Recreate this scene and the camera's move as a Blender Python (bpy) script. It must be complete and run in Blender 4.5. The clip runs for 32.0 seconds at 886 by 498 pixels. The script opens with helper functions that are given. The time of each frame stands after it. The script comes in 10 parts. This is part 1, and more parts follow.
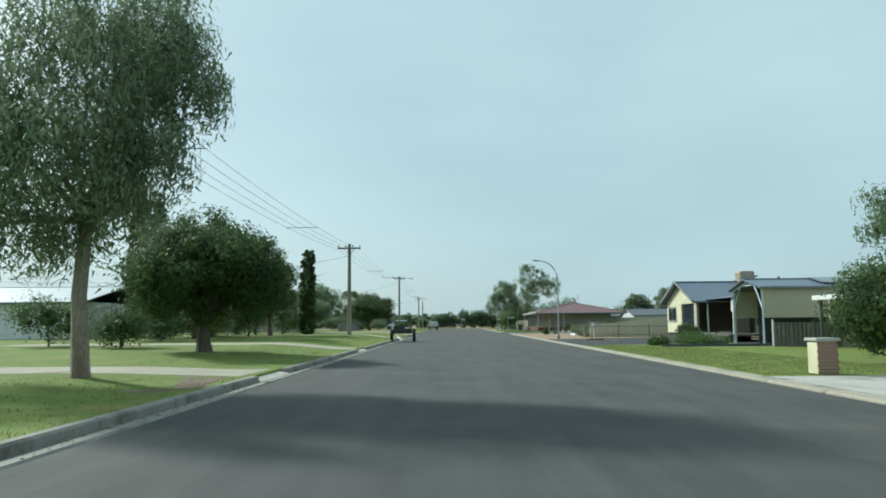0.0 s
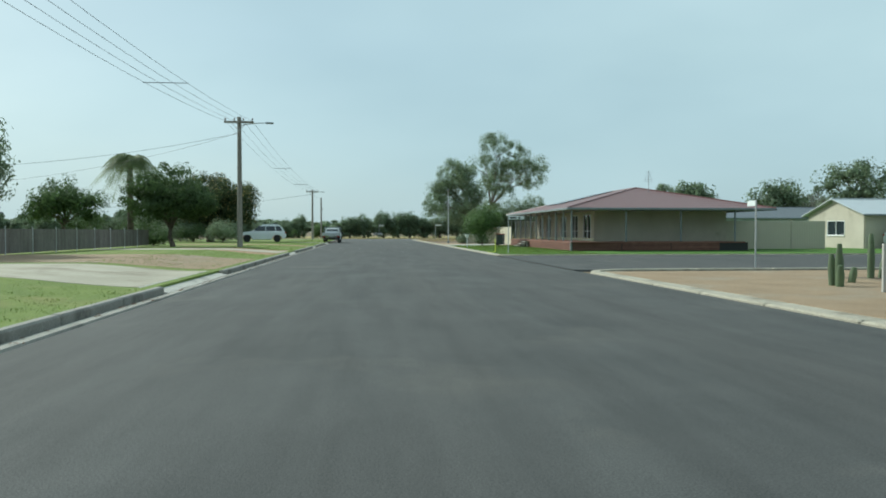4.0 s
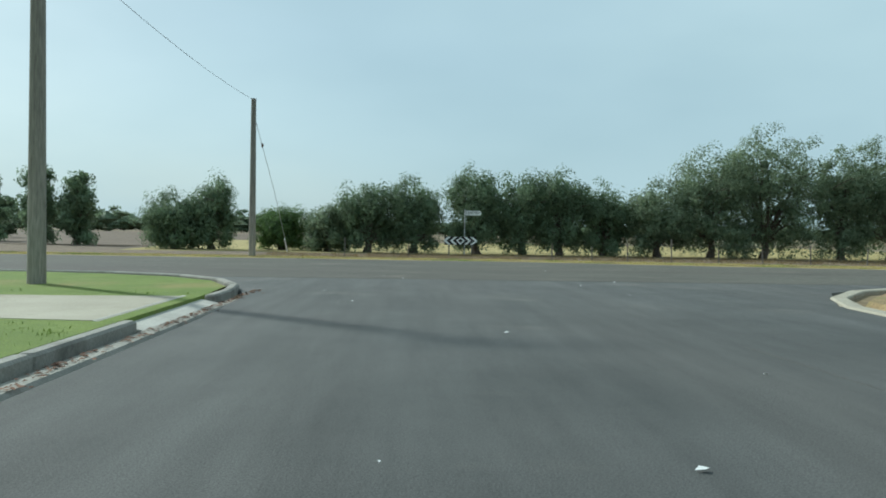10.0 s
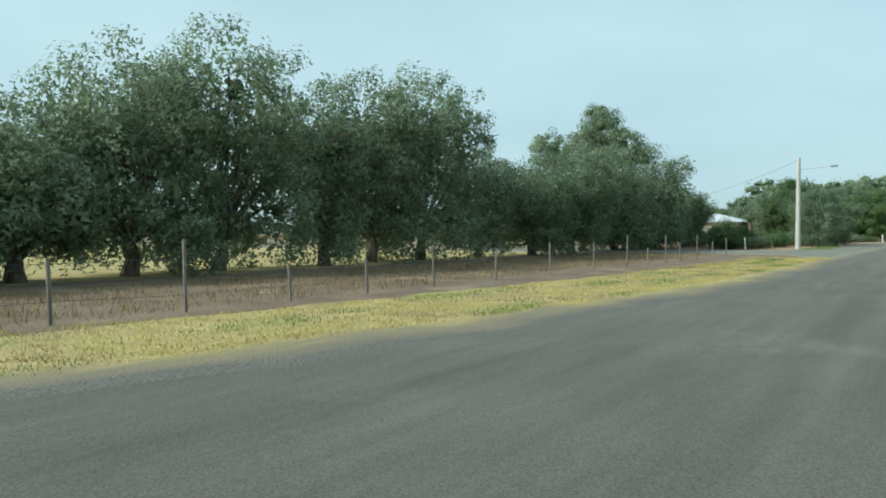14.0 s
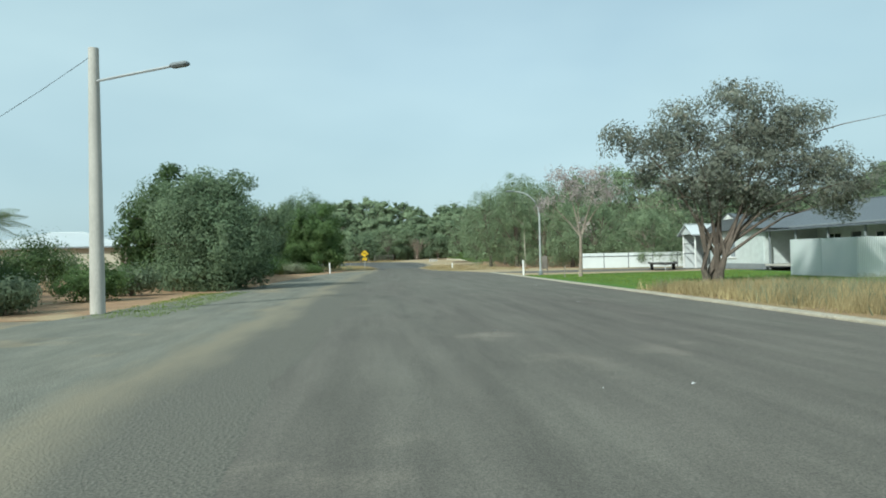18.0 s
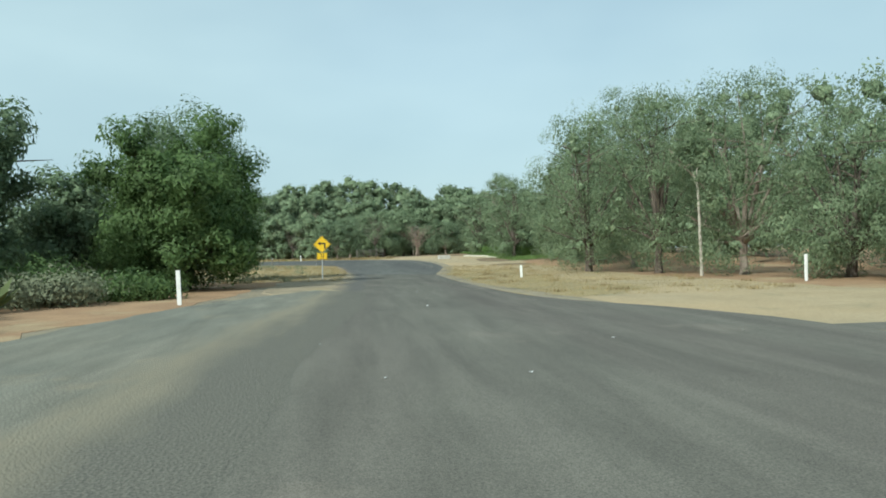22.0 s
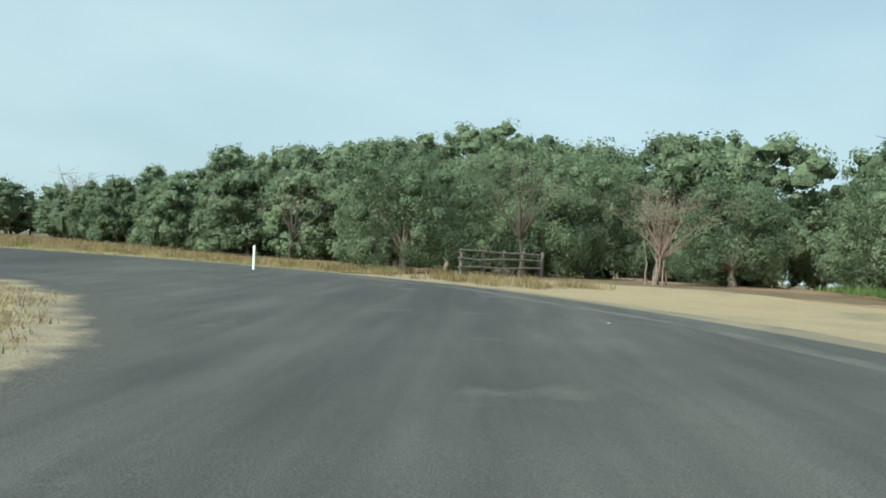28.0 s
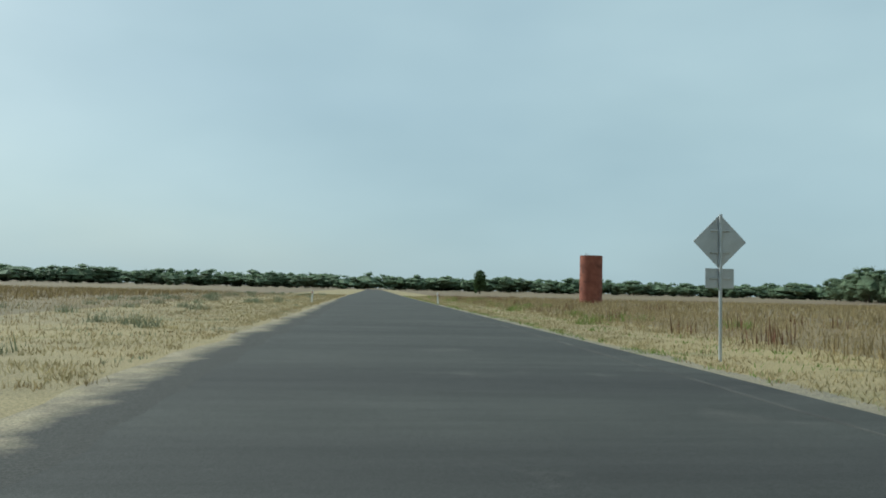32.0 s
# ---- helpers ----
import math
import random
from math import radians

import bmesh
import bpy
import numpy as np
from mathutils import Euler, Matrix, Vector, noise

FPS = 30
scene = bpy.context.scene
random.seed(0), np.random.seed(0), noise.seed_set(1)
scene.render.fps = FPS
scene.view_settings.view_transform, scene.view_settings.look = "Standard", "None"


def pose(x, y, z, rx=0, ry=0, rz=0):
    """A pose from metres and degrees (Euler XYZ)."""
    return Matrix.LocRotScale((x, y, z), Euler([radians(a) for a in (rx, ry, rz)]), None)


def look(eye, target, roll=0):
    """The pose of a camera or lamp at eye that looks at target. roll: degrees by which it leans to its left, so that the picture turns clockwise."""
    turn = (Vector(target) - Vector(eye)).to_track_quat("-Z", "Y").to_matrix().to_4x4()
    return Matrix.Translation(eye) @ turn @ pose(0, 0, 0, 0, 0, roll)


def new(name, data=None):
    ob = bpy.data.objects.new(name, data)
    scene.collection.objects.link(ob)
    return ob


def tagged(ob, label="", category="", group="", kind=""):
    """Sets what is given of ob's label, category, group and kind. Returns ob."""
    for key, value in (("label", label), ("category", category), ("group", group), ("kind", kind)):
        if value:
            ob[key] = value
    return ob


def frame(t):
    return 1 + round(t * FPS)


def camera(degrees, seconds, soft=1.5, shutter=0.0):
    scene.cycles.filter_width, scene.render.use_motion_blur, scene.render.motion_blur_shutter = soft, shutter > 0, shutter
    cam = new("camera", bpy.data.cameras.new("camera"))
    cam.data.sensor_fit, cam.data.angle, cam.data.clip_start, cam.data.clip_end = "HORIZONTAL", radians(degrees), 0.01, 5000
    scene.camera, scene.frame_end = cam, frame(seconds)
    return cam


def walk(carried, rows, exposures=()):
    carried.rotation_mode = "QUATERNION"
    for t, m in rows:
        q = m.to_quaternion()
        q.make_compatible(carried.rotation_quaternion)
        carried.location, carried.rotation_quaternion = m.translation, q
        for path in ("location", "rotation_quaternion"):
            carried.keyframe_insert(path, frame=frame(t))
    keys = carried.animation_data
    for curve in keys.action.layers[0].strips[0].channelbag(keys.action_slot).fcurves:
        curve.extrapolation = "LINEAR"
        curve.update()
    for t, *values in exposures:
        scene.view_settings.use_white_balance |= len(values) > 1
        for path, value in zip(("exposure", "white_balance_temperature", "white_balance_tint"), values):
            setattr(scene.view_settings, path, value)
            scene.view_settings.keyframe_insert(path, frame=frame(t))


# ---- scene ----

# ---- camera and its drive ----
cam = camera(60.2, 32.0, soft=1.8)
PATH = [
    (0, (0.000, 0.000, 1.207), (-0.132, 9.952, 2.180), -0.45),
    (0.5, (-0.224, 6.760, 1.206), (0.450, 16.652, 2.507), 0.44),
    (1, (-0.295, 13.990, 1.221), (0.752, 23.812, 2.781), 0.55),
    (1.5, (-0.298, 21.904, 1.196), (0.887, 31.735, 2.590), 0.27),
    (2, (-0.188, 30.234, 1.156), (1.084, 40.113, 2.035), 0.21),
    (2.5, (-0.112, 38.973, 1.190), (1.231, 48.877, 1.511), -0.05),
    (3, (-0.125, 47.037, 1.211), (1.151, 56.955, 1.159), 0.77),
    (3.5, (-0.231, 55.249, 1.212), (0.822, 65.190, 0.937), 0.50),
    (5.5, (-0.168, 89.727, 1.188), (0.845, 99.675, 1.226), -0.80),
    (6, (-0.372, 97.840, 1.186), (0.726, 107.780, 1.141), -0.28),
    (6.5, (-0.509, 106.323, 1.189), (0.661, 116.254, 1.103), -0.23),
    (7, (-0.495, 115.082, 1.183), (0.701, 125.010, 1.140), 0.15),
    (7.5, (-0.310, 123.788, 1.188), (0.870, 133.718, 1.189), 0.30),
    (8, (-0.211, 131.905, 1.205), (0.908, 141.843, 1.191), -0.03),
    (8.5, (-0.276, 139.754, 1.207), (0.669, 149.709, 1.179), 0.21),
    (9, (-0.485, 147.293, 1.196), (0.266, 157.265, 1.097), 0.61),
    (9.5, (-0.823, 154.628, 1.178), (-0.245, 164.609, 0.985), 0.93),
    (10, (-1.132, 161.003, 1.177), (-0.643, 170.989, 0.970), 0.96),
    (10.5, (-1.397, 166.587, 1.195), (-0.934, 176.575, 1.063), 1.20),
    (11, (-1.616, 171.279, 1.201), (-1.072, 181.264, 1.080), 1.27),
    (11.5, (-1.732, 175.016, 1.202), (-1.036, 184.991, 1.109), 0.90),
    (12, (-1.868, 177.597, 1.190), (-0.890, 187.548, 1.365), 0.68),
    (12.5, (-1.882, 179.527, 1.198), (-0.263, 189.389, 1.520), 0.04),
    (13, (-1.030, 181.657, 1.207), (2.612, 190.970, 1.244), -0.24),
    (13.5, (0.782, 183.882, 1.207), (7.051, 191.671, 1.049), -0.06),
    (14, (3.537, 186.081, 1.178), (11.980, 191.436, 0.964), -0.01),
    (14.5, (7.013, 187.305, 1.190), (16.581, 190.205, 0.990), 0.02),
    (15, (11.068, 188.025, 1.195), (21.030, 188.882, 1.028), -0.02),
    (15.5, (15.632, 188.242, 1.187), (25.622, 187.821, 1.087), -0.24),
    (17.5, (36.503, 187.347, 1.198), (46.441, 186.249, 1.342), -1.75),
    (18, (42.733, 187.256, 1.200), (52.686, 186.295, 1.304), -1.22),
    (18.5, (48.945, 187.146, 1.200), (58.894, 186.134, 1.256), -0.72),
    (19, (55.040, 187.014, 1.212), (64.975, 185.877, 1.244), -0.69),
    (19.5, (60.995, 186.813, 1.203), (70.922, 185.606, 1.227), -1.06),
    (20, (67.024, 186.615, 1.206), (76.947, 185.375, 1.218), -1.71),
    (20.5, (72.756, 186.408, 1.206), (82.679, 185.171, 1.216), -2.05),
    (21, (77.452, 186.173, 1.195), (87.375, 184.936, 1.200), -2.47),
    (21.5, (82.455, 186.044, 1.204), (92.388, 184.889, 1.222), -1.87),
    (22, (87.697, 186.016, 1.219), (97.636, 184.913, 1.261), -1.22),
    (22.5, (93.139, 186.002, 1.210), (103.078, 184.899, 1.282), -0.89),
    (23, (99.051, 185.860, 1.207), (108.984, 184.710, 1.308), -0.79),
    (23.5, (105.232, 185.624, 1.179), (115.160, 184.429, 1.296), -1.43),
    (24, (111.480, 185.326, 1.118), (121.405, 184.100, 1.207), -1.88),
    (24.5, (117.661, 185.078, 1.167), (127.585, 183.847, 1.200), 0.01),
    (26.5, (143.910, 185.296, 1.227), (153.847, 184.181, 1.401), 0.72),
    (27, (150.463, 185.312, 1.214), (160.423, 184.446, 1.424), 2.15),
    (27.5, (157.020, 185.397, 1.202), (167.009, 184.950, 1.355), 3.35),
    (28, (163.207, 185.821, 1.203), (173.199, 186.186, 1.341), 4.06),
    (28.5, (169.194, 187.132, 1.188), (179.027, 188.949, 1.301), 4.81),
    (29, (174.853, 189.960, 1.159), (184.112, 193.735, 1.251), 3.87),
    (29.5, (180.125, 194.460, 1.192), (188.174, 200.387, 1.448), 3.95),
    (30, (184.740, 200.877, 1.200), (191.123, 208.561, 1.690), 2.71),
    (30.5, (188.189, 208.972, 1.188), (192.629, 217.918, 1.754), 2.26),
    (31, (190.378, 218.543, 1.190), (193.252, 228.109, 1.759), 2.24),
    (31.5, (191.564, 229.072, 1.194), (193.381, 238.897, 1.758), 1.79),
    (32, (192.595, 239.982, 1.194), (193.806, 249.903, 1.721), 1.34),
]
EXPOSURES = [
    (0, 0.12, 5890, -3), (1, -0.33, 5840, -2), (2, -0.20, 5840, -2), (3, 0.02, 5890, -3), (6, 0.12, 5890, -3), (9, 0.00, 5790, -3), (11, 0.10, 5740, -3), (12, 0.15, 5740, -3), (13, 0.28, 5740, -2), (14, 0.28, 5840, -3), (15.5, 0.22, 5890, -3),
    (18, 0.20, 5890, -3), (20, 0.12, 5890, -2), (24, 0.32, 5990, -2), (27, 0.17, 5940, -2), (28.5, 0.30, 5990, -1), (30, 0.00, 5890, -1), (32, -0.13, 5840, -2),
]
walk(cam, [(t, look(eye, target, roll)) for t, eye, target, roll in PATH], EXPOSURES)

# ---- sky and sun ----
SUN_TO = Vector((-0.62, 0.52, 0.56)).normalized()      # towards the sun
SUN_EL = math.asin(SUN_TO.z)
SUN_AZ = math.atan2(SUN_TO.x, SUN_TO.y)

world = bpy.data.worlds.new("hazy_sky")
scene.world = world
world.use_nodes = True
wn, wl = world.node_tree.nodes, world.node_tree.links
wn.clear()
w_out = wn.new("ShaderNodeOutputWorld")
w_bg = wn.new("ShaderNodeBackground")
w_bg.inputs["Strength"].default_value = 0.12
w_sky = wn.new("ShaderNodeTexSky")
w_sky.sky_type = "NISHITA"
w_sky.sun_disc = False
w_sky.sun_elevation = SUN_EL
w_sky.sun_rotation = SUN_AZ
w_sky.dust_density = 2.5
w_tc = wn.new("ShaderNodeTexCoord")
w_map = wn.new("ShaderNodeMapping")
w_map.inputs["Scale"].default_value = (1.0, 1.0, 2.2)
w_map.inputs["Rotation"].default_value = (0.05, 0.03, 0.6)
w_n = wn.new("ShaderNodeTexNoise")
w_n.inputs["Scale"].default_value = 1.5
w_n.inputs["Detail"].default_value = 7.0
w_n.inputs["Roughness"].default_value = 0.5
w_ramp = wn.new("ShaderNodeValToRGB")
w_ramp.color_ramp.elements[0].position = 0.30
w_ramp.color_ramp.elements[0].color = (0.70, 0.70, 0.70, 1)
w_ramp.color_ramp.elements[1].position = 0.72
w_ramp.color_ramp.elements[1].color = (0.97, 0.97, 0.97, 1)
w_mix = wn.new("ShaderNodeMixRGB")
w_n2 = wn.new("ShaderNodeTexNoise")
w_n2.inputs["Scale"].default_value = 1.9
w_n2.inputs["Detail"].default_value = 3.5
w_map2 = wn.new("ShaderNodeMapping")
w_map2.inputs["Scale"].default_value = (1.0, 1.0, 2.6)
w_map2.inputs["Location"].default_value = (3.1, 1.7, 0.4)
w_map2.inputs["Rotation"].default_value = (-0.06, 0.05, 0.2)
w_veil = wn.new("ShaderNodeValToRGB")      # thin cloud veil, denser and thinner
w_veil.color_ramp.elements[0].position = 0.34
w_veil.color_ramp.elements[0].color = (3.94, 4.85, 5.18, 1)
w_veil.color_ramp.elements[1].position = 0.68
w_veil.color_ramp.elements[1].color = (4.78, 5.68, 5.92, 1)
wl.new(w_tc.outputs["Generated"], w_map2.inputs["Vector"])
wl.new(w_map2.outputs["Vector"], w_n2.inputs["Vector"])
wl.new(w_n2.outputs["Fac"], w_veil.inputs["Fac"])
wl.new(w_veil.outputs["Color"], w_mix.inputs["Color2"])
wl.new(w_tc.outputs["Generated"], w_map.inputs["Vector"])
wl.new(w_map.outputs["Vector"], w_n.inputs["Vector"])
wl.new(w_n.outputs["Fac"], w_ramp.inputs["Fac"])
wl.new(w_ramp.outputs["Color"], w_mix.inputs["Fac"])
wl.new(w_sky.outputs["Color"], w_mix.inputs["Color1"])
wl.new(w_mix.outputs["Color"], w_bg.inputs["Color"])
wl.new(w_bg.outputs["Background"], w_out.inputs["Surface"])

sun = new("sun", bpy.data.lights.new("sun", "SUN"))
sun.data.energy = 4.0
sun.data.angle = radians(3.5)
sun.data.color = (1.0, 0.95, 0.86)
sun.matrix_world = look(SUN_TO * 60, (0, 0, 0))


# ---- materials ----
def _nodes(name):
    m = bpy.data.materials.new(name)
    m.use_nodes = True
    nt = m.node_tree
    return m, nt.nodes, nt.links, nt.nodes["Principled BSDF"]


def surf(name, c1, c2, scale=4.0, fine=60.0, rough=0.8, bump=0.0, metal=0.0, fine_amt=0.25, obj_var=0.0, isl_var=0.0,
         stain=None, stain_scale=0.6, stain_at=0.6, stretch=(1, 1, 1), spec=0.4, patch=None, patch_scale=0.15, streak=None, fade=None, edge=None):
    """A surface of two colours at one scale, fine grain at another, stains and relief."""
    m, n, l, p = _nodes(name)
    tc = n.new("ShaderNodeTexCoord")
    mp = n.new("ShaderNodeMapping")
    mp.inputs["Scale"].default_value = stretch
    l.new(tc.outputs["Object"], mp.inputs["Vector"])

    mk = mp
    if streak:
        mk = n.new("ShaderNodeMapping")
        mk.inputs["Scale"].default_value = streak
        l.new(tc.outputs["Object"], mk.inputs["Vector"])

    def noise(s, detail=4.0, rg=0.55, by=None):
        t = n.new("ShaderNodeTexNoise")
        t.inputs["Scale"].default_value, t.inputs["Detail"].default_value, t.inputs["Roughness"].default_value = s, detail, rg
        l.new((by or mp).outputs["Vector"], t.inputs["Vector"])
        return t.outputs["Fac"]

    def ramp(src, lo, hi):
        r = n.new("ShaderNodeMapRange")
        r.inputs["From Min"].default_value, r.inputs["From Max"].default_value = lo, hi
        l.new(src, r.inputs["Value"])
        return r.outputs["Result"]

    def mix(fac, a, b, kind="MIX"):
        x = n.new("ShaderNodeMixRGB")
        x.blend_type = kind
        for slot, v in (("Fac", fac), ("Color1", a), ("Color2", b)):
            if isinstance(v, (int, float)):
                x.inputs[slot].default_value = v
            elif isinstance(v, tuple):
                x.inputs[slot].default_value = (*v[:3], 1)
            else:
                l.new(v, x.inputs[slot])
        return x.outputs["Color"]

    col = mix(ramp(noise(scale), 0.35, 0.65), c1, c2)
    if patch:
        col = mix(ramp(noise(patch_scale, 3.0, 0.55, mk), 0.42, 0.66), col, patch)
    if stain:
        col = mix(ramp(noise(stain_scale, 5.0, 0.6), stain_at, stain_at + 0.12), col, stain)
    if streak:      # scuffs and worn tracks along the way of travel
        col = mix(1.0, col, mix(ramp(noise(2.2, 5.0, 0.6, mk), 0.3, 0.7), (0.80,) * 3, (1.20,) * 3), "MULTIPLY")
    g = noise(fine, 3.0, 0.6)
    col = mix(1.0, col, mix(ramp(g, 0.3, 0.7), (1 - fine_amt,) * 3, (1 + fine_amt,) * 3), "MULTIPLY")
    if obj_var or isl_var:
        if obj_var:
            r = n.new("ShaderNodeObjectInfo").outputs["Random"]
            v = obj_var
        else:
            r = n.new("ShaderNodeNewGeometry").outputs["Random Per Island"]
            v = isl_var
        col = mix(1.0, col, mix(r, (1 - v,) * 3, (1 + v,) * 3), "MULTIPLY")
    if fade and not edge:      # colour scaled evenly from one factor to another along x or y
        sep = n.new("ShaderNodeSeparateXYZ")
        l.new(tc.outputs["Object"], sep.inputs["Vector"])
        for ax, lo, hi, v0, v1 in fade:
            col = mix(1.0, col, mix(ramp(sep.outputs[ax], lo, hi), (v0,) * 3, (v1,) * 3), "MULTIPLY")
    if edge:      # strewn thinner towards the strip's first side: (what lies under it, sandy seam, metres from, metres to)
        under, seam, e0, e1 = edge
        uv = n.new("ShaderNodeUVMap")
        uv.uv_map = "across"
        us = n.new("ShaderNodeSeparateXYZ")
        l.new(uv.outputs["UV"], us.inputs["Vector"])

        def wander(s, amp):
            w = n.new("ShaderNodeMath")
            w.operation = "MULTIPLY_ADD"
            w.inputs[1].default_value = amp
            l.new(noise(s, 5.0, 0.62, mk), w.inputs[0])
            w.inputs[2].default_value = -amp / 2
            q = n.new("ShaderNodeMath")
            l.new(us.outputs["X"], q.inputs[0])
            l.new(w.outputs[0], q.inputs[1])
            return q.outputs[0]

        low = mix(1.0, under, mix(ramp(g, 0.3, 0.7), (1 - fine_amt,) * 3, (1 + fine_amt,) * 3), "MULTIPLY")
        for ax, lo, hi, v0, v1 in fade or ():
            sep = n.new("ShaderNodeSeparateXYZ")
            l.new(tc.outputs["Object"], sep.inputs["Vector"])
            low = mix(1.0, low, mix(ramp(sep.outputs[ax], lo, hi), (v0,) * 3, (v1,) * 3), "MULTIPLY")
        at = wander(1.1, 2.2 * (e1 - e0))
        if seam:
            col = mix(ramp(wander(2.6, 1.8 * (e1 - e0)), e1 + 0.8 * (e1 - e0), e1), col, seam)
        col = mix(ramp(at, e0, e1), low, col)
    l.new(col, p.inputs["Base Color"])
    p.inputs["Roughness"].default_value = rough
    p.inputs["Metallic"].default_value = metal
    p.inputs["Specular IOR Level"].default_value = spec
    if bump:
        b = n.new("ShaderNodeBump")
        b.inputs["Strength"].default_value = bump
        b.inputs["Distance"].default_value = 0.02
        l.new(g, b.inputs["Height"])
        l.new(b.outputs["Normal"], p.inputs["Normal"])
    return m


def leafy(name, dark, light, trans=0.46, rough=0.6, tip=None):
    """Leaves, each a little different, that let some light through."""
    m, n, l, p = _nodes(name)
    r = n.new("ShaderNodeNewGeometry").outputs["Random Per Island"]
    ramp = n.new("ShaderNodeValToRGB")
    ramp.color_ramp.elements[0].color = (*dark, 1)
    ramp.color_ramp.elements[1].color = (*light, 1)
    if tip:
        e = ramp.color_ramp.elements.new(0.86)
        e.color = (*light, 1)
        ramp.color_ramp.elements[-1].color = (*tip, 1)
    l.new(r, ramp.inputs["Fac"])
    tc = n.new("ShaderNodeTexCoord")
    t = n.new("ShaderNodeTexNoise")
    t.inputs["Scale"].default_value, t.inputs["Detail"].default_value = 0.9, 3.0
    l.new(tc.outputs["Object"], t.inputs["Vector"])
    mr = n.new("ShaderNodeMapRange")
    mr.inputs["From Min"].default_value, mr.inputs["From Max"].default_value = 0.3, 0.7
    mr.inputs["To Min"].default_value, mr.inputs["To Max"].default_value = 0.75, 1.3
    l.new(t.outputs["Fac"], mr.inputs["Value"])
    mul = n.new("ShaderNodeVectorMath")
    mul.operation = "SCALE"
    l.new(ramp.outputs["Color"], mul.inputs[0])
    l.new(mr.outputs["Result"], mul.inputs["Scale"])
    l.new(mul.outputs["Vector"], p.inputs["Base Color"])
    p.inputs["Roughness"].default_value = rough
    p.inputs["Specular IOR Level"].default_value = 0.3
    tr = n.new("ShaderNodeBsdfTranslucent")
    l.new(mul.outputs["Vector"], tr.inputs["Color"])
    mx = n.new("ShaderNodeMixShader")
    mx.inputs["Fac"].default_value = trans
    l.new(p.outputs["BSDF"], mx.inputs[1])
    l.new(tr.outputs["BSDF"], mx.inputs[2])
    l.new(mx.outputs["Shader"], n["Material Output"].inputs["Surface"])
    return m


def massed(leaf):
    """The same leaves seen as a close mass: leaf-sized cells with strong relief, tones darkened for self-shade."""
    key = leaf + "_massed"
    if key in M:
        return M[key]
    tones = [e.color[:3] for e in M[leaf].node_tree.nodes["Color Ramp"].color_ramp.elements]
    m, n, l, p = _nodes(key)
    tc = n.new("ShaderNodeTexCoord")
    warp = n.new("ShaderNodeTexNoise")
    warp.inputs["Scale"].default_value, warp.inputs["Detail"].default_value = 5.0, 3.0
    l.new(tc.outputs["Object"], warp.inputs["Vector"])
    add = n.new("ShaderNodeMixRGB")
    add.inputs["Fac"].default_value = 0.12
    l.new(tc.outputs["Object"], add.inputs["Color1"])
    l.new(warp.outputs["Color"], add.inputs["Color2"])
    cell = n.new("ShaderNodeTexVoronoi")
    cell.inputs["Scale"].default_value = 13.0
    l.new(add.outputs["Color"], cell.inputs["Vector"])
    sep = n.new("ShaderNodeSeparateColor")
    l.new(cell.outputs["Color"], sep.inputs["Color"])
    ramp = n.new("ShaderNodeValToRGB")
    # tones lowered: paints in the shade that leaves cast on each other
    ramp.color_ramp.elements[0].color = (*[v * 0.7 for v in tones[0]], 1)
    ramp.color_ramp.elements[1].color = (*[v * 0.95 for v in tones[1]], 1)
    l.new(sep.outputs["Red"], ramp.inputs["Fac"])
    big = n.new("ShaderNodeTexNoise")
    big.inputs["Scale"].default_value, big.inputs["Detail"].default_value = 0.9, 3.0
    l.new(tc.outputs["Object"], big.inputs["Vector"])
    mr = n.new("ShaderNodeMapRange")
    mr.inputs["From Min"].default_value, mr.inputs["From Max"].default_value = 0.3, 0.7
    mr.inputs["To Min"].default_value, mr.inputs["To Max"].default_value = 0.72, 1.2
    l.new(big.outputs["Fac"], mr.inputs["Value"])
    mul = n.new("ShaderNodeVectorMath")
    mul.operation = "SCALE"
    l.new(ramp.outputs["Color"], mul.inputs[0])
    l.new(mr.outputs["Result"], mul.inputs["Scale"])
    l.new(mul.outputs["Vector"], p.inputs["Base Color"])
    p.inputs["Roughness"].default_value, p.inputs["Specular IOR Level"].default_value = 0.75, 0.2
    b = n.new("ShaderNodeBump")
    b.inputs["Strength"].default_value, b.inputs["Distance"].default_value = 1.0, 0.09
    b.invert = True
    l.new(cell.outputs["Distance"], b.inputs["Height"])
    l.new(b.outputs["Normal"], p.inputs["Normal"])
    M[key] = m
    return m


def plain(name, c, rough=0.5, metal=0.0, spec=0.5, var=0.08):
    return surf(name, tuple(v * (1 - var) for v in c), tuple(v * (1 + var) for v in c), scale=3.0, fine=90.0, rough=rough, metal=metal,
                fine_amt=0.06, spec=spec)


def glassy(name, c=(0.03, 0.04, 0.045), rough=0.04):
    m, n, l, p = _nodes(name)
    p.inputs["Base Color"].default_value = (*c, 1)
    p.inputs["Roughness"].default_value = rough
    p.inputs["Specular IOR Level"].default_value = 0.8
    return m


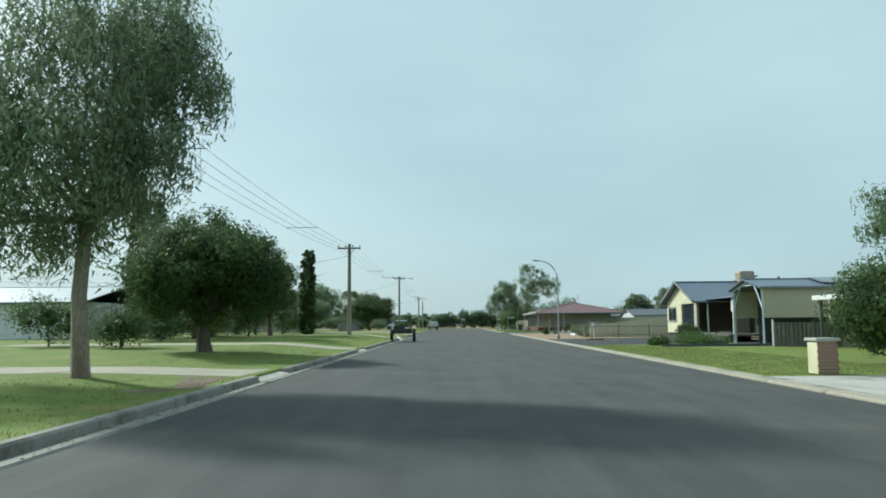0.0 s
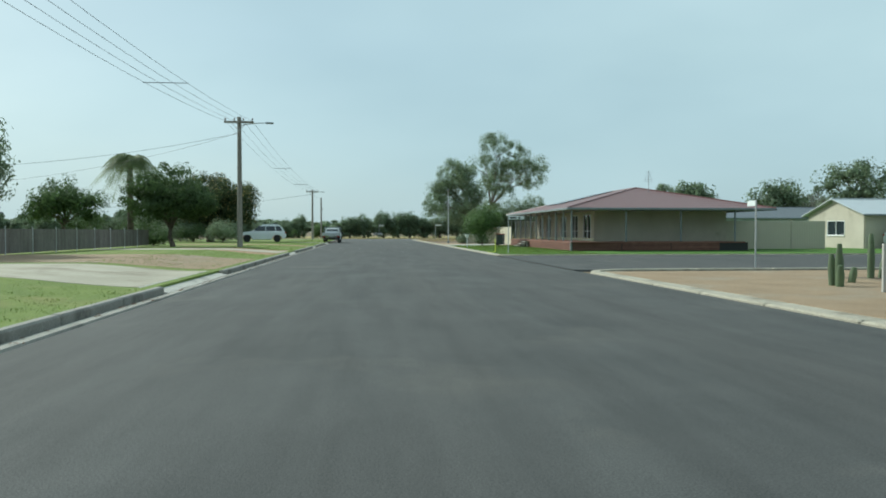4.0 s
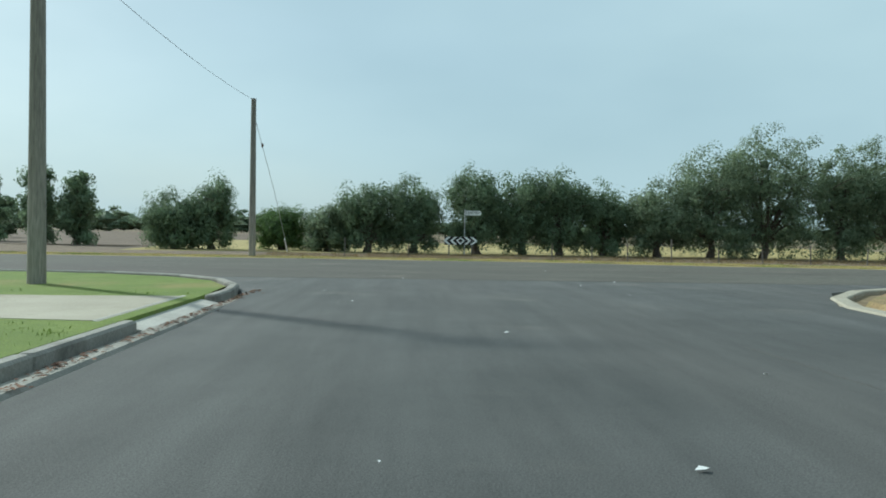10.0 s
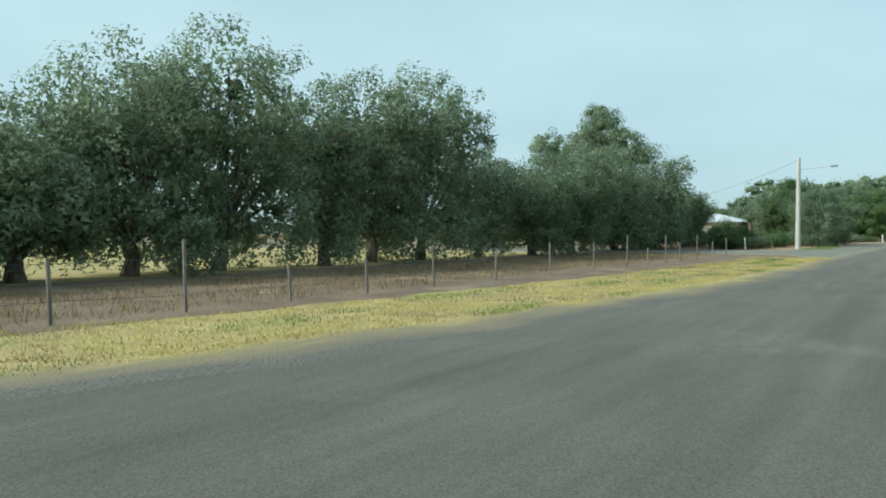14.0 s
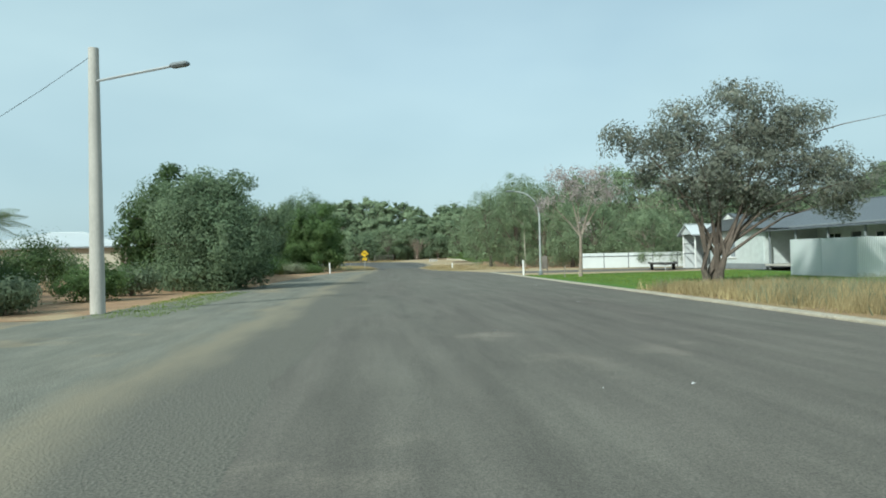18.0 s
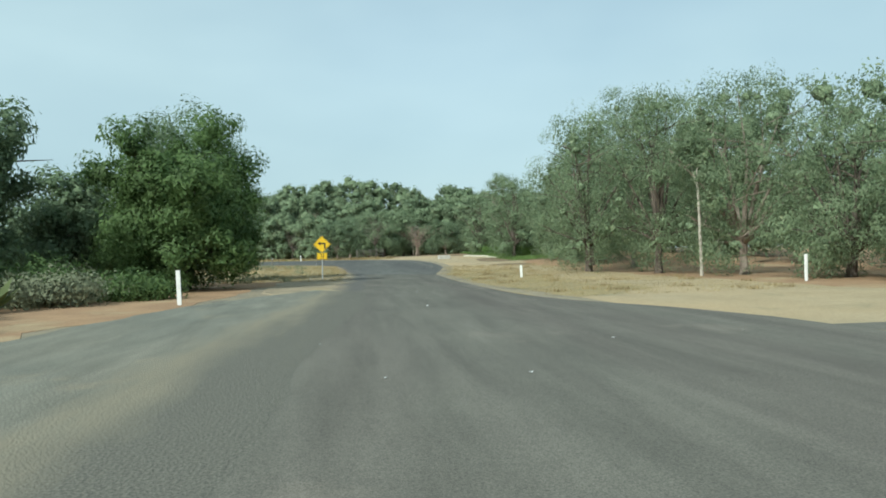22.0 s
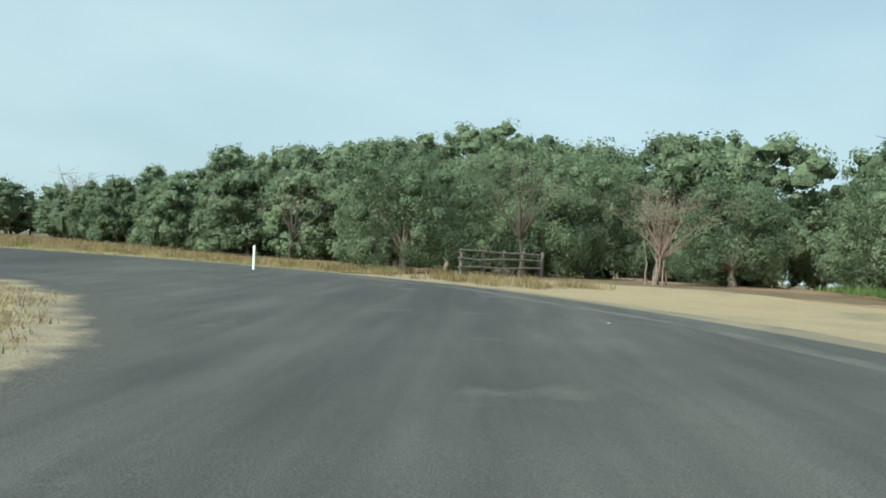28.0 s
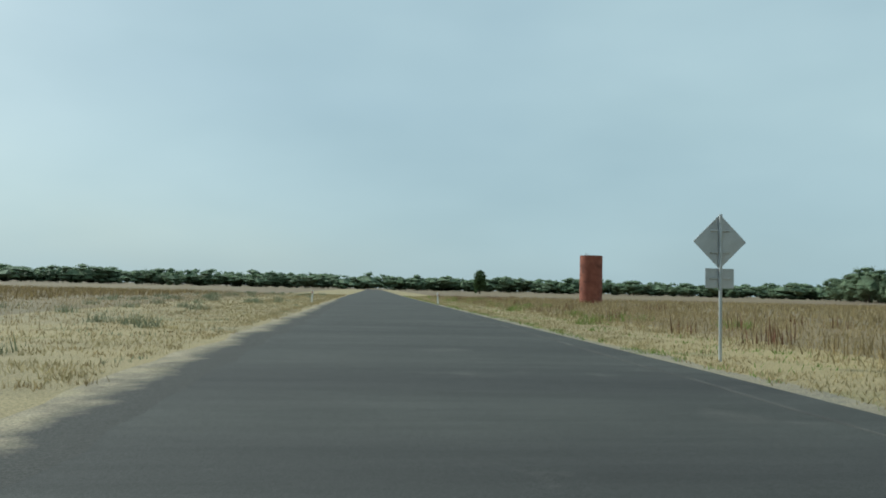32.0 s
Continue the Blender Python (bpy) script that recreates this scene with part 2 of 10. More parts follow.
def ribbed(name, c, pitch, axis="Z", rough=0.45, depth=0.5, metal=0.0, var=0.06):
    """Sheet or boards with a regular ridge every pitch metres."""
    m, n, l, p = _nodes(name)
    tc = n.new("ShaderNodeTexCoord")
    w = n.new("ShaderNodeTexWave")
    w.wave_type, w.bands_direction = "BANDS", axis
    w.wave_profile = "SIN"
    w.inputs["Scale"].default_value = 1.0 / (pitch * 3.1831)
    l.new(tc.outputs["Object"], w.inputs["Vector"])
    b = n.new("ShaderNodeBump")
    b.inputs["Strength"].default_value, b.inputs["Distance"].default_value = depth, 0.02
    l.new(w.outputs["Fac"], b.inputs["Height"])
    l.new(b.outputs["Normal"], p.inputs["Normal"])
    t = n.new("ShaderNodeTexNoise")
    t.inputs["Scale"].default_value, t.inputs["Detail"].default_value = 1.3, 5.0
    l.new(tc.outputs["Object"], t.inputs["Vector"])
    x = n.new("ShaderNodeMixRGB")
    x.inputs["Color1"].default_value = (*[v * (1 - var) for v in c], 1)
    x.inputs["Color2"].default_value = (*[v * (1 + var) for v in c], 1)
    l.new(t.outputs["Fac"], x.inputs["Fac"])
    l.new(x.outputs["Color"], p.inputs["Base Color"])
    p.inputs["Roughness"].default_value, p.inputs["Metallic"].default_value = rough, metal
    return m


M = {}
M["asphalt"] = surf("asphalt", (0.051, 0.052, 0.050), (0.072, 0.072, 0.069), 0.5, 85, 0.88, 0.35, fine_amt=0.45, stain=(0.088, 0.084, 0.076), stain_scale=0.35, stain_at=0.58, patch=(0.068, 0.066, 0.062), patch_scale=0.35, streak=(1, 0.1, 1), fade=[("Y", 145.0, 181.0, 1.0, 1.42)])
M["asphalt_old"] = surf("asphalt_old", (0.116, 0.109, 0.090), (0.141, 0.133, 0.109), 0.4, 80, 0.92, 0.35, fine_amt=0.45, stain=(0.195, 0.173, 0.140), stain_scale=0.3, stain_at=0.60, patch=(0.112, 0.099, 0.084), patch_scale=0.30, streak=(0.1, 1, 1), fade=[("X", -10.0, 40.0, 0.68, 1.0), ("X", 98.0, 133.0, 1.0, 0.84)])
M["asphalt_bend"] = surf("asphalt_bend", (0.039, 0.038, 0.035), (0.052, 0.050, 0.046), 0.4, 50, 0.9, 0.7, fine_amt=0.42, stain=(0.082, 0.078, 0.070), stain_scale=0.4, stain_at=0.62, patch=(0.060, 0.058, 0.053), patch_scale=0.35, streak=(1, 0.1, 1))
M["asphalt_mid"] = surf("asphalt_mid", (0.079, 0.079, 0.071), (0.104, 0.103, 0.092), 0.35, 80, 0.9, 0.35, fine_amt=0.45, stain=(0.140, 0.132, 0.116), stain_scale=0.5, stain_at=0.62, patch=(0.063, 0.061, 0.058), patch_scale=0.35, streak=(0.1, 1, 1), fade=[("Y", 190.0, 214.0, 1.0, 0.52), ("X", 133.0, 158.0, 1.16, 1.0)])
M["asphalt_black"] = surf("asphalt_black", (0.035, 0.035, 0.037), (0.050, 0.050, 0.052), 1.0, 80, 0.85, 0.4, fine_amt=0.3)
M["kerb"] = surf("kerb_concrete", (0.24, 0.23, 0.20), (0.33, 0.31, 0.27), 1.0, 40, 0.9, 0.4, fine_amt=0.2, stain=(0.15, 0.14, 0.12), stain_scale=0.7, stain_at=0.56)
M["drive"] = surf("beige_drive_concrete", (0.33, 0.295, 0.225), (0.40, 0.36, 0.28), 0.8, 40, 0.9, 0.3, fine_amt=0.15, stain=(0.24, 0.205, 0.15), stain_scale=0.6, stain_at=0.55)
M["kerb_sandy"] = surf("sandy_kerb_concrete", (0.33, 0.30, 0.235), (0.42, 0.38, 0.30), 1.4, 35, 0.9, 0.5, fine_amt=0.25, stain=(0.22, 0.19, 0.14), stain_scale=0.9, stain_at=0.54)
M["concrete"] = surf("concrete", (0.38, 0.36, 0.32), (0.48, 0.46, 0.41), 1.2, 40, 0.85, 0.3, fine_amt=0.15, stain=(0.22, 0.20, 0.17), stain_scale=0.8, stain_at=0.58)
M["lawn"] = surf("lawn", (0.130, 0.180, 0.030), (0.170, 0.220, 0.040), 1.2, 45, 0.95, 1.0, fine_amt=0.4, stain=(0.22, 0.21, 0.062), stain_scale=0.35, stain_at=0.55)
M["lawn_green"] = surf("lawn_green", (0.065, 0.150, 0.018), (0.10, 0.19, 0.028), 1.2, 45, 0.95, 1.0, fine_amt=0.4, stain=(0.13, 0.17, 0.045), stain_scale=0.3, stain_at=0.6)
M["dry"] = surf("dry_grass_ground", (0.34, 0.26, 0.13), (0.24, 0.18, 0.09), 0.8, 30, 0.95, 1.0, fine_amt=0.4, stain=(0.14, 0.15, 0.05), stain_scale=0.3, stain_at=0.58, patch=(0.27, 0.17, 0.09), patch_scale=0.12)
M["straw"] = surf("straw_grass", (0.40, 0.31, 0.13), (0.30, 0.25, 0.09), 0.9, 30, 0.95, 1.0, fine_amt=0.4, stain=(0.22, 0.24, 0.07), stain_scale=0.4, stain_at=0.58)
M["dull"] = surf("dull_dry_grass", (0.30, 0.235, 0.125), (0.235, 0.19, 0.10), 0.7, 26, 0.95, 1.0, fine_amt=0.45, stain=(0.16, 0.155, 0.07), stain_scale=0.25, stain_at=0.57, patch=(0.34, 0.265, 0.13), patch_scale=0.1)
M["dirt"] = surf("red_dirt", (0.36, 0.23, 0.13), (0.28, 0.175, 0.10), 0.7, 28, 0.95, 0.8, fine_amt=0.3, stain=(0.38, 0.30, 0.18), stain_scale=0.3, stain_at=0.56)
M["sand"] = surf("orange_gravel", (0.335, 0.24, 0.15), (0.28, 0.197, 0.12), 0.9, 70, 0.95, 0.8, fine_amt=0.35, stain=(0.31, 0.245, 0.17), stain_scale=0.4, stain_at=0.52)
M["bank"] = surf("sandy_bank", (0.39, 0.315, 0.20), (0.32, 0.255, 0.155), 0.6, 30, 0.95, 0.9, fine_amt=0.32, stain=(0.24, 0.215, 0.13), stain_scale=0.35, stain_at=0.58, patch=(0.41, 0.31, 0.18), patch_scale=0.12)
M["worn"] = surf("worn_road_edge", (0.120, 0.114, 0.102), (0.150, 0.142, 0.125), 0.6, 45, 0.95, 0.8, fine_amt=0.4, stain=(0.095, 0.09, 0.082), stain_scale=0.9, stain_at=0.5, fade=[("Y", 190.0, 212.0, 1.0, 0.58)])
M["shoulder"] = surf("sandy_shoulder", (0.225, 0.19, 0.135), (0.285, 0.24, 0.165), 0.7, 35, 0.95, 0.9, fine_amt=0.4, stain=(0.15, 0.14, 0.115), stain_scale=0.5, stain_at=0.55)
M["gravel"] = surf("grey_gravel", (0.150, 0.150, 0.124), (0.190, 0.186, 0.150), 0.5, 40, 0.95, 0.9, fine_amt=0.4, stain=(0.27, 0.228, 0.155), stain_scale=0.3, stain_at=0.56, patch=(0.200, 0.186, 0.146), patch_scale=0.3, streak=(0.18, 1, 1))
M["gravel_road_edge"] = surf("grey_gravel_road_edge", (0.148, 0.150, 0.126), (0.186, 0.184, 0.150), 0.5, 40, 0.95, 0.9, fine_amt=0.4, stain=(0.26, 0.22, 0.15), stain_scale=0.3, stain_at=0.57, patch=(0.195, 0.184, 0.146), patch_scale=0.3, streak=(0.18, 1, 1), edge=((0.130, 0.123, 0.101), (0.225, 0.2, 0.145), 0.8, 1.5), fade=[("X", 98.0, 133.0, 1.0, 0.84)])
M["straw_road_edge"] = surf("straw_grass_road_edge", (0.40, 0.31, 0.13), (0.30, 0.25, 0.09), 0.9, 30, 0.95, 1.0, fine_amt=0.4, stain=(0.22, 0.24, 0.07), stain_scale=0.4, stain_at=0.58, streak=(0.3, 1, 1), edge=((0.115, 0.106, 0.092), (0.21, 0.175, 0.105), 0.25, 0.85))
M["shoulder_road_edge"] = surf("sandy_shoulder_road_edge", (0.25, 0.205, 0.14), (0.33, 0.27, 0.18), 0.7, 35, 0.95, 0.9, fine_amt=0.4, stain=(0.30, 0.245, 0.14), stain_scale=0.5, stain_at=0.55, streak=(1, 1, 1), fade=[("Y", 190.0, 214.0, 1.0, 0.52), ("X", 113.0, 150.0, 1.25, 1.0)], edge=((0.092, 0.087, 0.078), None, 0.5, 1.05))
M["mulch"] = surf("leaf_litter", (0.14, 0.098, 0.065), (0.20, 0.148, 0.10), 1.0, 35, 0.95, 1.0, fine_amt=0.45, stain=(0.28, 0.22, 0.14), stain_scale=0.5, stain_at=0.58)
M["ploughed"] = surf("ploughed_earth", (0.105, 0.072, 0.048), (0.15, 0.107, 0.072), 0.3, 12, 0.95, 0.8, fine_amt=0.4, streak=(0.1, 1, 1))
M["field"] = surf("far_field", (0.21, 0.155, 0.085), (0.16, 0.125, 0.065), 0.05, 2.0, 0.95, 0.0, fine_amt=0.3, patch=(0.16, 0.11, 0.07), patch_scale=0.012)
M["wood_pole"] = surf("weathered_pole_wood", (0.22, 0.20, 0.17), (0.31, 0.285, 0.245), 3, 40, 0.9, 0.6, fine_amt=0.3, stretch=(1, 1, 0.08))
M["bark"] = surf("bark", (0.085, 0.068, 0.055), (0.16, 0.13, 0.105), 3, 25, 0.95, 1.0, fine_amt=0.4, stretch=(1, 1, 0.25))
M["bark_red"] = surf("reddish_gum_bark", (0.17, 0.115, 0.085), (0.10, 0.075, 0.06), 2, 25, 0.95, 0.8, fine_amt=0.35, stretch=(1, 1, 0.25))
M["bark_pale"] = surf("pale_bark", (0.30, 0.255, 0.21), (0.20, 0.15, 0.115), 2, 25, 0.9, 0.7, fine_amt=0.3, stretch=(1, 1, 0.3))
M["steel"] = surf("galvanised_steel", (0.42, 0.43, 0.43), (0.52, 0.53, 0.53), 4, 50, 0.5, 0.1, metal=0.5, fine_amt=0.1)
M["pale_conc"] = surf("pale_concrete_post", (0.40, 0.385, 0.35), (0.48, 0.46, 0.42), 3, 50, 0.8, 0.2, fine_amt=0.12, stretch=(1, 1, 0.2))
M["wire"] = plain("dark_wire", (0.03, 0.03, 0.032), 0.6)
M["ceramic"] = plain("brown_ceramic", (0.10, 0.05, 0.03), 0.25)
M["leaf_dark"] = leafy("dark_leaves", (0.057, 0.092, 0.036), (0.105, 0.159, 0.057))
M["leaf_gum"] = leafy("gum_leaves", (0.143, 0.194, 0.111), (0.256, 0.327, 0.191), tip=(0.300, 0.335, 0.205))
M["leaf_gum_dark"] = leafy("dark_gum_leaves", (0.109, 0.151, 0.087), (0.193, 0.254, 0.147), tip=(0.240, 0.272, 0.165))
M["leaf_flame"] = leafy("dark_flame_leaves", (0.040, 0.058, 0.026), (0.103, 0.132, 0.055), tip=(0.475, 0.370, 0.145))
M["leaf_wispy"] = leafy("grey_wispy_leaves", (0.150, 0.165, 0.135), (0.240, 0.258, 0.205), tip=(0.304, 0.277, 0.224))
M["leaf_olive"] = leafy("grey_olive_leaves", (0.130, 0.174, 0.102), (0.239, 0.298, 0.181), tip=(0.290, 0.325, 0.205))
M["leaf_pepper"] = leafy("pepper_leaves", (0.115, 0.163, 0.094), (0.209, 0.275, 0.158))
M["leaf_green"] = leafy("green_leaves", (0.082, 0.136, 0.046), (0.150, 0.226, 0.080))
M["leaf_yellow"] = leafy("yellowing_leaves", (0.114, 0.130, 0.037), (0.209, 0.211, 0.057), tip=(0.532, 0.389, 0.103))
M["leaf_dead"] = leafy("dead_pink_leaves", (0.330, 0.280, 0.270), (0.490, 0.430, 0.410))
M["leaf_cyp"] = leafy("cypress_leaves", (0.060, 0.088, 0.035), (0.104, 0.143, 0.054))
M["leaf_palm"] = leafy("palm_leaves", (0.114, 0.155, 0.064), (0.209, 0.250, 0.105))
M["blade_dry"] = leafy("dry_blades", (0.260, 0.208, 0.106), (0.445, 0.368, 0.198), trans=0.3, rough=0.8)
M["blade_tan"] = leafy("tan_blades", (0.215, 0.160, 0.085), (0.410, 0.320, 0.165), trans=0.3, rough=0.8)
M["blade_straw"] = leafy("straw_blades", (0.340, 0.290, 0.090), (0.550, 0.470, 0.180), trans=0.3, rough=0.8)
M["blade_dull"] = leafy("dull_dry_blades", (0.150, 0.105, 0.050), (0.330, 0.250, 0.120), trans=0.3, rough=0.8)
M["blade_red"] = leafy("dock_stalks", (0.100, 0.045, 0.025), (0.200, 0.100, 0.055), trans=0.1, rough=0.8)
M["blade_green"] = leafy("lawn_blades", (0.120, 0.180, 0.032), (0.200, 0.275, 0.058), trans=0.3, rough=0.7)
M["blade_lawn"] = leafy("pale_lawn_blades", (0.170, 0.205, 0.062), (0.270, 0.305, 0.110), trans=0.3, rough=0.7)
M["blade_grey"] = leafy("saltbush_leaves", (0.140, 0.160, 0.100), (0.250, 0.270, 0.170), trans=0.2, rough=0.8)
M["leaf_weed"] = leafy("bright_weed_leaves", (0.090, 0.160, 0.038), (0.149, 0.236, 0.061))
M["blade_weed"] = leafy("bright_weed_blades", (0.080, 0.140, 0.035), (0.170, 0.250, 0.080), trans=0.3, rough=0.7)
M["red_twigs"] = surf("reddish_dead_twigs", (0.22, 0.155, 0.12), (0.30, 0.22, 0.18), 2, 20, 0.9, 0.5, fine_amt=0.2)
M["white_bark"] = surf("white_bark", (0.46, 0.42, 0.36), (0.34, 0.29, 0.24), 2, 20, 0.9, 0.5, fine_amt=0.2, stretch=(1, 1, 0.3))
M["cream_board"] = plain("cream_weatherboard_paint", (0.66, 0.62, 0.42), 0.55)
M["beige_wall"] = surf("beige_render", (0.44, 0.40, 0.32), (0.50, 0.46, 0.37), 0.8, 50, 0.85, 0.2, fine_amt=0.08, stain=(0.36, 0.32, 0.25), stain_scale=0.5, stain_at=0.62)
M["beige_sheet"] = ribbed("beige_ribbed_sheet", (0.47, 0.43, 0.33), 0.12, "X", depth=0.4)
M["cream_fence"] = ribbed("cream_fence_sheet", (0.52, 0.48, 0.36), 0.2, "X", depth=0.5)
M["cream_fence_y"] = ribbed("cream_fence_sheet_b", (0.52, 0.48, 0.36), 0.2, "Y", depth=0.5)
M["white_corr"] = ribbed("white_corrugated_iron", (0.62, 0.65, 0.65), 0.076, "Y", depth=0.6, rough=0.4)
M["white_corr_x"] = ribbed("white_corrugated_iron_b", (0.62, 0.65, 0.65), 0.076, "X", depth=0.6, rough=0.4)
M["roof_blue"] = ribbed("blue_grey_roof_sheet", (0.13, 0.16, 0.21), 0.2, "X", depth=0.5, rough=0.4)
M["roof_blue_y"] = ribbed("blue_grey_roof_sheet_b", (0.13, 0.16, 0.21), 0.2, "Y", depth=0.5, rough=0.4)
M["roof_red"] = ribbed("red_roof_sheet", (0.17, 0.075, 0.068), 0.2, "Y", depth=0.5, rough=0.38)
M["roof_grey"] = ribbed("dark_grey_roof_sheet", (0.095, 0.105, 0.115), 0.2, "X", depth=0.5, rough=0.45)
M["roof_zinc"] = ribbed("pale_zinc_roof_sheet", (0.50, 0.53, 0.54), 0.12, "Y", depth=0.5, rough=0.4)
M["pale_wall"] = plain("pale_blue_grey_wall", (0.52, 0.56, 0.55), 0.7)
M["white"] = plain("white_paint", (0.74, 0.74, 0.72), 0.45)
M["blue_white"] = plain("bluish_white_steel", (0.55, 0.62, 0.72), 0.4)
M["grey_trim"] = plain("grey_steel_trim", (0.20, 0.22, 0.23), 0.45)
M["dark_trim"] = plain("dark_steel_trim", (0.06, 0.07, 0.08), 0.45)
M["glass"] = glassy("dark_window_glass")
M["glass_pale"] = glassy("pale_blind_behind_glass", (0.22, 0.25, 0.27), 0.12)
M["solar"] = glassy("solar_glass", (0.055, 0.065, 0.085), 0.12)
M["deck_red"] = surf("red_brown_slats", (0.17, 0.075, 0.055), (0.23, 0.11, 0.08), 3, 40, 0.75, 0.3, fine_amt=0.2, obj_var=0.12, stretch=(1, 0.1, 1))
M["brick"] = surf("brown_brick", (0.26, 0.16, 0.11), (0.34, 0.22, 0.15), 5, 50, 0.9, 0.4, fine_amt=0.2)
M["cooler"] = plain("tan_plastic_cooler", (0.38, 0.31, 0.25), 0.6)
M["car_white"] = plain("white_car_paint", (0.72, 0.73, 0.73), 0.2, spec=0.6, var=0.02)
M["car_glass"] = glassy("tinted_car_glass", (0.018, 0.022, 0.026), 0.03)
M["tyre"] = plain("black_rubber", (0.022, 0.022, 0.022), 0.85)
M["rim"] = plain("silver_wheel_rim", (0.50, 0.51, 0.52), 0.3, 0.7)
M["black_plastic"] = plain("black_plastic", (0.028, 0.028, 0.03), 0.5)
M["lamp_red"] = plain("red_lamp_lens", (0.35, 0.02, 0.02), 0.15)
M["lamp_clear"] = plain("clear_lamp_lens", (0.55, 0.56, 0.57), 0.1)
M["alloy_tray"] = surf("dull_aluminium_tray", (0.40, 0.42, 0.43), (0.48, 0.50, 0.51), 3, 60, 0.45, 0.1, metal=0.5, fine_amt=0.1)
M["dark_metal"] = surf("rusty_dark_metal", (0.030, 0.032, 0.034), (0.055, 0.050, 0.045), 4, 50, 0.7, 0.3, fine_amt=0.2)
M["plate"] = plain("number_plate_face", (0.55, 0.56, 0.55), 0.4)
M["ink"] = plain("black_sign_ink", (0.015, 0.015, 0.015), 0.5)
M["sign_yellow"] = plain("yellow_sign_sheeting", (0.72, 0.46, 0.015), 0.4)
M["sign_white"] = plain("white_sign_sheeting", (0.70, 0.72, 0.70), 0.4)
M["sign_back"] = surf("bare_sign_aluminium", (0.40, 0.41, 0.41), (0.50, 0.51, 0.51), 3, 60, 0.55, 0.1, metal=0.15, fine_amt=0.1)
M["hi_yellow"] = plain("fluorescent_yellow_plastic", (0.75, 0.80, 0.10), 0.5)
M["old_red"] = plain("faded_red_paint", (0.45, 0.08, 0.06), 0.6)
M["rust"] = surf("rusted_tank_steel", (0.20, 0.062, 0.040), (0.29, 0.10, 0.065), 1.2, 18, 0.85, 0.4, fine_amt=0.25, stain=(0.13, 0.045, 0.032), stain_scale=0.8, stain_at=0.56)
M["grey_timber"] = surf("grey_weathered_timber", (0.13, 0.115, 0.10), (0.21, 0.19, 0.17), 4, 45, 0.9, 0.6, fine_amt=0.3, stretch=(1, 1, 0.15))
M["green_box"] = plain("pale_green_cabinet", (0.33, 0.40, 0.33), 0.5)
M["sandbag"] = surf("bleached_sandbag", (0.52, 0.48, 0.38), (0.62, 0.58, 0.47), 6, 60, 0.95, 0.5, fine_amt=0.15, obj_var=0.1)


# ---- building tools ----
def ease(t):
    t = min(max(t, 0.0), 1.0)
    return t * t * (3 - 2 * t)


def rise(x, y):
    """The lawns left of the street climb gently from the kerb."""
    amp = float(np.interp(y, (-60, 17, 27, 35, 58, 113, 138, 164), (0.05, 0.08, 0.17, 0.26, 0.30, 0.15, 0.09, 0.0)))
    return amp * ease((-4.7 - x) / 3.4) * ease((x + 46) / 8)


def gz(x, y):
    """Height of the ground: flat, but for the lawns beside the street and the banked bend, whose outer side is raised."""
    return rise(x, y) + banked(x, y)


def banked(x, y):
    dx, dy = x - 163.0, y - 213.0
    r = math.hypot(dx, dy)
    a = math.degrees(math.atan2(dy, dx))
    up = min(max((a + 108) / 30, 0), 1) * min(max((18 - a) / 30, 0), 1)
    side = min(max((r - 24) / 12, 0), 1) * min(max((130 - r) / 70, 0), 1)
    bank = min(max((r - 37) / 16, 0), 1) * min(max((150 - r) / 60, 0), 1) * min(max((a + 125) / 30, 0), 1) * min(max((-15 - a) / 40, 0), 1)
    return 0.42 * up * side + 0.6 * bank * bank * (3 - 2 * bank)


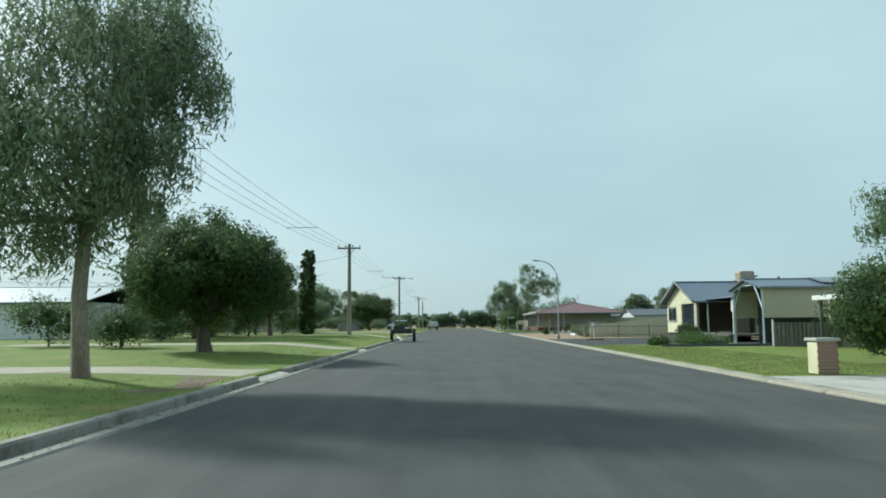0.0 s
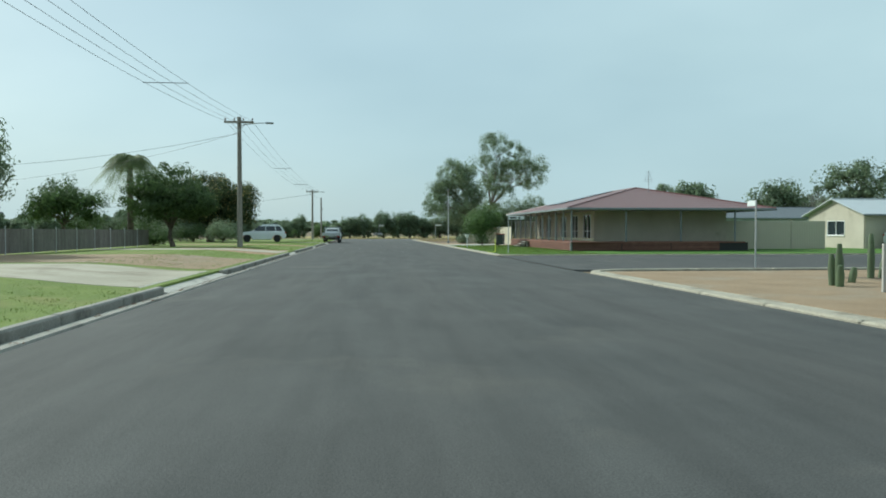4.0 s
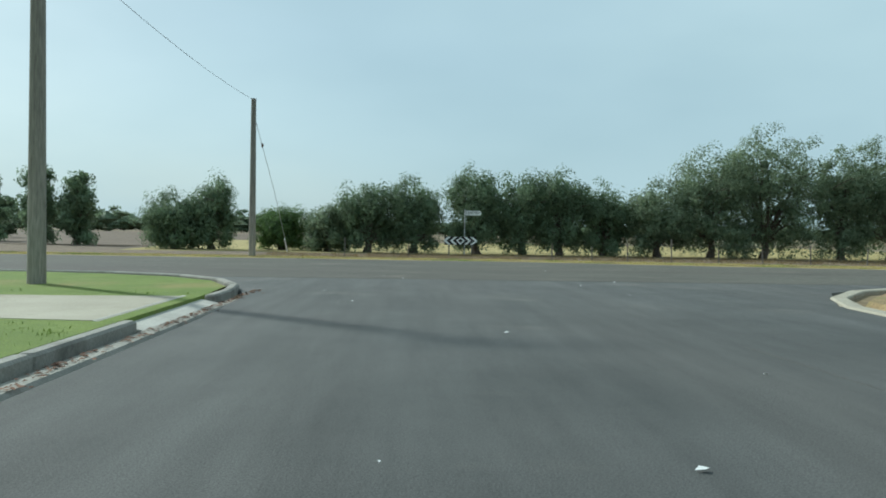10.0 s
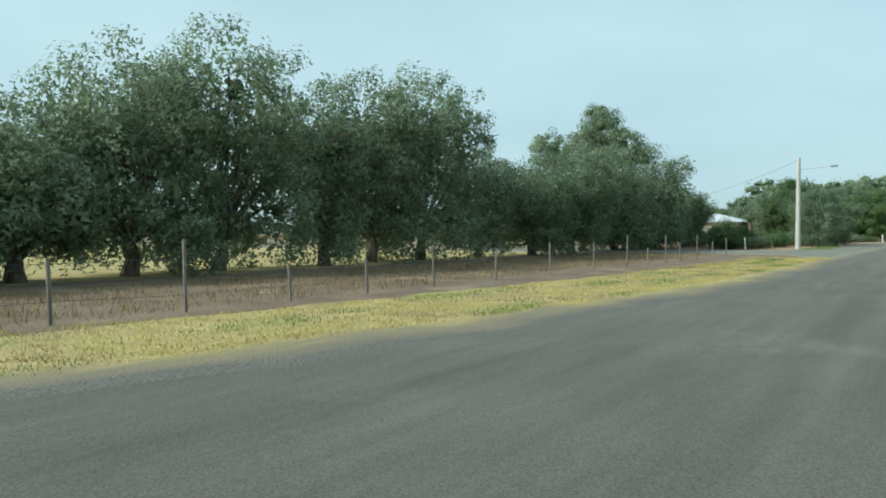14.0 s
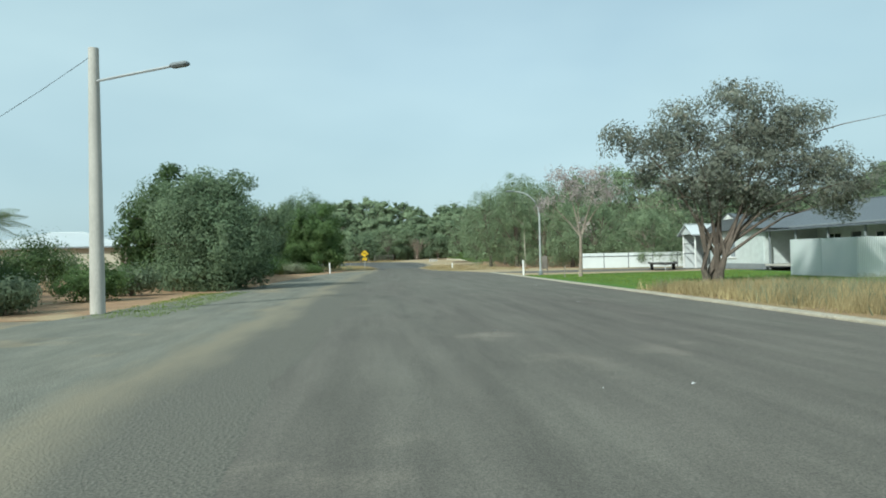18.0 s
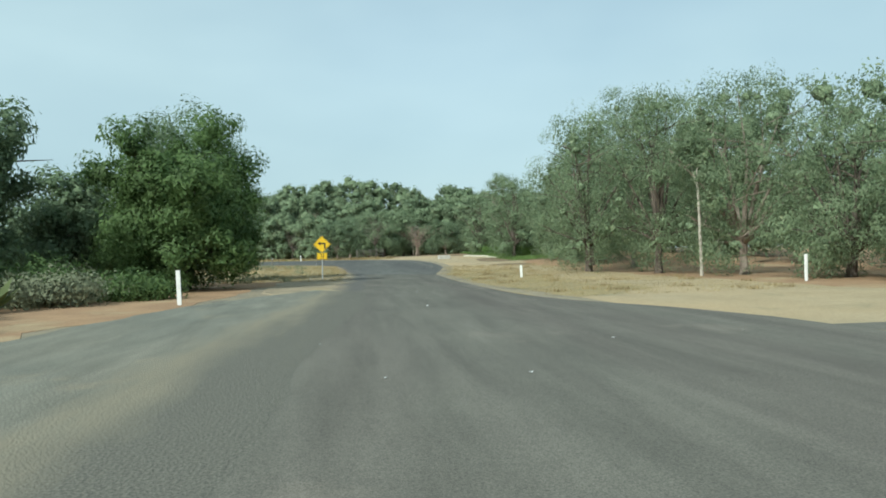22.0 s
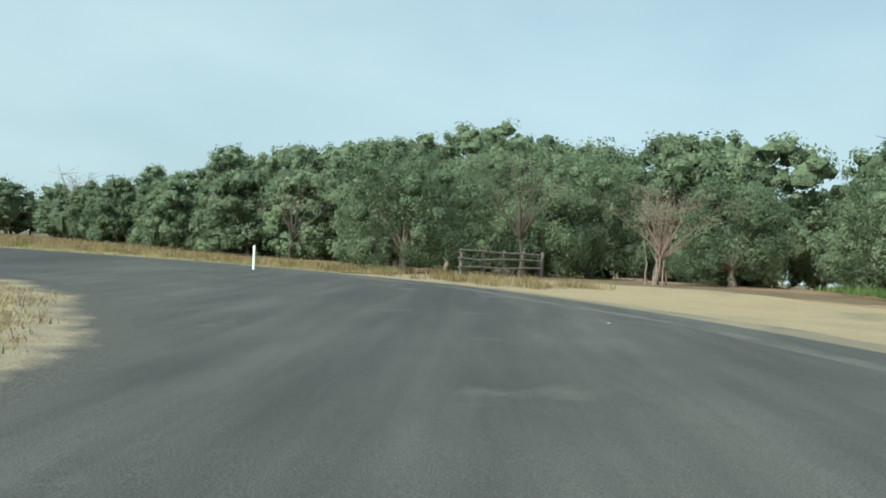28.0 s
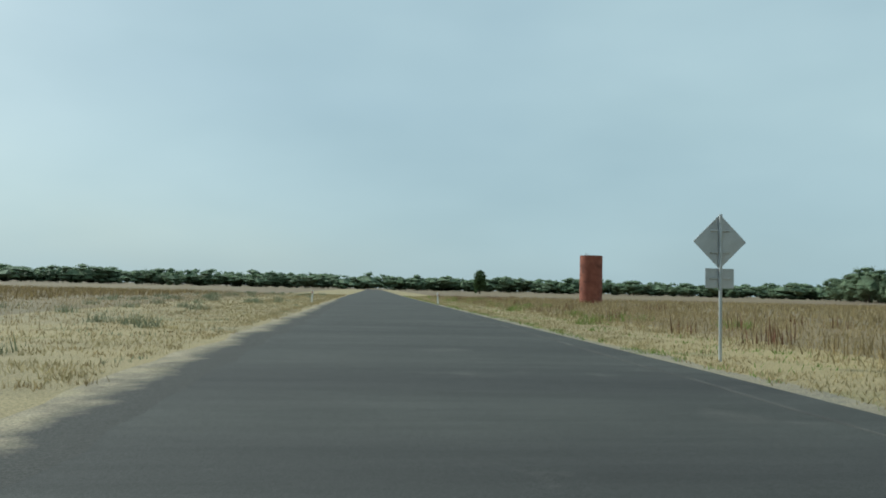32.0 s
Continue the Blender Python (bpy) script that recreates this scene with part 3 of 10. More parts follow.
class Form:
    """Collects vertices and faces of one mesh."""

    def __init__(self):
        self.v, self.f = [], []

    def quad(self, *p):
        n = len(self.v)
        self.v += [tuple(q) for q in p]
        self.f.append(tuple(range(n, n + len(p))))
        return self

    def box(self, c, s, bevel=0.0, rz=0.0, rx=0.0, ry=0.0):
        hx, hy, hz = s[0] / 2, s[1] / 2, s[2] / 2
        m = Matrix.Translation(c) @ Euler((radians(rx), radians(ry), radians(rz))).to_matrix().to_4x4()
        b = min(bevel, hx * 0.9, hy * 0.9, hz * 0.9)
        n = len(self.v)
        if b <= 0:
            for z in (-hz, hz):
                for x, y in ((-hx, -hy), (hx, -hy), (hx, hy), (-hx, hy)):
                    self.v.append(tuple(m @ Vector((x, y, z))))
            self.f += [tuple(n + i for i in q) for q in ((3, 2, 1, 0), (4, 5, 6, 7), (0, 1, 5, 4), (1, 2, 6, 5), (2, 3, 7, 6), (3, 0, 4, 7))]
            return self
        ring = lambda x, y: [(-x + b, -y), (x - b, -y), (x, -y + b), (x, y - b), (x - b, y), (-x + b, y), (-x, y - b), (-x, -y + b)]
        for z, e in ((-hz, b), (-hz + b, 0), (hz - b, 0), (hz, b)):
            for x, y in ring(hx - e, hy - e):
                self.v.append(tuple(m @ Vector((x, y, z))))
        self.f.append(tuple(n + i for i in range(7, -1, -1)))
        self.f.append(tuple(n + 24 + i for i in range(8)))
        for k in range(3):
            for i in range(8):
                j = (i + 1) % 8
                self.f.append((n + 8 * k + i, n + 8 * k + j, n + 8 * k + 8 + j, n + 8 * k + 8 + i))
        return self

    def tube(self, pts, radii, n=8, cap=True):
        pts = [Vector(p) for p in pts]
        if isinstance(radii, (int, float)):
            radii = [radii] * len(pts)
        base = len(self.v)
        for i, p in enumerate(pts):
            d = (pts[min(i + 1, len(pts) - 1)] - pts[max(i - 1, 0)])
            d = d.normalized() if d.length > 1e-9 else Vector((0, 0, 1))
            u = d.cross(Vector((0, 0, 1)) if abs(d.z) < 0.95 else Vector((1, 0, 0))).normalized()
            w = d.cross(u)
            for k in range(n):
                a = 2 * math.pi * k / n
                self.v.append(tuple(p + radii[i] * (math.cos(a) * u + math.sin(a) * w)))
        for i in range(len(pts) - 1):
            for k in range(n):
                j = (k + 1) % n
                self.f.append((base + i * n + k, base + i * n + j, base + (i + 1) * n + j, base + (i + 1) * n + k))
        if cap:
            self.f.append(tuple(base + k for k in range(n - 1, -1, -1)))
            self.f.append(tuple(base + (len(pts) - 1) * n + k for k in range(n)))
        return self

    def prism(self, outline, axis, a, b):
        """An outline of 2D points pushed from a to b along an axis ('x': points are y, z; 'y': x, z; 'z': x, y)."""
        n, k = len(self.v), len(outline)
        put = {"x": lambda p, t: (t, p[0], p[1]), "y": lambda p, t: (p[0], t, p[1]), "z": lambda p, t: (p[0], p[1], t)}[axis]
        self.v += [put(p, a) for p in outline] + [put(p, b) for p in outline]
        self.f.append(tuple(n + i for i in range(k - 1, -1, -1)))
        self.f.append(tuple(n + k + i for i in range(k)))
        for i in range(k):
            j = (i + 1) % k
            self.f.append((n + i, n + j, n + k + j, n + k + i))
        return self

    def lathe(self, profile, n=14, c=(0, 0, 0)):
        """A profile of (radius, height) turned about z."""
        base = len(self.v)
        for r, z in profile:
            for k in range(n):
                a = 2 * math.pi * k / n
                self.v.append((c[0] + r * math.cos(a), c[1] + r * math.sin(a), c[2] + z))
        for i in range(len(profile) - 1):
            for k in range(n):
                j = (k + 1) % n
                self.f.append((base + i * n + k, base + i * n + j, base + (i + 1) * n + j, base + (i + 1) * n + k))
        self.f.append(tuple(base + k for k in range(n - 1, -1, -1)))
        self.f.append(tuple(base + (len(profile) - 1) * n + k for k in range(n)))
        return self


def mesh_of(name, form, mat, smooth=False):
    me = bpy.data.meshes.new(name)
    me.from_pydata(form.v, [], form.f)
    bm = bmesh.new()
    bm.from_mesh(me)
    bmesh.ops.recalc_face_normals(bm, faces=bm.faces)
    bm.to_mesh(me)
    bm.free()
    if smooth:
        me.polygons.foreach_set("use_smooth", [True] * len(me.polygons))
        me.set_sharp_from_angle(angle=radians(40))
    me.materials.append(M[mat] if isinstance(mat, str) else mat)
    return me


def quads_mesh(name, verts, mat, per=4):
    """A mesh of loose faces with per corners, from an array (n, per, 3)."""
    verts = np.asarray(verts, np.float32).reshape(-1, per, 3)
    n = len(verts)
    me = bpy.data.meshes.new(name)
    me.vertices.add(n * per)
    me.vertices.foreach_set("co", verts.ravel())
    me.loops.add(n * per)
    me.loops.foreach_set("vertex_index", np.arange(n * per, dtype=np.int32))
    me.polygons.add(n)
    me.polygons.foreach_set("loop_start", np.arange(0, n * per, per, dtype=np.int32))
    me.update(calc_edges=True)
    me.materials.append(M[mat] if isinstance(mat, str) else mat)
    return me


def thing(name, label, category, at=(0, 0, 0), rz=0.0, group="", kind=""):
    ob = new(name)
    ob.empty_display_size = 0.3
    ob.matrix_world = pose(at[0], at[1], at[2], 0, 0, rz)
    return tagged(ob, label, category, group, kind)


def part(name, form, mat, parent, label="", smooth=False):
    me = form if isinstance(form, bpy.types.Mesh) else mesh_of(name, form, mat, smooth)
    ob = new(name, me)
    ob.parent = parent
    if label:
        ob["label"] = label
    return ob


def solo(name, form, mat, label, category, at=(0, 0, 0), rz=0.0, group="", kind="", smooth=False):
    me = form if isinstance(form, bpy.types.Mesh) else mesh_of(name, form, mat, smooth)
    ob = new(name, me)
    ob.matrix_world = pose(at[0], at[1], at[2], 0, 0, rz)
    return tagged(ob, label, category, group, kind)


def along(pts, step):
    """Points every step metres along a line of 2D points."""
    out = []
    for (x0, y0), (x1, y1) in zip(pts, pts[1:]):
        k = max(1, int(math.hypot(x1 - x0, y1 - y0) / step))
        out += [(x0 + (x1 - x0) * i / k, y0 + (y1 - y0) * i / k) for i in range(k)]
    return out + [pts[-1]]


def resample(pts, n):
    p = np.array(pts, float)
    d = np.r_[0, np.cumsum(np.hypot(*np.diff(p, axis=0).T))]
    s = np.linspace(0, d[-1], n)
    return np.stack([np.interp(s, d, p[:, 0]), np.interp(s, d, p[:, 1])], 1)


def smooth_line(pts, n):
    """A smooth curve through 2D points."""
    p = [np.array(q, float) for q in pts]
    p = [2 * p[0] - p[1]] + p + [2 * p[-1] - p[-2]]
    out = []
    per = max(2, n // (len(pts) - 1))
    for i in range(1, len(p) - 2):
        for k in range(per):
            t = k / per
            a, b, c, d = p[i - 1:i + 3]
            out.append(0.5 * ((2 * b) + (c - a) * t + (2 * a - 5 * b + 4 * c - d) * t * t + (3 * b - a - 3 * c + d) * t ** 3))
    out.append(p[-2])
    return np.array(out)


def sheet(name, left, right, mat, off, label="", cross=4, n=60, rough=0.0, curve=False, kind="structure", category="ground", lap=0.0, flush=None):
    """A strip of ground between two edge lines, off metres above the ground, with edges that wander by rough."""
    if curve:
        a, b = smooth_line(left, n), smooth_line(right, n)
        a, b = resample(a, n), resample(b, n)
    else:
        a, b = resample(left, n), resample(right, n)
    v = []
    for i in range(n):
        w = rough * (noise.noise(Vector((a[i][0] * 0.35, a[i][1] * 0.35, off * 90))) * 1.6 + noise.noise(Vector((a[i][0] * 1.4, a[i][1] * 1.4, off * 50))))
        u = rough * (noise.noise(Vector((b[i][0] * 0.35, b[i][1] * 0.35, 7 + off * 90))) * 1.6 + noise.noise(Vector((b[i][0] * 1.4, b[i][1] * 1.4, off * 70))))
        d = b[i] - a[i]
        d = d / max(np.hypot(*d), 1e-6)
        e = min(0.2, 0.06 / max(np.hypot(*(b[i] - a[i])), 0.3))
        for k, t in enumerate([0.0, e] + [q / cross for q in range(1, cross)] + [1 - e, 1.0]):
            p = (a[i] - d * (w + lap)) * (1 - t) + (b[i] + d * u) * t
            v.append((p[0], p[1], gz(p[0], p[1]) + (off if 0 < t < 1 else flush if flush and t == 0 else -0.055)))
    cross += 2
    f = [(i * (cross + 1) + k, i * (cross + 1) + k + 1, (i + 1) * (cross + 1) + k + 1, (i + 1) * (cross + 1) + k) for i in range(n - 1) for k in range(cross)]
    form = Form()
    form.v, form.f = v, f
    me = mesh_of(name, form, mat)
    uv = me.uv_layers.new(name="across")
    who = np.empty(len(me.loops), np.int32)
    me.loops.foreach_get("vertex_index", who)
    vv = np.array(v)
    first = vv[(np.arange(len(vv)) // (cross + 1)) * (cross + 1)]
    gone = np.hypot(*(vv - first)[:, :2].T)
    uv.data.foreach_set("uv", np.c_[gone[who], np.zeros(len(who))].astype(np.float32).ravel())
    if me.polygons and me.polygons[1].normal.z < 0:
        me.flip_normals()
    return solo(name, me, mat, label or name.replace("_", " "), category, kind=kind)


# ---- plants ----
def leaves(centres, spread, size, per, rng, droop=0.0, aspect=2.2, out=None, align=1.0):
    """Leaf faces: per leaves about each centre, within spread, lying like shingles on the outside of the clump, as (n, 3, 3)."""
    c = np.repeat(centres, per, axis=0)
    sp = np.repeat(np.broadcast_to(spread, (len(centres), 3)), per, axis=0)
    n = len(c)
    off = rng.normal(size=(n, 3))
    off /= np.linalg.norm(off, axis=1, keepdims=True) + 1e-9
    face = off * 0.7 + rng.normal(size=(n, 3)) * 0.42 / align
    if out is not None:
        face += np.repeat(out, per, axis=0) * 0.8
    face /= np.linalg.norm(face, axis=1, keepdims=True) + 1e-9
    p = c + off * rng.random((n, 1)) ** 0.33 * sp
    d = rng.normal(size=(n, 3))
    d[:, 2] -= droop * 2
    d -= face * (d * face).sum(1, keepdims=True)
    d /= np.linalg.norm(d, axis=1, keepdims=True) + 1e-9
    e = np.cross(face, d)
    ln = size * rng.uniform(0.55, 1.3, (n, 1))
    wd = ln / aspect * 1.2
    root = p - d * ln * 0.4
    return np.stack([root - e * wd * 0.5, root + e * wd * 0.5, p + d * ln * 0.6], 1)


def lump_ball(level):
    """A unit ball of triangles: 6 points and 8 faces, 18 and 32, and so on."""
    v = [(1, 0, 0), (-1, 0, 0), (0, 1, 0), (0, -1, 0), (0, 0, 1), (0, 0, -1)]
    f = [(0, 2, 4), (2, 1, 4), (1, 3, 4), (3, 0, 4), (2, 0, 5), (1, 2, 5), (3, 1, 5), (0, 3, 5)]
    for _ in range(level):
        mids, out = {}, []

        def mid(i, j):
            key = (min(i, j), max(i, j))
            if key not in mids:
                p = Vector(v[i]) + Vector(v[j])
                v.append(tuple(p.normalized()))
                mids[key] = len(v) - 1
            return mids[key]

        for i, j, k in f:
            ij, jk, ki = mid(i, j), mid(j, k), mid(k, i)
            out += [(i, ij, ki), (ij, j, jk), (ki, jk, k), (ij, jk, ki)]
        f = out
    return np.array(v), np.array(f, np.int32)


BALLS = {k: lump_ball(k) for k in (0, 1)}


def lumps_mesh(name, centres, radii, rng, mat, level=1, uneven=0.2, smooth=True):
    """Uneven rounded sprigs of massed foliage about the centres, as one mesh."""
    bv, bf = BALLS[level]
    n, k = len(centres), len(bv)
    turn = rng.uniform(0, 2 * math.pi, n)
    cs, sn = np.cos(turn)[:, None], np.sin(turn)[:, None]
    x, y, z = bv[None, :, 0] * cs - bv[None, :, 1] * sn, bv[None, :, 0] * sn + bv[None, :, 1] * cs, np.repeat(bv[None, :, 2], n, 0)
    p = np.stack([x, y, z], 2) * (1 + rng.uniform(-uneven, uneven, (n, k, 1)))
    p = centres[:, None, :] + p * radii[:, None, :]
    f = (bf[None] + (np.arange(n, dtype=np.int32) * k)[:, None, None]).reshape(-1)
    me = bpy.data.meshes.new(name)
    me.vertices.add(n * k)
    me.vertices.foreach_set("co", p.astype(np.float32).ravel())
    me.loops.add(len(f))
    me.loops.foreach_set("vertex_index", f.astype(np.int32))
    me.polygons.add(len(f) // 3)
    me.polygons.foreach_set("loop_start", np.arange(0, len(f), 3, dtype=np.int32))
    me.polygons.foreach_set("use_smooth", np.full(len(f) // 3, smooth))
    me.update(calc_edges=True)
    me.materials.append(mat)
    return me


def crown(lobes, rng, clumps, per, size, clump=0.6, droop=0.0, aspect=2.2, fill=0.25, core=0, puffy=False, hull=0.34):
    """Leaves of a crown of lobes (x, y, z, rx, ry, rz), gathered in clumps near the surface of each lobe, and the clumps' middles."""
    out, mids, rads = [], [], []
    vol = np.array([l[3] * l[4] + l[4] * l[5] + l[3] * l[5] for l in lobes])
    for lobe, share in zip(lobes, vol / vol.sum()):
        k = max(3, int(clumps * share))
        d = rng.normal(size=(k, 3))
        d /= np.linalg.norm(d, axis=1, keepdims=True)
        r = np.where(rng.random((k, 1)) < (0.14 if core else fill), rng.uniform(0.3, 0.75, (k, 1)), rng.uniform(0.8, 1.0, (k, 1)))
        c = np.array(lobe[:3]) + d * r * np.array(lobe[3:])
        s = clump * rng.uniform(0.6, 1.35, (k, 1)) * np.array([[1, 1, 0.8 + 0.5 * max(droop, 0)]])
        out.append(leaves(c, s, size, per, rng, droop, aspect, d))
        if core:      # the massed inner foliage, which closes the crown
            out.append(leaves(np.array([lobe[:3]]), np.array(lobe[3:]) * 0.72, size * 1.4, core, rng, droop * 0.5, 1.5))
            mids.append(np.array([lobe[:3]]))
            rads.append(np.array([lobe[3:]]) * (0.5 if puffy else hull))
        if puffy:      # far crowns: each clump is a rounded puff with leaves standing out of it
            mids.append(c - d * s * 0.4)
            rads.append(s * rng.uniform(0.45, 0.7, (k, 1)))
    return np.concatenate(out), np.concatenate(mids) if mids else None, np.concatenate(rads) if rads else None


def limbs(form, base, tips, r0, rng, fork=0.45, n=7):
    """A bent trunk from base and a limb from it to each tip."""
    base = Vector(base)
    mean = sum((Vector(t) for t in tips), Vector()) / len(tips)
    knee = base.lerp(mean, fork) + Vector((rng.normal() * 0.12, rng.normal() * 0.12, 0))
    knee.x, knee.y = base.x + (knee.x - base.x) * 0.5, base.y + (knee.y - base.y) * 0.5
    form.tube([base - Vector((0, 0, 0.15)), base + Vector((0, 0, 0.12)), base.lerp(knee, 0.5) + Vector((rng.normal() * 0.06, rng.normal() * 0.06, 0)), knee],
              [r0 * 1.35, r0 * 1.05, r0 * 0.85, r0 * 0.72], n)
    for t in tips:
        t = Vector(t)
        mid = knee.lerp(t, 0.5) + Vector((rng.normal() * 0.2, rng.normal() * 0.2, 0.12 * (t - knee).length * (0.5 if t.z > knee.z else -0.2)))
        form.tube([knee - Vector((0, 0, 0.1)), knee.lerp(mid, 0.5), mid, t], [r0 * 0.5, r0 * 0.38, r0 * 0.26, r0 * 0.07], 6)
        for _ in range(2):
            s = mid.lerp(t, rng.uniform(0.1, 0.6))
            e = s + Vector((rng.normal(), rng.normal(), rng.uniform(0.0, 1.0))) * (t - knee).length * 0.22
            form.tube([s, s.lerp(e, 0.5) + Vector((0, 0, 0.08)), e], [r0 * 0.2, r0 * 0.13, r0 * 0.04], 5)
    return form


def tree(name, label, at, lobes, leaf, seed, trunk=0.18, clumps=110, per=60, size=0.22, clump=0.6, droop=0.0, aspect=2.2, bark="bark",
         fill=0.25, stems=1, group="", category="tree", fork=0.45, core=26, puffy=False, hull=0.34):
    """A tree with a tapered trunk, limbs and a crown of leaves."""
    rng = np.random.default_rng(seed)
    z = gz(at[0], at[1]) + (at[2] if len(at) > 2 else 0.0)
    ob = thing(name, label, category, (at[0], at[1], z), group=group)
    form = Form()
    tips = [(l[0] + rng.normal() * 0.1 * l[3], l[1] + rng.normal() * 0.1 * l[4], l[2] + 0.25 * l[5]) for l in lobes]
    for s in range(stems):
        a = 2.4 * s + seed
        o = (0, 0, 0) if stems == 1 else (0.28 * math.cos(a), 0.28 * math.sin(a), 0)
        mine = tips[s::stems] or tips[:1]
        limbs(form, o, mine, trunk, rng, fork)
    part("trunk", form, bark, ob, smooth=True)
    if core > 5:
        per, size = (int(per * 1.4), size * 0.84) if size < 0.24 else (int(per * 1.2), size * 0.86)
    tri, mids, rads = crown(lobes, rng, clumps, per, size, clump, droop, aspect, fill, core if core > 5 else 0, puffy, hull)
    cr = part("crown", quads_mesh("crown", tri, leaf, 3), leaf, ob)
    if mids is not None:
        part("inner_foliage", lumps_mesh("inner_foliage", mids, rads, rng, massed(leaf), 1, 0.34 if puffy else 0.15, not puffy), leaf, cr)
    return ob


def dome(w, h, base=0.25, n=7, seed=0, flat=0.8, skirt=0):
    """Lobes that make an uneven crown about w wide and h high, whose lowest leaves hang at base * h."""
    r = random.Random(seed)
    h, w = (h - 0.4 if h > 3 else h), (w - 0.6 if w > 4 else w)
    z0 = base * h
    out = [(0, 0, z0 + (h - z0) * 0.52, w * 0.34, w * 0.34, (h - z0) * 0.44)]
    for i in range(n):
        a = 2 * math.pi * i / n + r.uniform(-0.3, 0.3)
        d = w * r.uniform(0.22, 0.30)
        zz = z0 + (h - z0) * r.uniform(0.30, 0.66)
        out.append((d * math.cos(a), d * math.sin(a), zz, w * r.uniform(0.17, 0.23), w * r.uniform(0.17, 0.23), (h - z0) * r.uniform(0.24, 0.34) * flat))
    for i in range(skirt):
        a = 2 * math.pi * i / skirt + r.uniform(-0.4, 0.4)
        out.append((w * 0.26 * math.cos(a), w * 0.26 * math.sin(a), h * r.uniform(0.12, 0.24), w * 0.2, w * 0.2, h * 0.16))
    return out


def tall(w, h, base=0.3, n=9, seed=0):
    """Lobes of a gum: separate tufts up the limbs."""
    r = random.Random(seed)
    out = []
    for i in range(n):
        t = (i + 0.5) / n
        a = 2.4 * i + r.uniform(-0.4, 0.4)
        d = w * 0.5 * (0.35 + 0.4 * math.sin(math.pi * t)) * r.uniform(0.6, 1.1)
        s = w * r.uniform(0.14, 0.24)
        out.append((d * math.cos(a), d * math.sin(a), h * (base + (1 - base) * t) - s * 0.5, s, s, s * r.uniform(0.6, 0.85)))
    return out


def cloud(w, h, base=0.1, n=16, seed=0, top=1.0, skirt=0):
    """Lobes of a full gum crown: rounded puffs all over an egg-shaped envelope."""
    r = random.Random(seed)
    h, w = h - 0.5, w - 0.5
    z0 = base * h
    out = [(0, 0, z0 + (h - z0) * 0.46, w * 0.30, w * 0.30, (h - z0) * 0.36)]
    for i in range(n):
        t = (i + 0.5) / n
        e = math.sqrt(max(0.05, 1 - ((t - 0.42) / 0.64) ** 2))
        a = 2.4 * i + r.uniform(-0.5, 0.5)
        s = w * r.uniform(0.13, 0.21)
        d = max(0.0, w * 0.5 * e - s * 0.8) * r.uniform(0.75, 1.12)
        z = z0 + (h - z0) * t * top
        out.append((d * math.cos(a), d * math.sin(a), min(z, h - s * 0.7) + r.uniform(-0.2, 0.1), s, s, s * r.uniform(0.65, 0.95)))
    for i in range(skirt):
        a = 2 * math.pi * i / skirt + r.uniform(-0.4, 0.4)
        s = w * r.uniform(0.17, 0.23)
        out.append((w * 0.27 * math.cos(a), w * 0.27 * math.sin(a), h * r.uniform(0.1, 0.3), s, s, h * r.uniform(0.10, 0.16)))
    return out


def blades(points, rng, height, width, per, spread, lean=0.35):
    """Grass: tufts of upright blades, as triangles (n, 3, 3)."""
    c = np.repeat(points, per, axis=0)
    n = len(c)
    c = c + np.c_[rng.normal(size=(n, 2)) * spread, np.zeros(n)]
    h = height * rng.uniform(0.5, 1.3, (n, 1))
    a = rng.uniform(0, 2 * math.pi, n)
    side = np.c_[np.cos(a), np.sin(a), np.zeros(n)] * width * rng.uniform(0.6, 1.4, (n, 1))
    tip = c + np.c_[rng.normal(size=(n, 2)) * lean, np.ones(n)] * h
    return np.stack([c - side, c + side, tip], 1)


def tufts(name, pts, mat, seed, height, width, per, spread, label, category="grass", lean=0.35, off=0.0):
    rng = np.random.default_rng(seed)
    p = np.array([(x, y, gz(x, y) + off) for x, y in pts])
    me = quads_mesh(name, blades(p, rng, height, width, per, spread, lean), mat, 3)
    return solo(name, me, mat, label, category, kind="stuff")


def scatter(n, box, seed, keep=None):
    r = random.Random(seed)
    out = []
    while len(out) < n:
        x, y = r.uniform(box[0], box[1]), r.uniform(box[2], box[3])
        if keep is None or keep(x, y):
            out.append((x, y))
    return out


# ---- ground, roads, kerbs ----
def axis_lines(fine):
    far = [-2600, -1500, -900, -600, -400, -300, -240]
    return sorted(set(far + fine + [-v for v in far] + [700, 800]))


gx = axis_lines(list(range(-200, 340, 12)))
gy = axis_lines(list(range(-160, 480, 12)))
g = Form()
g.v = [(x, y, banked(x, y) - 0.05) for y in gy for x in gx]
g.f = [(j * len(gx) + i, j * len(gx) + i + 1, (j + 1) * len(gx) + i + 1, (j + 1) * len(gx) + i) for j in range(len(gy) - 1) for i in range(len(gx) - 1)]
solo("ground", g, "field", "dry open plain of earth and straw", "ground", kind="structure")

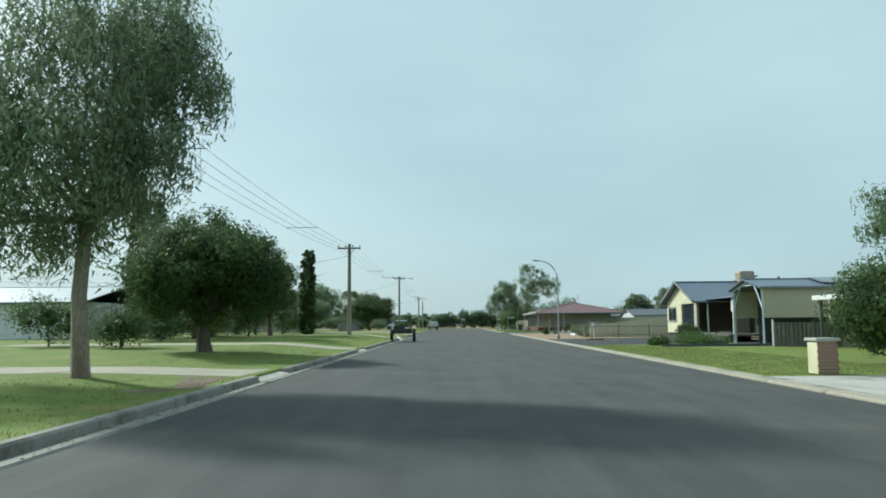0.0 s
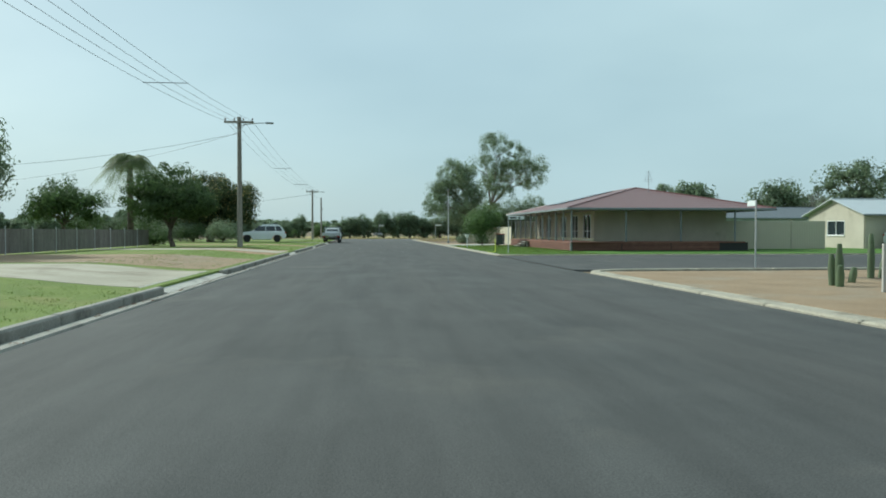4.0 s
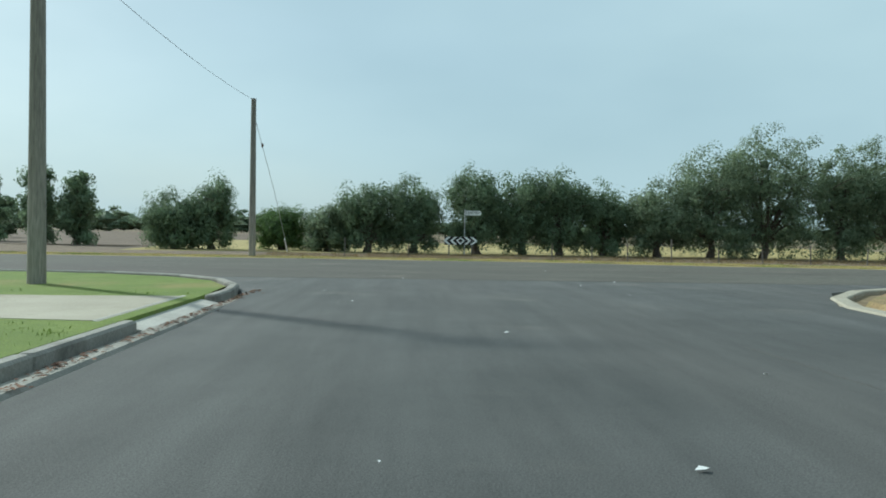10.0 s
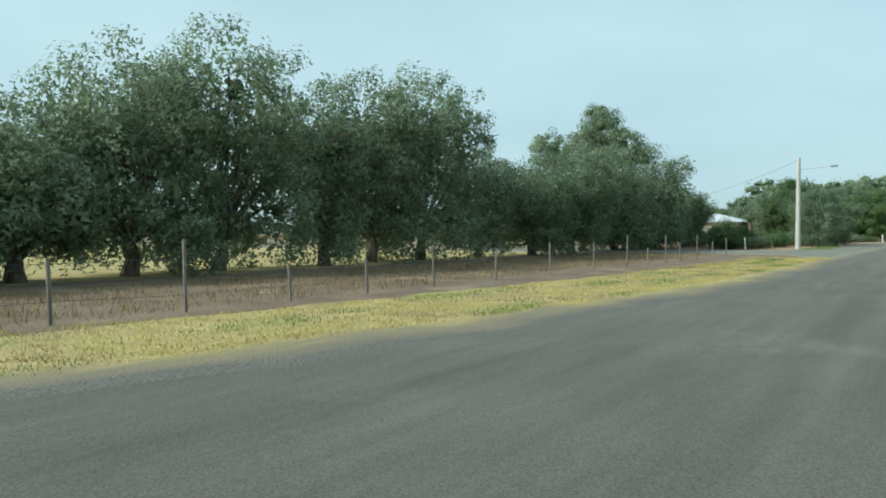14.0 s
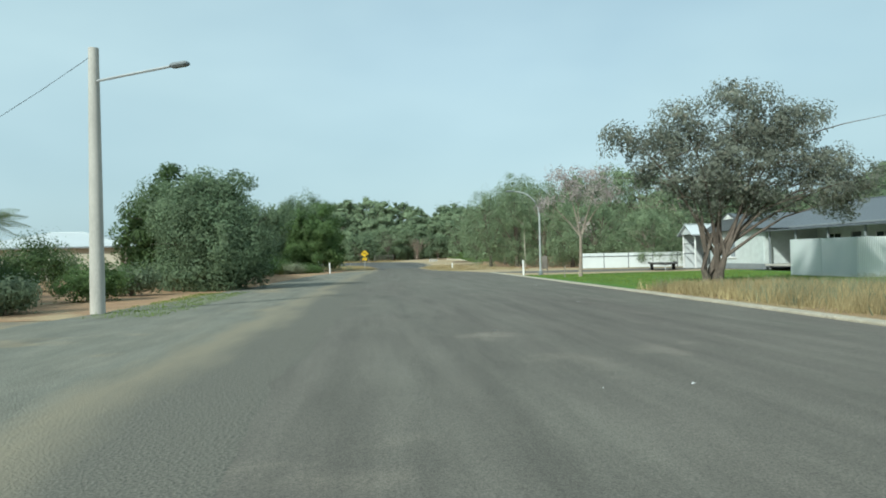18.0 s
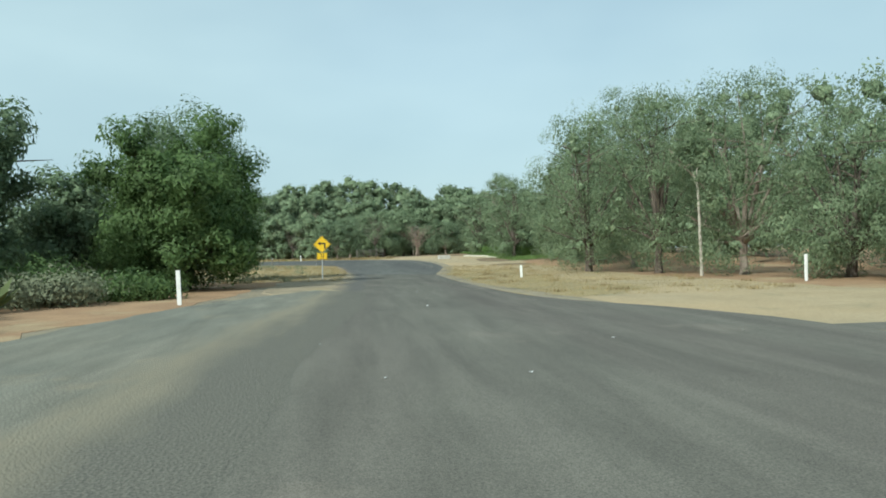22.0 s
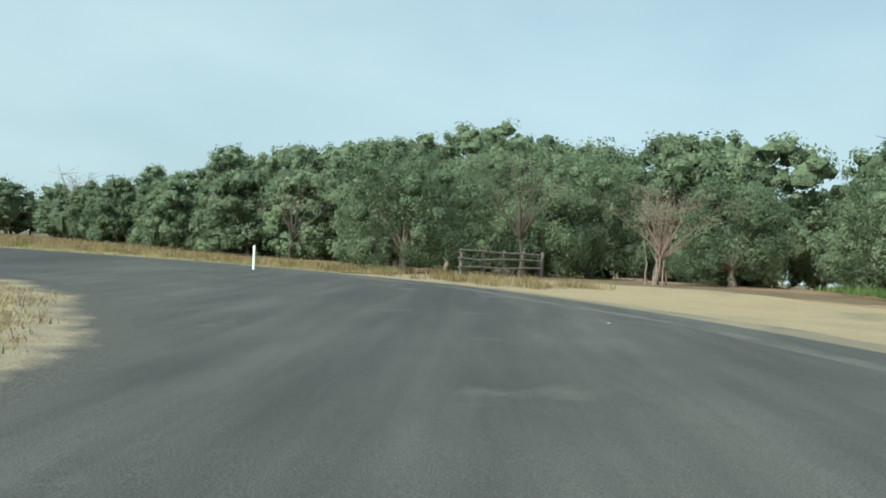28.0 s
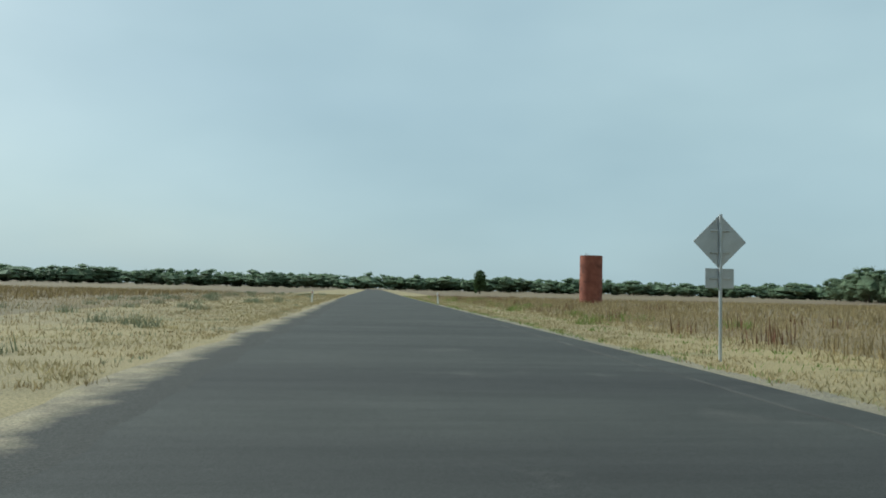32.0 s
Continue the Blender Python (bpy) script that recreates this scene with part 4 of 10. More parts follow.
XL, XR = -4.15, 6.15          # kerb faces of the first street
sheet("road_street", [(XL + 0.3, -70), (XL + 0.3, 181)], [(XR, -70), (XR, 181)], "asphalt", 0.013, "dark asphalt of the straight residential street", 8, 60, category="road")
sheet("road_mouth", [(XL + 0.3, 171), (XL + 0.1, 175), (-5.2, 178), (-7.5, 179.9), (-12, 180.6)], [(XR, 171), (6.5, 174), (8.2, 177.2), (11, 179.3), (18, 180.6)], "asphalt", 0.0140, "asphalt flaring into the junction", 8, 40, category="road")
sheet("road_seam", [(3.82, 120), (3.39, 134), (3.17, 144.5), (2.75, 160), (2.5, 169)], [(3.9, 120), (3.47, 134), (3.25, 144.5), (2.83, 160), (2.57, 169)], "asphalt_mid", 0.0158, "thin pale seam along the sealed lane", 2, 120, 0.03, category="road")
sheet("road_side_street", [(XR, 101), (130, 101)], [(XR, 87), (130, 87)], "asphalt", 0.0165, "asphalt side street", 4, 30, category="road")
ROAD_N = [(-160, 193.2), (-60, 193.2), (-8, 193.1), (4, 192.5), (13, 190.7), (22, 189.7), (48, 189.3), (74, 188.6), (98, 187.6), (111, 186.7), (122, 186.4), (133, 186.3), (145, 186.9),
          (154, 187.3), (163, 188.0), (171, 189.8), (177, 193.0), (181, 197.0), (184.2, 202), (186.8, 212), (188.4, 224), (189.1, 235), (189.7, 247), (190.1, 258), (190.3, 268), (190.6, 281), (191.0, 298), (191.6, 322), (192.6, 358), (194.4, 412), (197.2, 500), (200.4, 600), (203, 700)]
ROAD_S = [(-160, 180), (-60, 180), (-8, 180), (8, 180), (18, 180), (28, 180), (48, 179.6), (74, 179.0), (98, 178.8), (107, 181.3), (117, 181.9), (129, 181.8), (141, 180.2),
          (152, 178.9), (165, 179.0), (177, 181.0), (186, 185.2), (191.5, 191), (194.8, 198), (196.4, 208), (197.0, 220), (197.4, 235), (198.1, 247), (198.4, 258), (198.6, 268), (198.9, 281), (199.3, 298), (199.9, 322), (200.9, 358), (202.7, 412), (205.5, 500), (208.7, 600), (211.5, 700)]


def paired(name, a, b, mat, off, label):
    """A road between two edge lines; its edges turn down into the ground."""
    form = Form()
    sa, sb = smooth_line(a, 8 * (len(a) - 1)), smooth_line(b, 8 * (len(b) - 1))
    ts = [0.0, 0.012] + [k / 8 for k in range(1, 8)] + [0.988, 1.0]
    m = len(ts)
    for p, q in zip(sa, sb):
        for k, t in enumerate(ts):
            x, y = p * (1 - t) + q * t
            e = k in (0, m - 1)
            w = 0.06 * noise.noise(Vector((x * 0.5, y * 0.5, k))) if e or k in (1, m - 2) else 0.0
            form.v.append((x, y + w, gz(x, y) + (off if not e else -0.06)))
    n = len(sa)
    form.f = [(i * m + k, i * m + k + 1, (i + 1) * m + k + 1, (i + 1) * m + k) for i in range(n - 1) for k in range(m - 1)]
    me = mesh_of(name, form, mat)
    if me.polygons[3].normal.z < 0:
        me.flip_normals()
    return solo(name, me, mat, label, "road", kind="structure")


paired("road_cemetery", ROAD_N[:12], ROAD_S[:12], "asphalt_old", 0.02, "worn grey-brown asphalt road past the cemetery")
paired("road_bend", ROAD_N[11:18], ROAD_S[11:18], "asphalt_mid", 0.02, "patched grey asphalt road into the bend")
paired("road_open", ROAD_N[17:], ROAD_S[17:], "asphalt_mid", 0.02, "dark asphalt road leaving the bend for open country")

# the left-hand side of the street: gutter, kerb, lawns, driveways
sheet("gutter", [(XL, -70), (XL, 174)], [(XL + 0.3, -70), (XL + 0.3, 174)], "kerb", 0.012, "stained concrete gutter", 1, 80, category="kerb")
DRIVES = [(16.4, 19.2), (33.4, 36.3), (61.2, 64.0), (79.2, 85.6), (103.5, 107.2), (120.6, 123.8), (138.0, 140.9), (169.8, 173.3)]


def kerb_run(line, mat="concrete", w=0.17, h=0.135, side=-1, label="raised concrete kerb with worn edge"):
    """A kerb of separate cast lengths along a line."""
    pts = along(line, 2.4)
    ob = thing("kerb", label, "kerb", kind="structure")
    for (x0, y0), (x1, y1) in zip(pts, pts[1:]):
        d = Vector((x1 - x0, y1 - y0, 0))
        ln = d.length
        nrm = Vector((-d.y, d.x, 0)).normalized() * side * w / 2
        f = Form().box((0, 0, 0), (ln - 0.012, w, h + 0.1), 0.028, rz=math.degrees(math.atan2(d.y, d.x)))
        o = part("kerb_length", f, mat, ob)
        mx, my = (x0 + x1) / 2 + nrm.x, (y0 + y1) / 2 + nrm.y
        o.location = (mx, my, gz(mx, my) + (h - 0.1) / 2)
    return ob


y0 = -40.0
for a, b in DRIVES:
    kerb_run([(XL, y0), (XL, a)], "kerb", side=1)
    y0 = b
kerb_run([(XL, 173.3), (XL, 174.5), (-4.35, 176.0), (-5.0, 177.6), (-6.2, 178.9), (-8.0, 179.7), (-11, 179.9), (-60, 179.9)], "kerb", side=1)
sheet("lawn_west", [(-45, -60), (-45, 174)], [(-11.9, -60), (-11.9, 174)], "lawn", 0.113, "mown green garden lawn with dry patches", 10, 90)
sheet("lawn_verge", [(-12, -60), (-12, 174)], [(XL - 0.16, -60), (XL - 0.16, 174)], "lawn", 0.115, "mown green lawn verge with dry patches", 26, 120)
sheet("lawn_corner", [(-70, 179.7), (-9, 179.5), (-6.6, 178.6), (-5.2, 177.3), (-4.5, 175.6)], [(-70, 173.9), (-9, 173.9), (-7, 173.9), (-5.2, 173.9), (-4.4, 173.9)], "lawn", 0.112, "mown green lawn at the street corner", 6, 40)
for (a, b), mat, deep in zip(DRIVES, ("drive", "drive", "drive", "drive", "drive", "dirt", "gravel", "drive"), (16, 15, 14, 11, 9, 9, 12, 40)):
    sheet("driveway", [(XL - 0.46, a), (-5.2, a + 0.2), (-5.2 - deep, a + 0.2)], [(XL - 0.46, b), (-5.2, b - 0.2), (-5.2 - deep, b - 0.2)], mat, 0.121, "pale driveway across the verge", 3, 24, 0.04)
    ramp = Form().quad((XL + 0.06, a, 0.014), (XL + 0.06, b, 0.014), (XL - 0.5, b, 0.126), (XL - 0.5, a, 0.126))
    for yy in (a, b):
        ramp.quad((XL + 0.06, yy, 0.014), (XL - 0.5, yy, 0.126), (XL - 0.5, yy, -0.04), (XL + 0.06, yy, -0.04))
    solo("crossover", ramp, "concrete", "sloping concrete driveway crossover", "driveway", kind="structure")
sheet("driveway_gravel", [(-4.6, 86.4), (-14, 86.4)], [(-4.6, 95), (-14, 95)], "sand", 0.119, "dusty pinkish gravel parking strip", 4, 24, 0.25)
sheet("dirt_verge", [(-4.6, 109), (-11, 109)], [(-4.6, 100), (-9, 103)], "dirt", 0.118, "bare reddish dirt on the verge", 4, 24, 0.25)

# the right-hand side: layback kerb, lawns, gravel, side street mouth
for a, b in ((-40, 85.2), (102.5, 172.0)):
    kerb_run([(XR, a), (XR, b)], "kerb_sandy", w=0.45, h=0.055, side=-1, label="low pale layback concrete kerb")
kerb_run([(XR, 85.2), (6.5, 86.2), (7.6, 86.9), (10, 87.0), (60, 87.0)], mat="kerb_sandy", w=0.3, h=0.055, side=-1, label="low pale concrete kerb round the corner")
kerb_run([(60, 101), (10, 101), (7.6, 101.1), (6.5, 101.7), (XR, 102.5)], mat="kerb_sandy", w=0.3, h=0.055, side=-1, label="low pale concrete kerb round the corner")
kerb_run([(XR, 172.0), (6.35, 173.6), (7.2, 175.6), (8.8, 177.6), (11, 179.0), (15, 179.8), (28, 180), (40, 179.8), (60, 179.3), (85, 178.9), (96, 178.8)], mat="kerb_sandy", w=0.3, h=0.055, side=-1, label="low pale concrete kerb round the corner")
E0 = XR + 0.45
sheet("lawn_east", [(E0, -60), (E0, 39.6)], [(60, -60), (60, 39.6)], "lawn", 0.05, "mown lawn with dry patches", 8, 60)
sheet("driveway_brick_pillar", [(E0 - 0.02, 11.6), (40, 11.6)], [(E0 - 0.02, 16.4), (40, 16.4)], "concrete", 0.056, "wide pale concrete driveway", 3, 20, 0.03)
sheet("yard_black", [(E0, 39.6), (E0, 54.8)], [(19, 39.6), (19, 60.3)], "asphalt_black", 0.052, "black sealed front yard", 6, 20, 0.05)
sheet("front_lawn_strip", [(8.6, 36.6), (15, 36.6)], [(7.4, 39.3), (15, 42.5)], "lawn", 0.056, "patchy lawn beside the sealed yard", 4, 20, 0.2)
sheet("gravel_yard", [(E0, 54.5), (E0, 85.4)], [(34, 60.2), (34, 85.4)], "sand", 0.05, "raked orange gravel front yard", 6, 40)
sheet("garden_bed", [(11.0, 66), (11.5, 82)], [(24, 66), (22, 83)], "mulch", 0.056, "dark mulched cactus garden bed", 5, 30, 0.3)
sheet("lawn_verandah_house", [(E0, 102), (E0, 127.4)], [(44, 102), (44, 130)], "lawn_green", 0.05, "well-watered bright green lawn", 6, 40)
sheet("path_to_verandah", [(E0, 124.4), (12, 121.2)], [(E0, 125.4), (12, 122.2)], "concrete", 0.054, "narrow concrete path", 2, 20, 0.02)
sheet("sandy_verge", [(E0, 127.2), (E0, 146)], [(30, 130), (30, 146)], "sand", 0.047, "orange sandy verge", 5, 30, 0.1)
sheet("driveway_shed", [(E0 - 0.02, 126.8), (7.6, 127.3), (9.4, 128.1), (12.4, 131.2), (16, 132.6)], [(E0 - 0.02, 130.6), (7.6, 131.2), (9.0, 132.4), (12.4, 135.2), (16, 136.0)], "concrete", 0.058, "pale concrete driveway to a sheet-metal gate", 3, 20, 0.04)
sheet("paddock_corner", [(E0, 146), (E0, 171), (7.4, 174.8), (9.2, 177.0), (12, 178.8), (20, 179.7), (30, 179.7)], [(40, 146), (40, 158), (40, 164), (40, 168), (40, 172), (40, 174), (40, 177)], "dry", 0.05, "dry bleached grass corner block", 10, 60)
sheet("leaf_litter_gum", [(6.66, 141.0), (6.7, 160)], [(19, 143), (18, 162)], "mulch", 0.0565, "dark leaf litter under the gum", 5, 40, 0.12)

# both sides of the country road
N1 = [(-60, 193.2), (-8, 193.1), (4, 192.5), (13, 190.7), (22, 189.7), (43, 189.4)]
sheet("straw_verge", N1, [(-60, 195.4), (-8, 195.2), (4, 195.2), (13, 194.4), (24, 193.2), (43, 190.8)], "straw_road_edge", 0.0245, "straw-yellow cut grass verge", 6, 120, 0.3, lap=0.7, flush=0.0206)
sheet("litter_strip", [(-60, 195.0), (-8, 194.8), (4, 194.8), (13, 194.0), (24, 192.8), (46, 191.2)], [(-60, 212), (-8, 212), (4, 212), (13, 212), (24, 212), (48, 206)], "mulch", 0.006, "brown leaf litter under the tree row", 8, 100, 0.3)
sheet("ploughed_paddock", [(-300, 214), (-60, 213), (-17, 213.5)], [(-300, 420), (-60, 400), (-30, 380)], "ploughed", 0.008, "bare brown ploughed paddock behind the wire fence", 8, 60, 0.8)
sheet("grove_grass", [(-16.5, 203), (46, 203)], [(-22, 250), (46, 250)], "straw", 0.012, "sunlit yellow-green grass behind the tree row", 8, 40, 0.6)
sheet("gravel_shoulder", [(27, 189.85), (44, 189.5), (58, 189.1), (74, 188.7), (98, 187.7), (107, 187.0), (113, 186.7)], [(27, 189.6), (44, 191.3), (58, 194.2), (76, 192.6), (98, 191.6), (107, 190.4), (114, 187.6)], "gravel_road_edge", 0.0235, "pale grey-green gravel shoulder", 8, 260, 0.12, lap=1.2, flush=0.0206)
sheet("gravel_track", [(48, 192), (47, 212)], [(58, 193), (59, 212)], "gravel", 0.010, "grey gravel track leaving the road", 4, 24, 0.3)
sheet("dirt_strip_north", [(60, 193.4), (76, 192.2), (98, 191.2), (113, 189.9), (124, 188.6)], [(60, 214), (76, 214), (98, 214), (113, 214), (126, 212)], "dirt", 0.006, "reddish dirt under the roadside trees", 8, 60, 0.5)
sheet("long_grass_verge", [(29, 179.6), (47, 179.4), (73, 178.8)], [(29, 160), (47, 160), (73, 166)], "dry", 0.03, "unmown dry grass verge", 6, 50)
sheet("drive_grey_house", [(29, 179.7), (36, 179.6)], [(27, 150), (36, 150)], "gravel", 0.036, "dusty gravel drive", 3, 20, 0.2)
sheet("lawn_blue_house", [(66.5, 178.9), (86, 178.6)], [(66.5, 164.5), (88, 164.5)], "lawn_green", 0.04, "bright green front lawn", 6, 30, 0.12)
sheet("lawn_grey_house", [(25, 171), (38, 174)], [(25, 176.6), (38, 176.4)], "lawn_green", 0.04, "small green lawn", 4, 20, 0.2)
sheet("dirt_junction", [(85.5, 178.9), (97, 178.8), (106, 181.2)], [(88, 160), (98, 160), (108, 160)], "bank", 0.010, "sandy orange dirt at the side road", 8, 40, 0.2)
sheet("road_side_road", [(92.0, 176.6), (98.5, 179.3)], [(92.0, 150), (99.6, 150)], "asphalt_old", 0.0155, "grey sealed side road", 4, 30, 0.1, category="road")
sheet("dirt_verge_south", [(104, 180.8), (117, 181.7), (129, 181.6), (141, 180.0), (152, 178.7), (165, 178.8), (177, 180.8), (185.5, 184.8), (192, 190.5)],
      [(104, 172), (117, 173), (129, 173), (141, 172), (152, 171), (165, 171), (180, 172), (192, 177), (201, 186)], "bank", 0.004, "bare sandy dirt verge", 8, 100, 0.4, lap=1.5)
sheet("straw_verge_south", [(106, 181.0), (117, 181.8), (129, 181.7), (140, 180.2)], [(110, 177), (117, 177.5), (129, 177), (138, 176)], "dull", 0.010, "thin dry grass on the sandy verge", 5, 50, 0.8, lap=1.2)
sheet("understorey", [(96, 174), (140, 172.5), (180, 173), (203, 186), (212, 200)], [(96, 60), (160, 60), (260, 60), (330, 120), (360, 190)], "dirt", -0.012, "bare earth and litter under the trees", 10, 60, 0.5)
sheet("straw_verge_bend", [(121, 187.2), (133, 186.5), (145, 187.1), (154, 187.5), (163, 188.2), (171, 190), (177, 193.2), (181, 197.2), (184.2, 202.2), (187, 212.2), (188.6, 224), (189.3, 235), (189.9, 247), (190.3, 258), (191.4, 310), (203.2, 700)],
      [(121, 200), (133, 200), (145, 200), (154, 201), (160, 204), (166, 206), (170, 210), (172, 213), (174, 216), (176, 220), (178, 226), (179, 236), (180, 247), (181, 258), (182, 310), (190, 700)], "dull", 0.004, "straw-coloured grass inside the bend", 8, 140, 0.3, lap=0.3)
sheet("straw_verge_outer", [(192, 191.2), (194.9, 198), (196.4, 208), (197.0, 220), (197.4, 235), (198.1, 247), (198.4, 258), (199.6, 310), (211.5, 700)],
      [(199, 188), (201, 197), (202.4, 208), (202.6, 220), (202.5, 235), (203, 247), (203.4, 258), (205, 310), (219, 700)], "dull", 0.010, "straw-coloured grass on the outer verge", 6, 120, 0.3, lap=0.3)

sheet("shoulder_inner", [(107, 187.2), (113, 186.75), (121, 186.6), (128, 186.4), (133, 186.5), (145, 187.1), (154, 187.5), (163, 188.2), (171, 190), (177, 193.2), (181, 197.2), (184.2, 202.2), (187, 212.2), (188.6, 224), (189.3, 235), (189.9, 247), (191.4, 310)],
      [(107, 187.3), (113, 189.2), (121, 189.6), (128, 188.3), (133, 187.3), (145, 187.5), (154, 188.0), (163, 188.7), (170.7, 190.6), (176.4, 193.9), (180.4, 197.8), (183.6, 202.6), (186.4, 212.5), (188.0, 224), (188.8, 235), (189.5, 247), (191.0, 310)], "shoulder_road_edge", 0.0225, "bare sandy gravel shoulder inside the bend", 6, 240, 0.16, lap=0.9, flush=0.0206)
sheet("shoulder_outer", [(104, 180.9), (117, 181.8), (129, 181.7), (141, 180.1), (152, 178.8), (165, 178.9), (177, 180.9), (186, 185.1), (191.5, 190.9), (194.8, 198), (196.4, 208), (197.0, 220), (197.4, 235), (198.1, 247), (199.6, 310)],
      [(104, 180.3), (117, 181.3), (129, 181.1), (141, 179.4), (152, 178.0), (165, 178.0), (177.4, 180.1), (186.7, 184.5), (192.2, 190.6), (195.3, 197.9), (196.8, 208), (197.4, 220), (197.8, 235), (198.5, 247), (200, 310)], "shoulder", 0.0145, "crumbling gravel edge of the road", 4, 200, 0.18, lap=0.3)


def beside(line, a, b):
    """Two lines a and b metres to the left of a line."""
    p = np.array(line, float)
    d = np.gradient(p, axis=0)
    n = np.c_[-d[:, 1], d[:, 0]] / np.hypot(d[:, 0], d[:, 1])[:, None]
    return [tuple(q) for q in p + n * a], [tuple(q) for q in p + n * b]


paired("verge_bed_south", *beside(ROAD_S[4:16], 1.5, -8.0), "bank", -0.003, "bare earth under the southern verge")
paired("verge_bed_north", *beside(ROAD_N[5:18], -1.5, 7.0), "shoulder", -0.004, "bare earth under the northern verge")
sheet("gravel_edge", [(-8, 193.1), (4, 192.5), (13, 190.7), (22, 189.7), (44, 189.4)], [(-8, 193.35), (4, 192.85), (13, 191.15), (22, 190.2), (44, 190.3)], "asphalt_old", 0.0165, "grey gravel edge between road and grass", 3, 120, 0.1, lap=1.0)
sheet("bare_patch", [(-4.75, 12.6), (-4.75, 16.2)], [(-5.3, 12.6), (-5.9, 16.3)], "mulch", 0.12, "brown patch on thin lawn under the pepper tree", 4, 40, 0.5)
streak = np.array([0.45, 0.45, 0.45, 0.45, 0.4, 0.3, 0.2, 0.14, 0.12, 0.12, 0.12, 0.12, 0.12, 0.12])[:, None]
edge_out = [tuple(p) for p in beside(ROAD_S[12:26], 0.75, 0.0)[0]]
edge_in = [tuple(p) for p in np.array(edge_out) + (np.array(beside(ROAD_S[12:26], 1.75, 0.0)[0]) - np.array(edge_out)) * streak]
edge_in[0] = edge_out[0]
sheet("worn_edge", edge_in, edge_out, "worn", 0.0235, "pale worn streak along the edge of the asphalt", 4, 300, 0.07)


# ---- trees ----
R = random.Random(5)
# street trees on the left
tree("weeping_pepper_tree", "weeping grey-green pepper tree with a straight pale trunk on the lawn", (-7.5, 15.4, 0.115),
     [tuple(0.86 * v for v in lobe) for lobe in [(-1.1, 0, 6.2, 3.1, 3.2, 3.0), (1.4, 0.3, 6.6, 1.6, 1.9, 2.2), (2.1, 0.2, 7.6, 1.2, 1.4, 1.6), (-3.1, -0.6, 5.4, 2.0, 2.2, 2.6), (-0.2, -1.2, 4.6, 2.1, 2.0, 1.6), (-0.0, 0.8, 8.6, 2.4, 2.4, 1.8), (1.8, -0.4, 5.0, 0.8, 1.0, 1.3), (-1.6, -0.6, 3.3, 1.5, 1.5, 1.1), (0.5, 0.5, 3.7, 1.0, 1.0, 1.0)]],
     "leaf_olive", 11, trunk=0.18, clumps=420, per=110, size=0.19, clump=0.53, droop=1.0, aspect=4.5, bark="bark_pale", fork=0.62, core=3)
tree("dense_round_tree", "large dense dark green tree with a low crown on the lawn", (-8.85, 27.2, 0.115), dome(7.0, 5.4, 0.13, 11, 3), "leaf_dark", 12, trunk=0.27, clumps=420, per=80, size=0.18, clump=0.55, fork=0.3, hull=0.3)
tree("dense_round_tree", "tall dark tree with a yellow-green top behind the lawn", (-15.6, 46.5, 0.115), dome(8.2, 8.8, 0.12, 10, 4), "leaf_dark", 13, trunk=0.3, clumps=320, per=80, size=0.26, clump=0.75, fork=0.3)
tree("dense_round_tree", "dark spreading tree at the garden edge", (-17.5, 55.0, 0.115), dome(9.0, 9.0, 0.08, 10, 5), "leaf_dark", 14, trunk=0.3, clumps=320, per=80, size=0.27, clump=0.8, fork=0.3)
tree("dense_round_tree", "dark round-headed tree beside the lawn", (-13.8, 57.6, 0.115), dome(4.8, 7.4, 0.12, 9, 6), "leaf_dark", 16, trunk=0.2, clumps=190, per=75, size=0.22, clump=0.55, fork=0.3)
tree("small_green_tree", "small light green tree on the lawn", (-14.6, 54.5, 0.115), dome(2.5, 3.0, 0.3, 6, 6), "leaf_green", 15, trunk=0.07, clumps=75, per=50, size=0.17, clump=0.4, fork=0.4)
tree("column_cypress", "tall narrow clipped cypress column", (-12.3, 64.3, 0.115), [(0, 0, 0.8 + 0.62 * k, 0.68 - 0.03 * max(0, k - 6), 0.68 - 0.03 * max(0, k - 6), 0.85) for k in range(10)], "leaf_cyp", 17, trunk=0.12, clumps=520, per=60, size=0.15, clump=0.16, droop=-0.7, fork=0.2, core=160)
for i, (x, y, h, r) in enumerate(((-21.4, 51.5, 10.2, 0.80), (-19.4, 49.6, 9.7, 0.66))):
    tree("column_cypress", "dark narrow conifer behind the street trees", (x, y, 0.115), [(0, 0, 0.9 + (h - 1.8) * k / 11, r - 0.05 * max(0, k - 7), r - 0.05 * max(0, k - 7), 0.95) for k in range(12)], "leaf_cyp", 18 + 300 * i, trunk=0.14, clumps=420, per=46, size=0.15, clump=0.2, droop=-0.7, fork=0.2, core=40, group="tall conifers behind the trees")
for i, (x, y, w, h) in enumerate(((-15.0, 67, 3.4, 4.6), (-13.2, 72, 3.0, 3.8), (-16.5, 74, 3.6, 4.2), (-14.5, 79, 3.2, 3.9), (-18.5, 84, 4.2, 4.6), (-16, 62, 3.2, 3.6))):
    tree("citrus_tree", "rounded grey-green fruit tree with a thin trunk on the lawn", (x, y, 0.115), dome(w * 1.15, h, 0.22, 8, 20 + i), "leaf_olive", 30 + i, trunk=0.08, clumps=120, per=60, size=0.19, clump=0.5, fork=0.4, group="fruit trees on the lawn")
tree("broad_tree", "broad green tree behind a low fence", (-17.2, 94.0, 0.115), dome(8.0, 6.6, 0.24, 10, 40), "leaf_olive", 41, trunk=0.16, clumps=230, per=75, size=0.22, clump=0.6, fork=0.4)
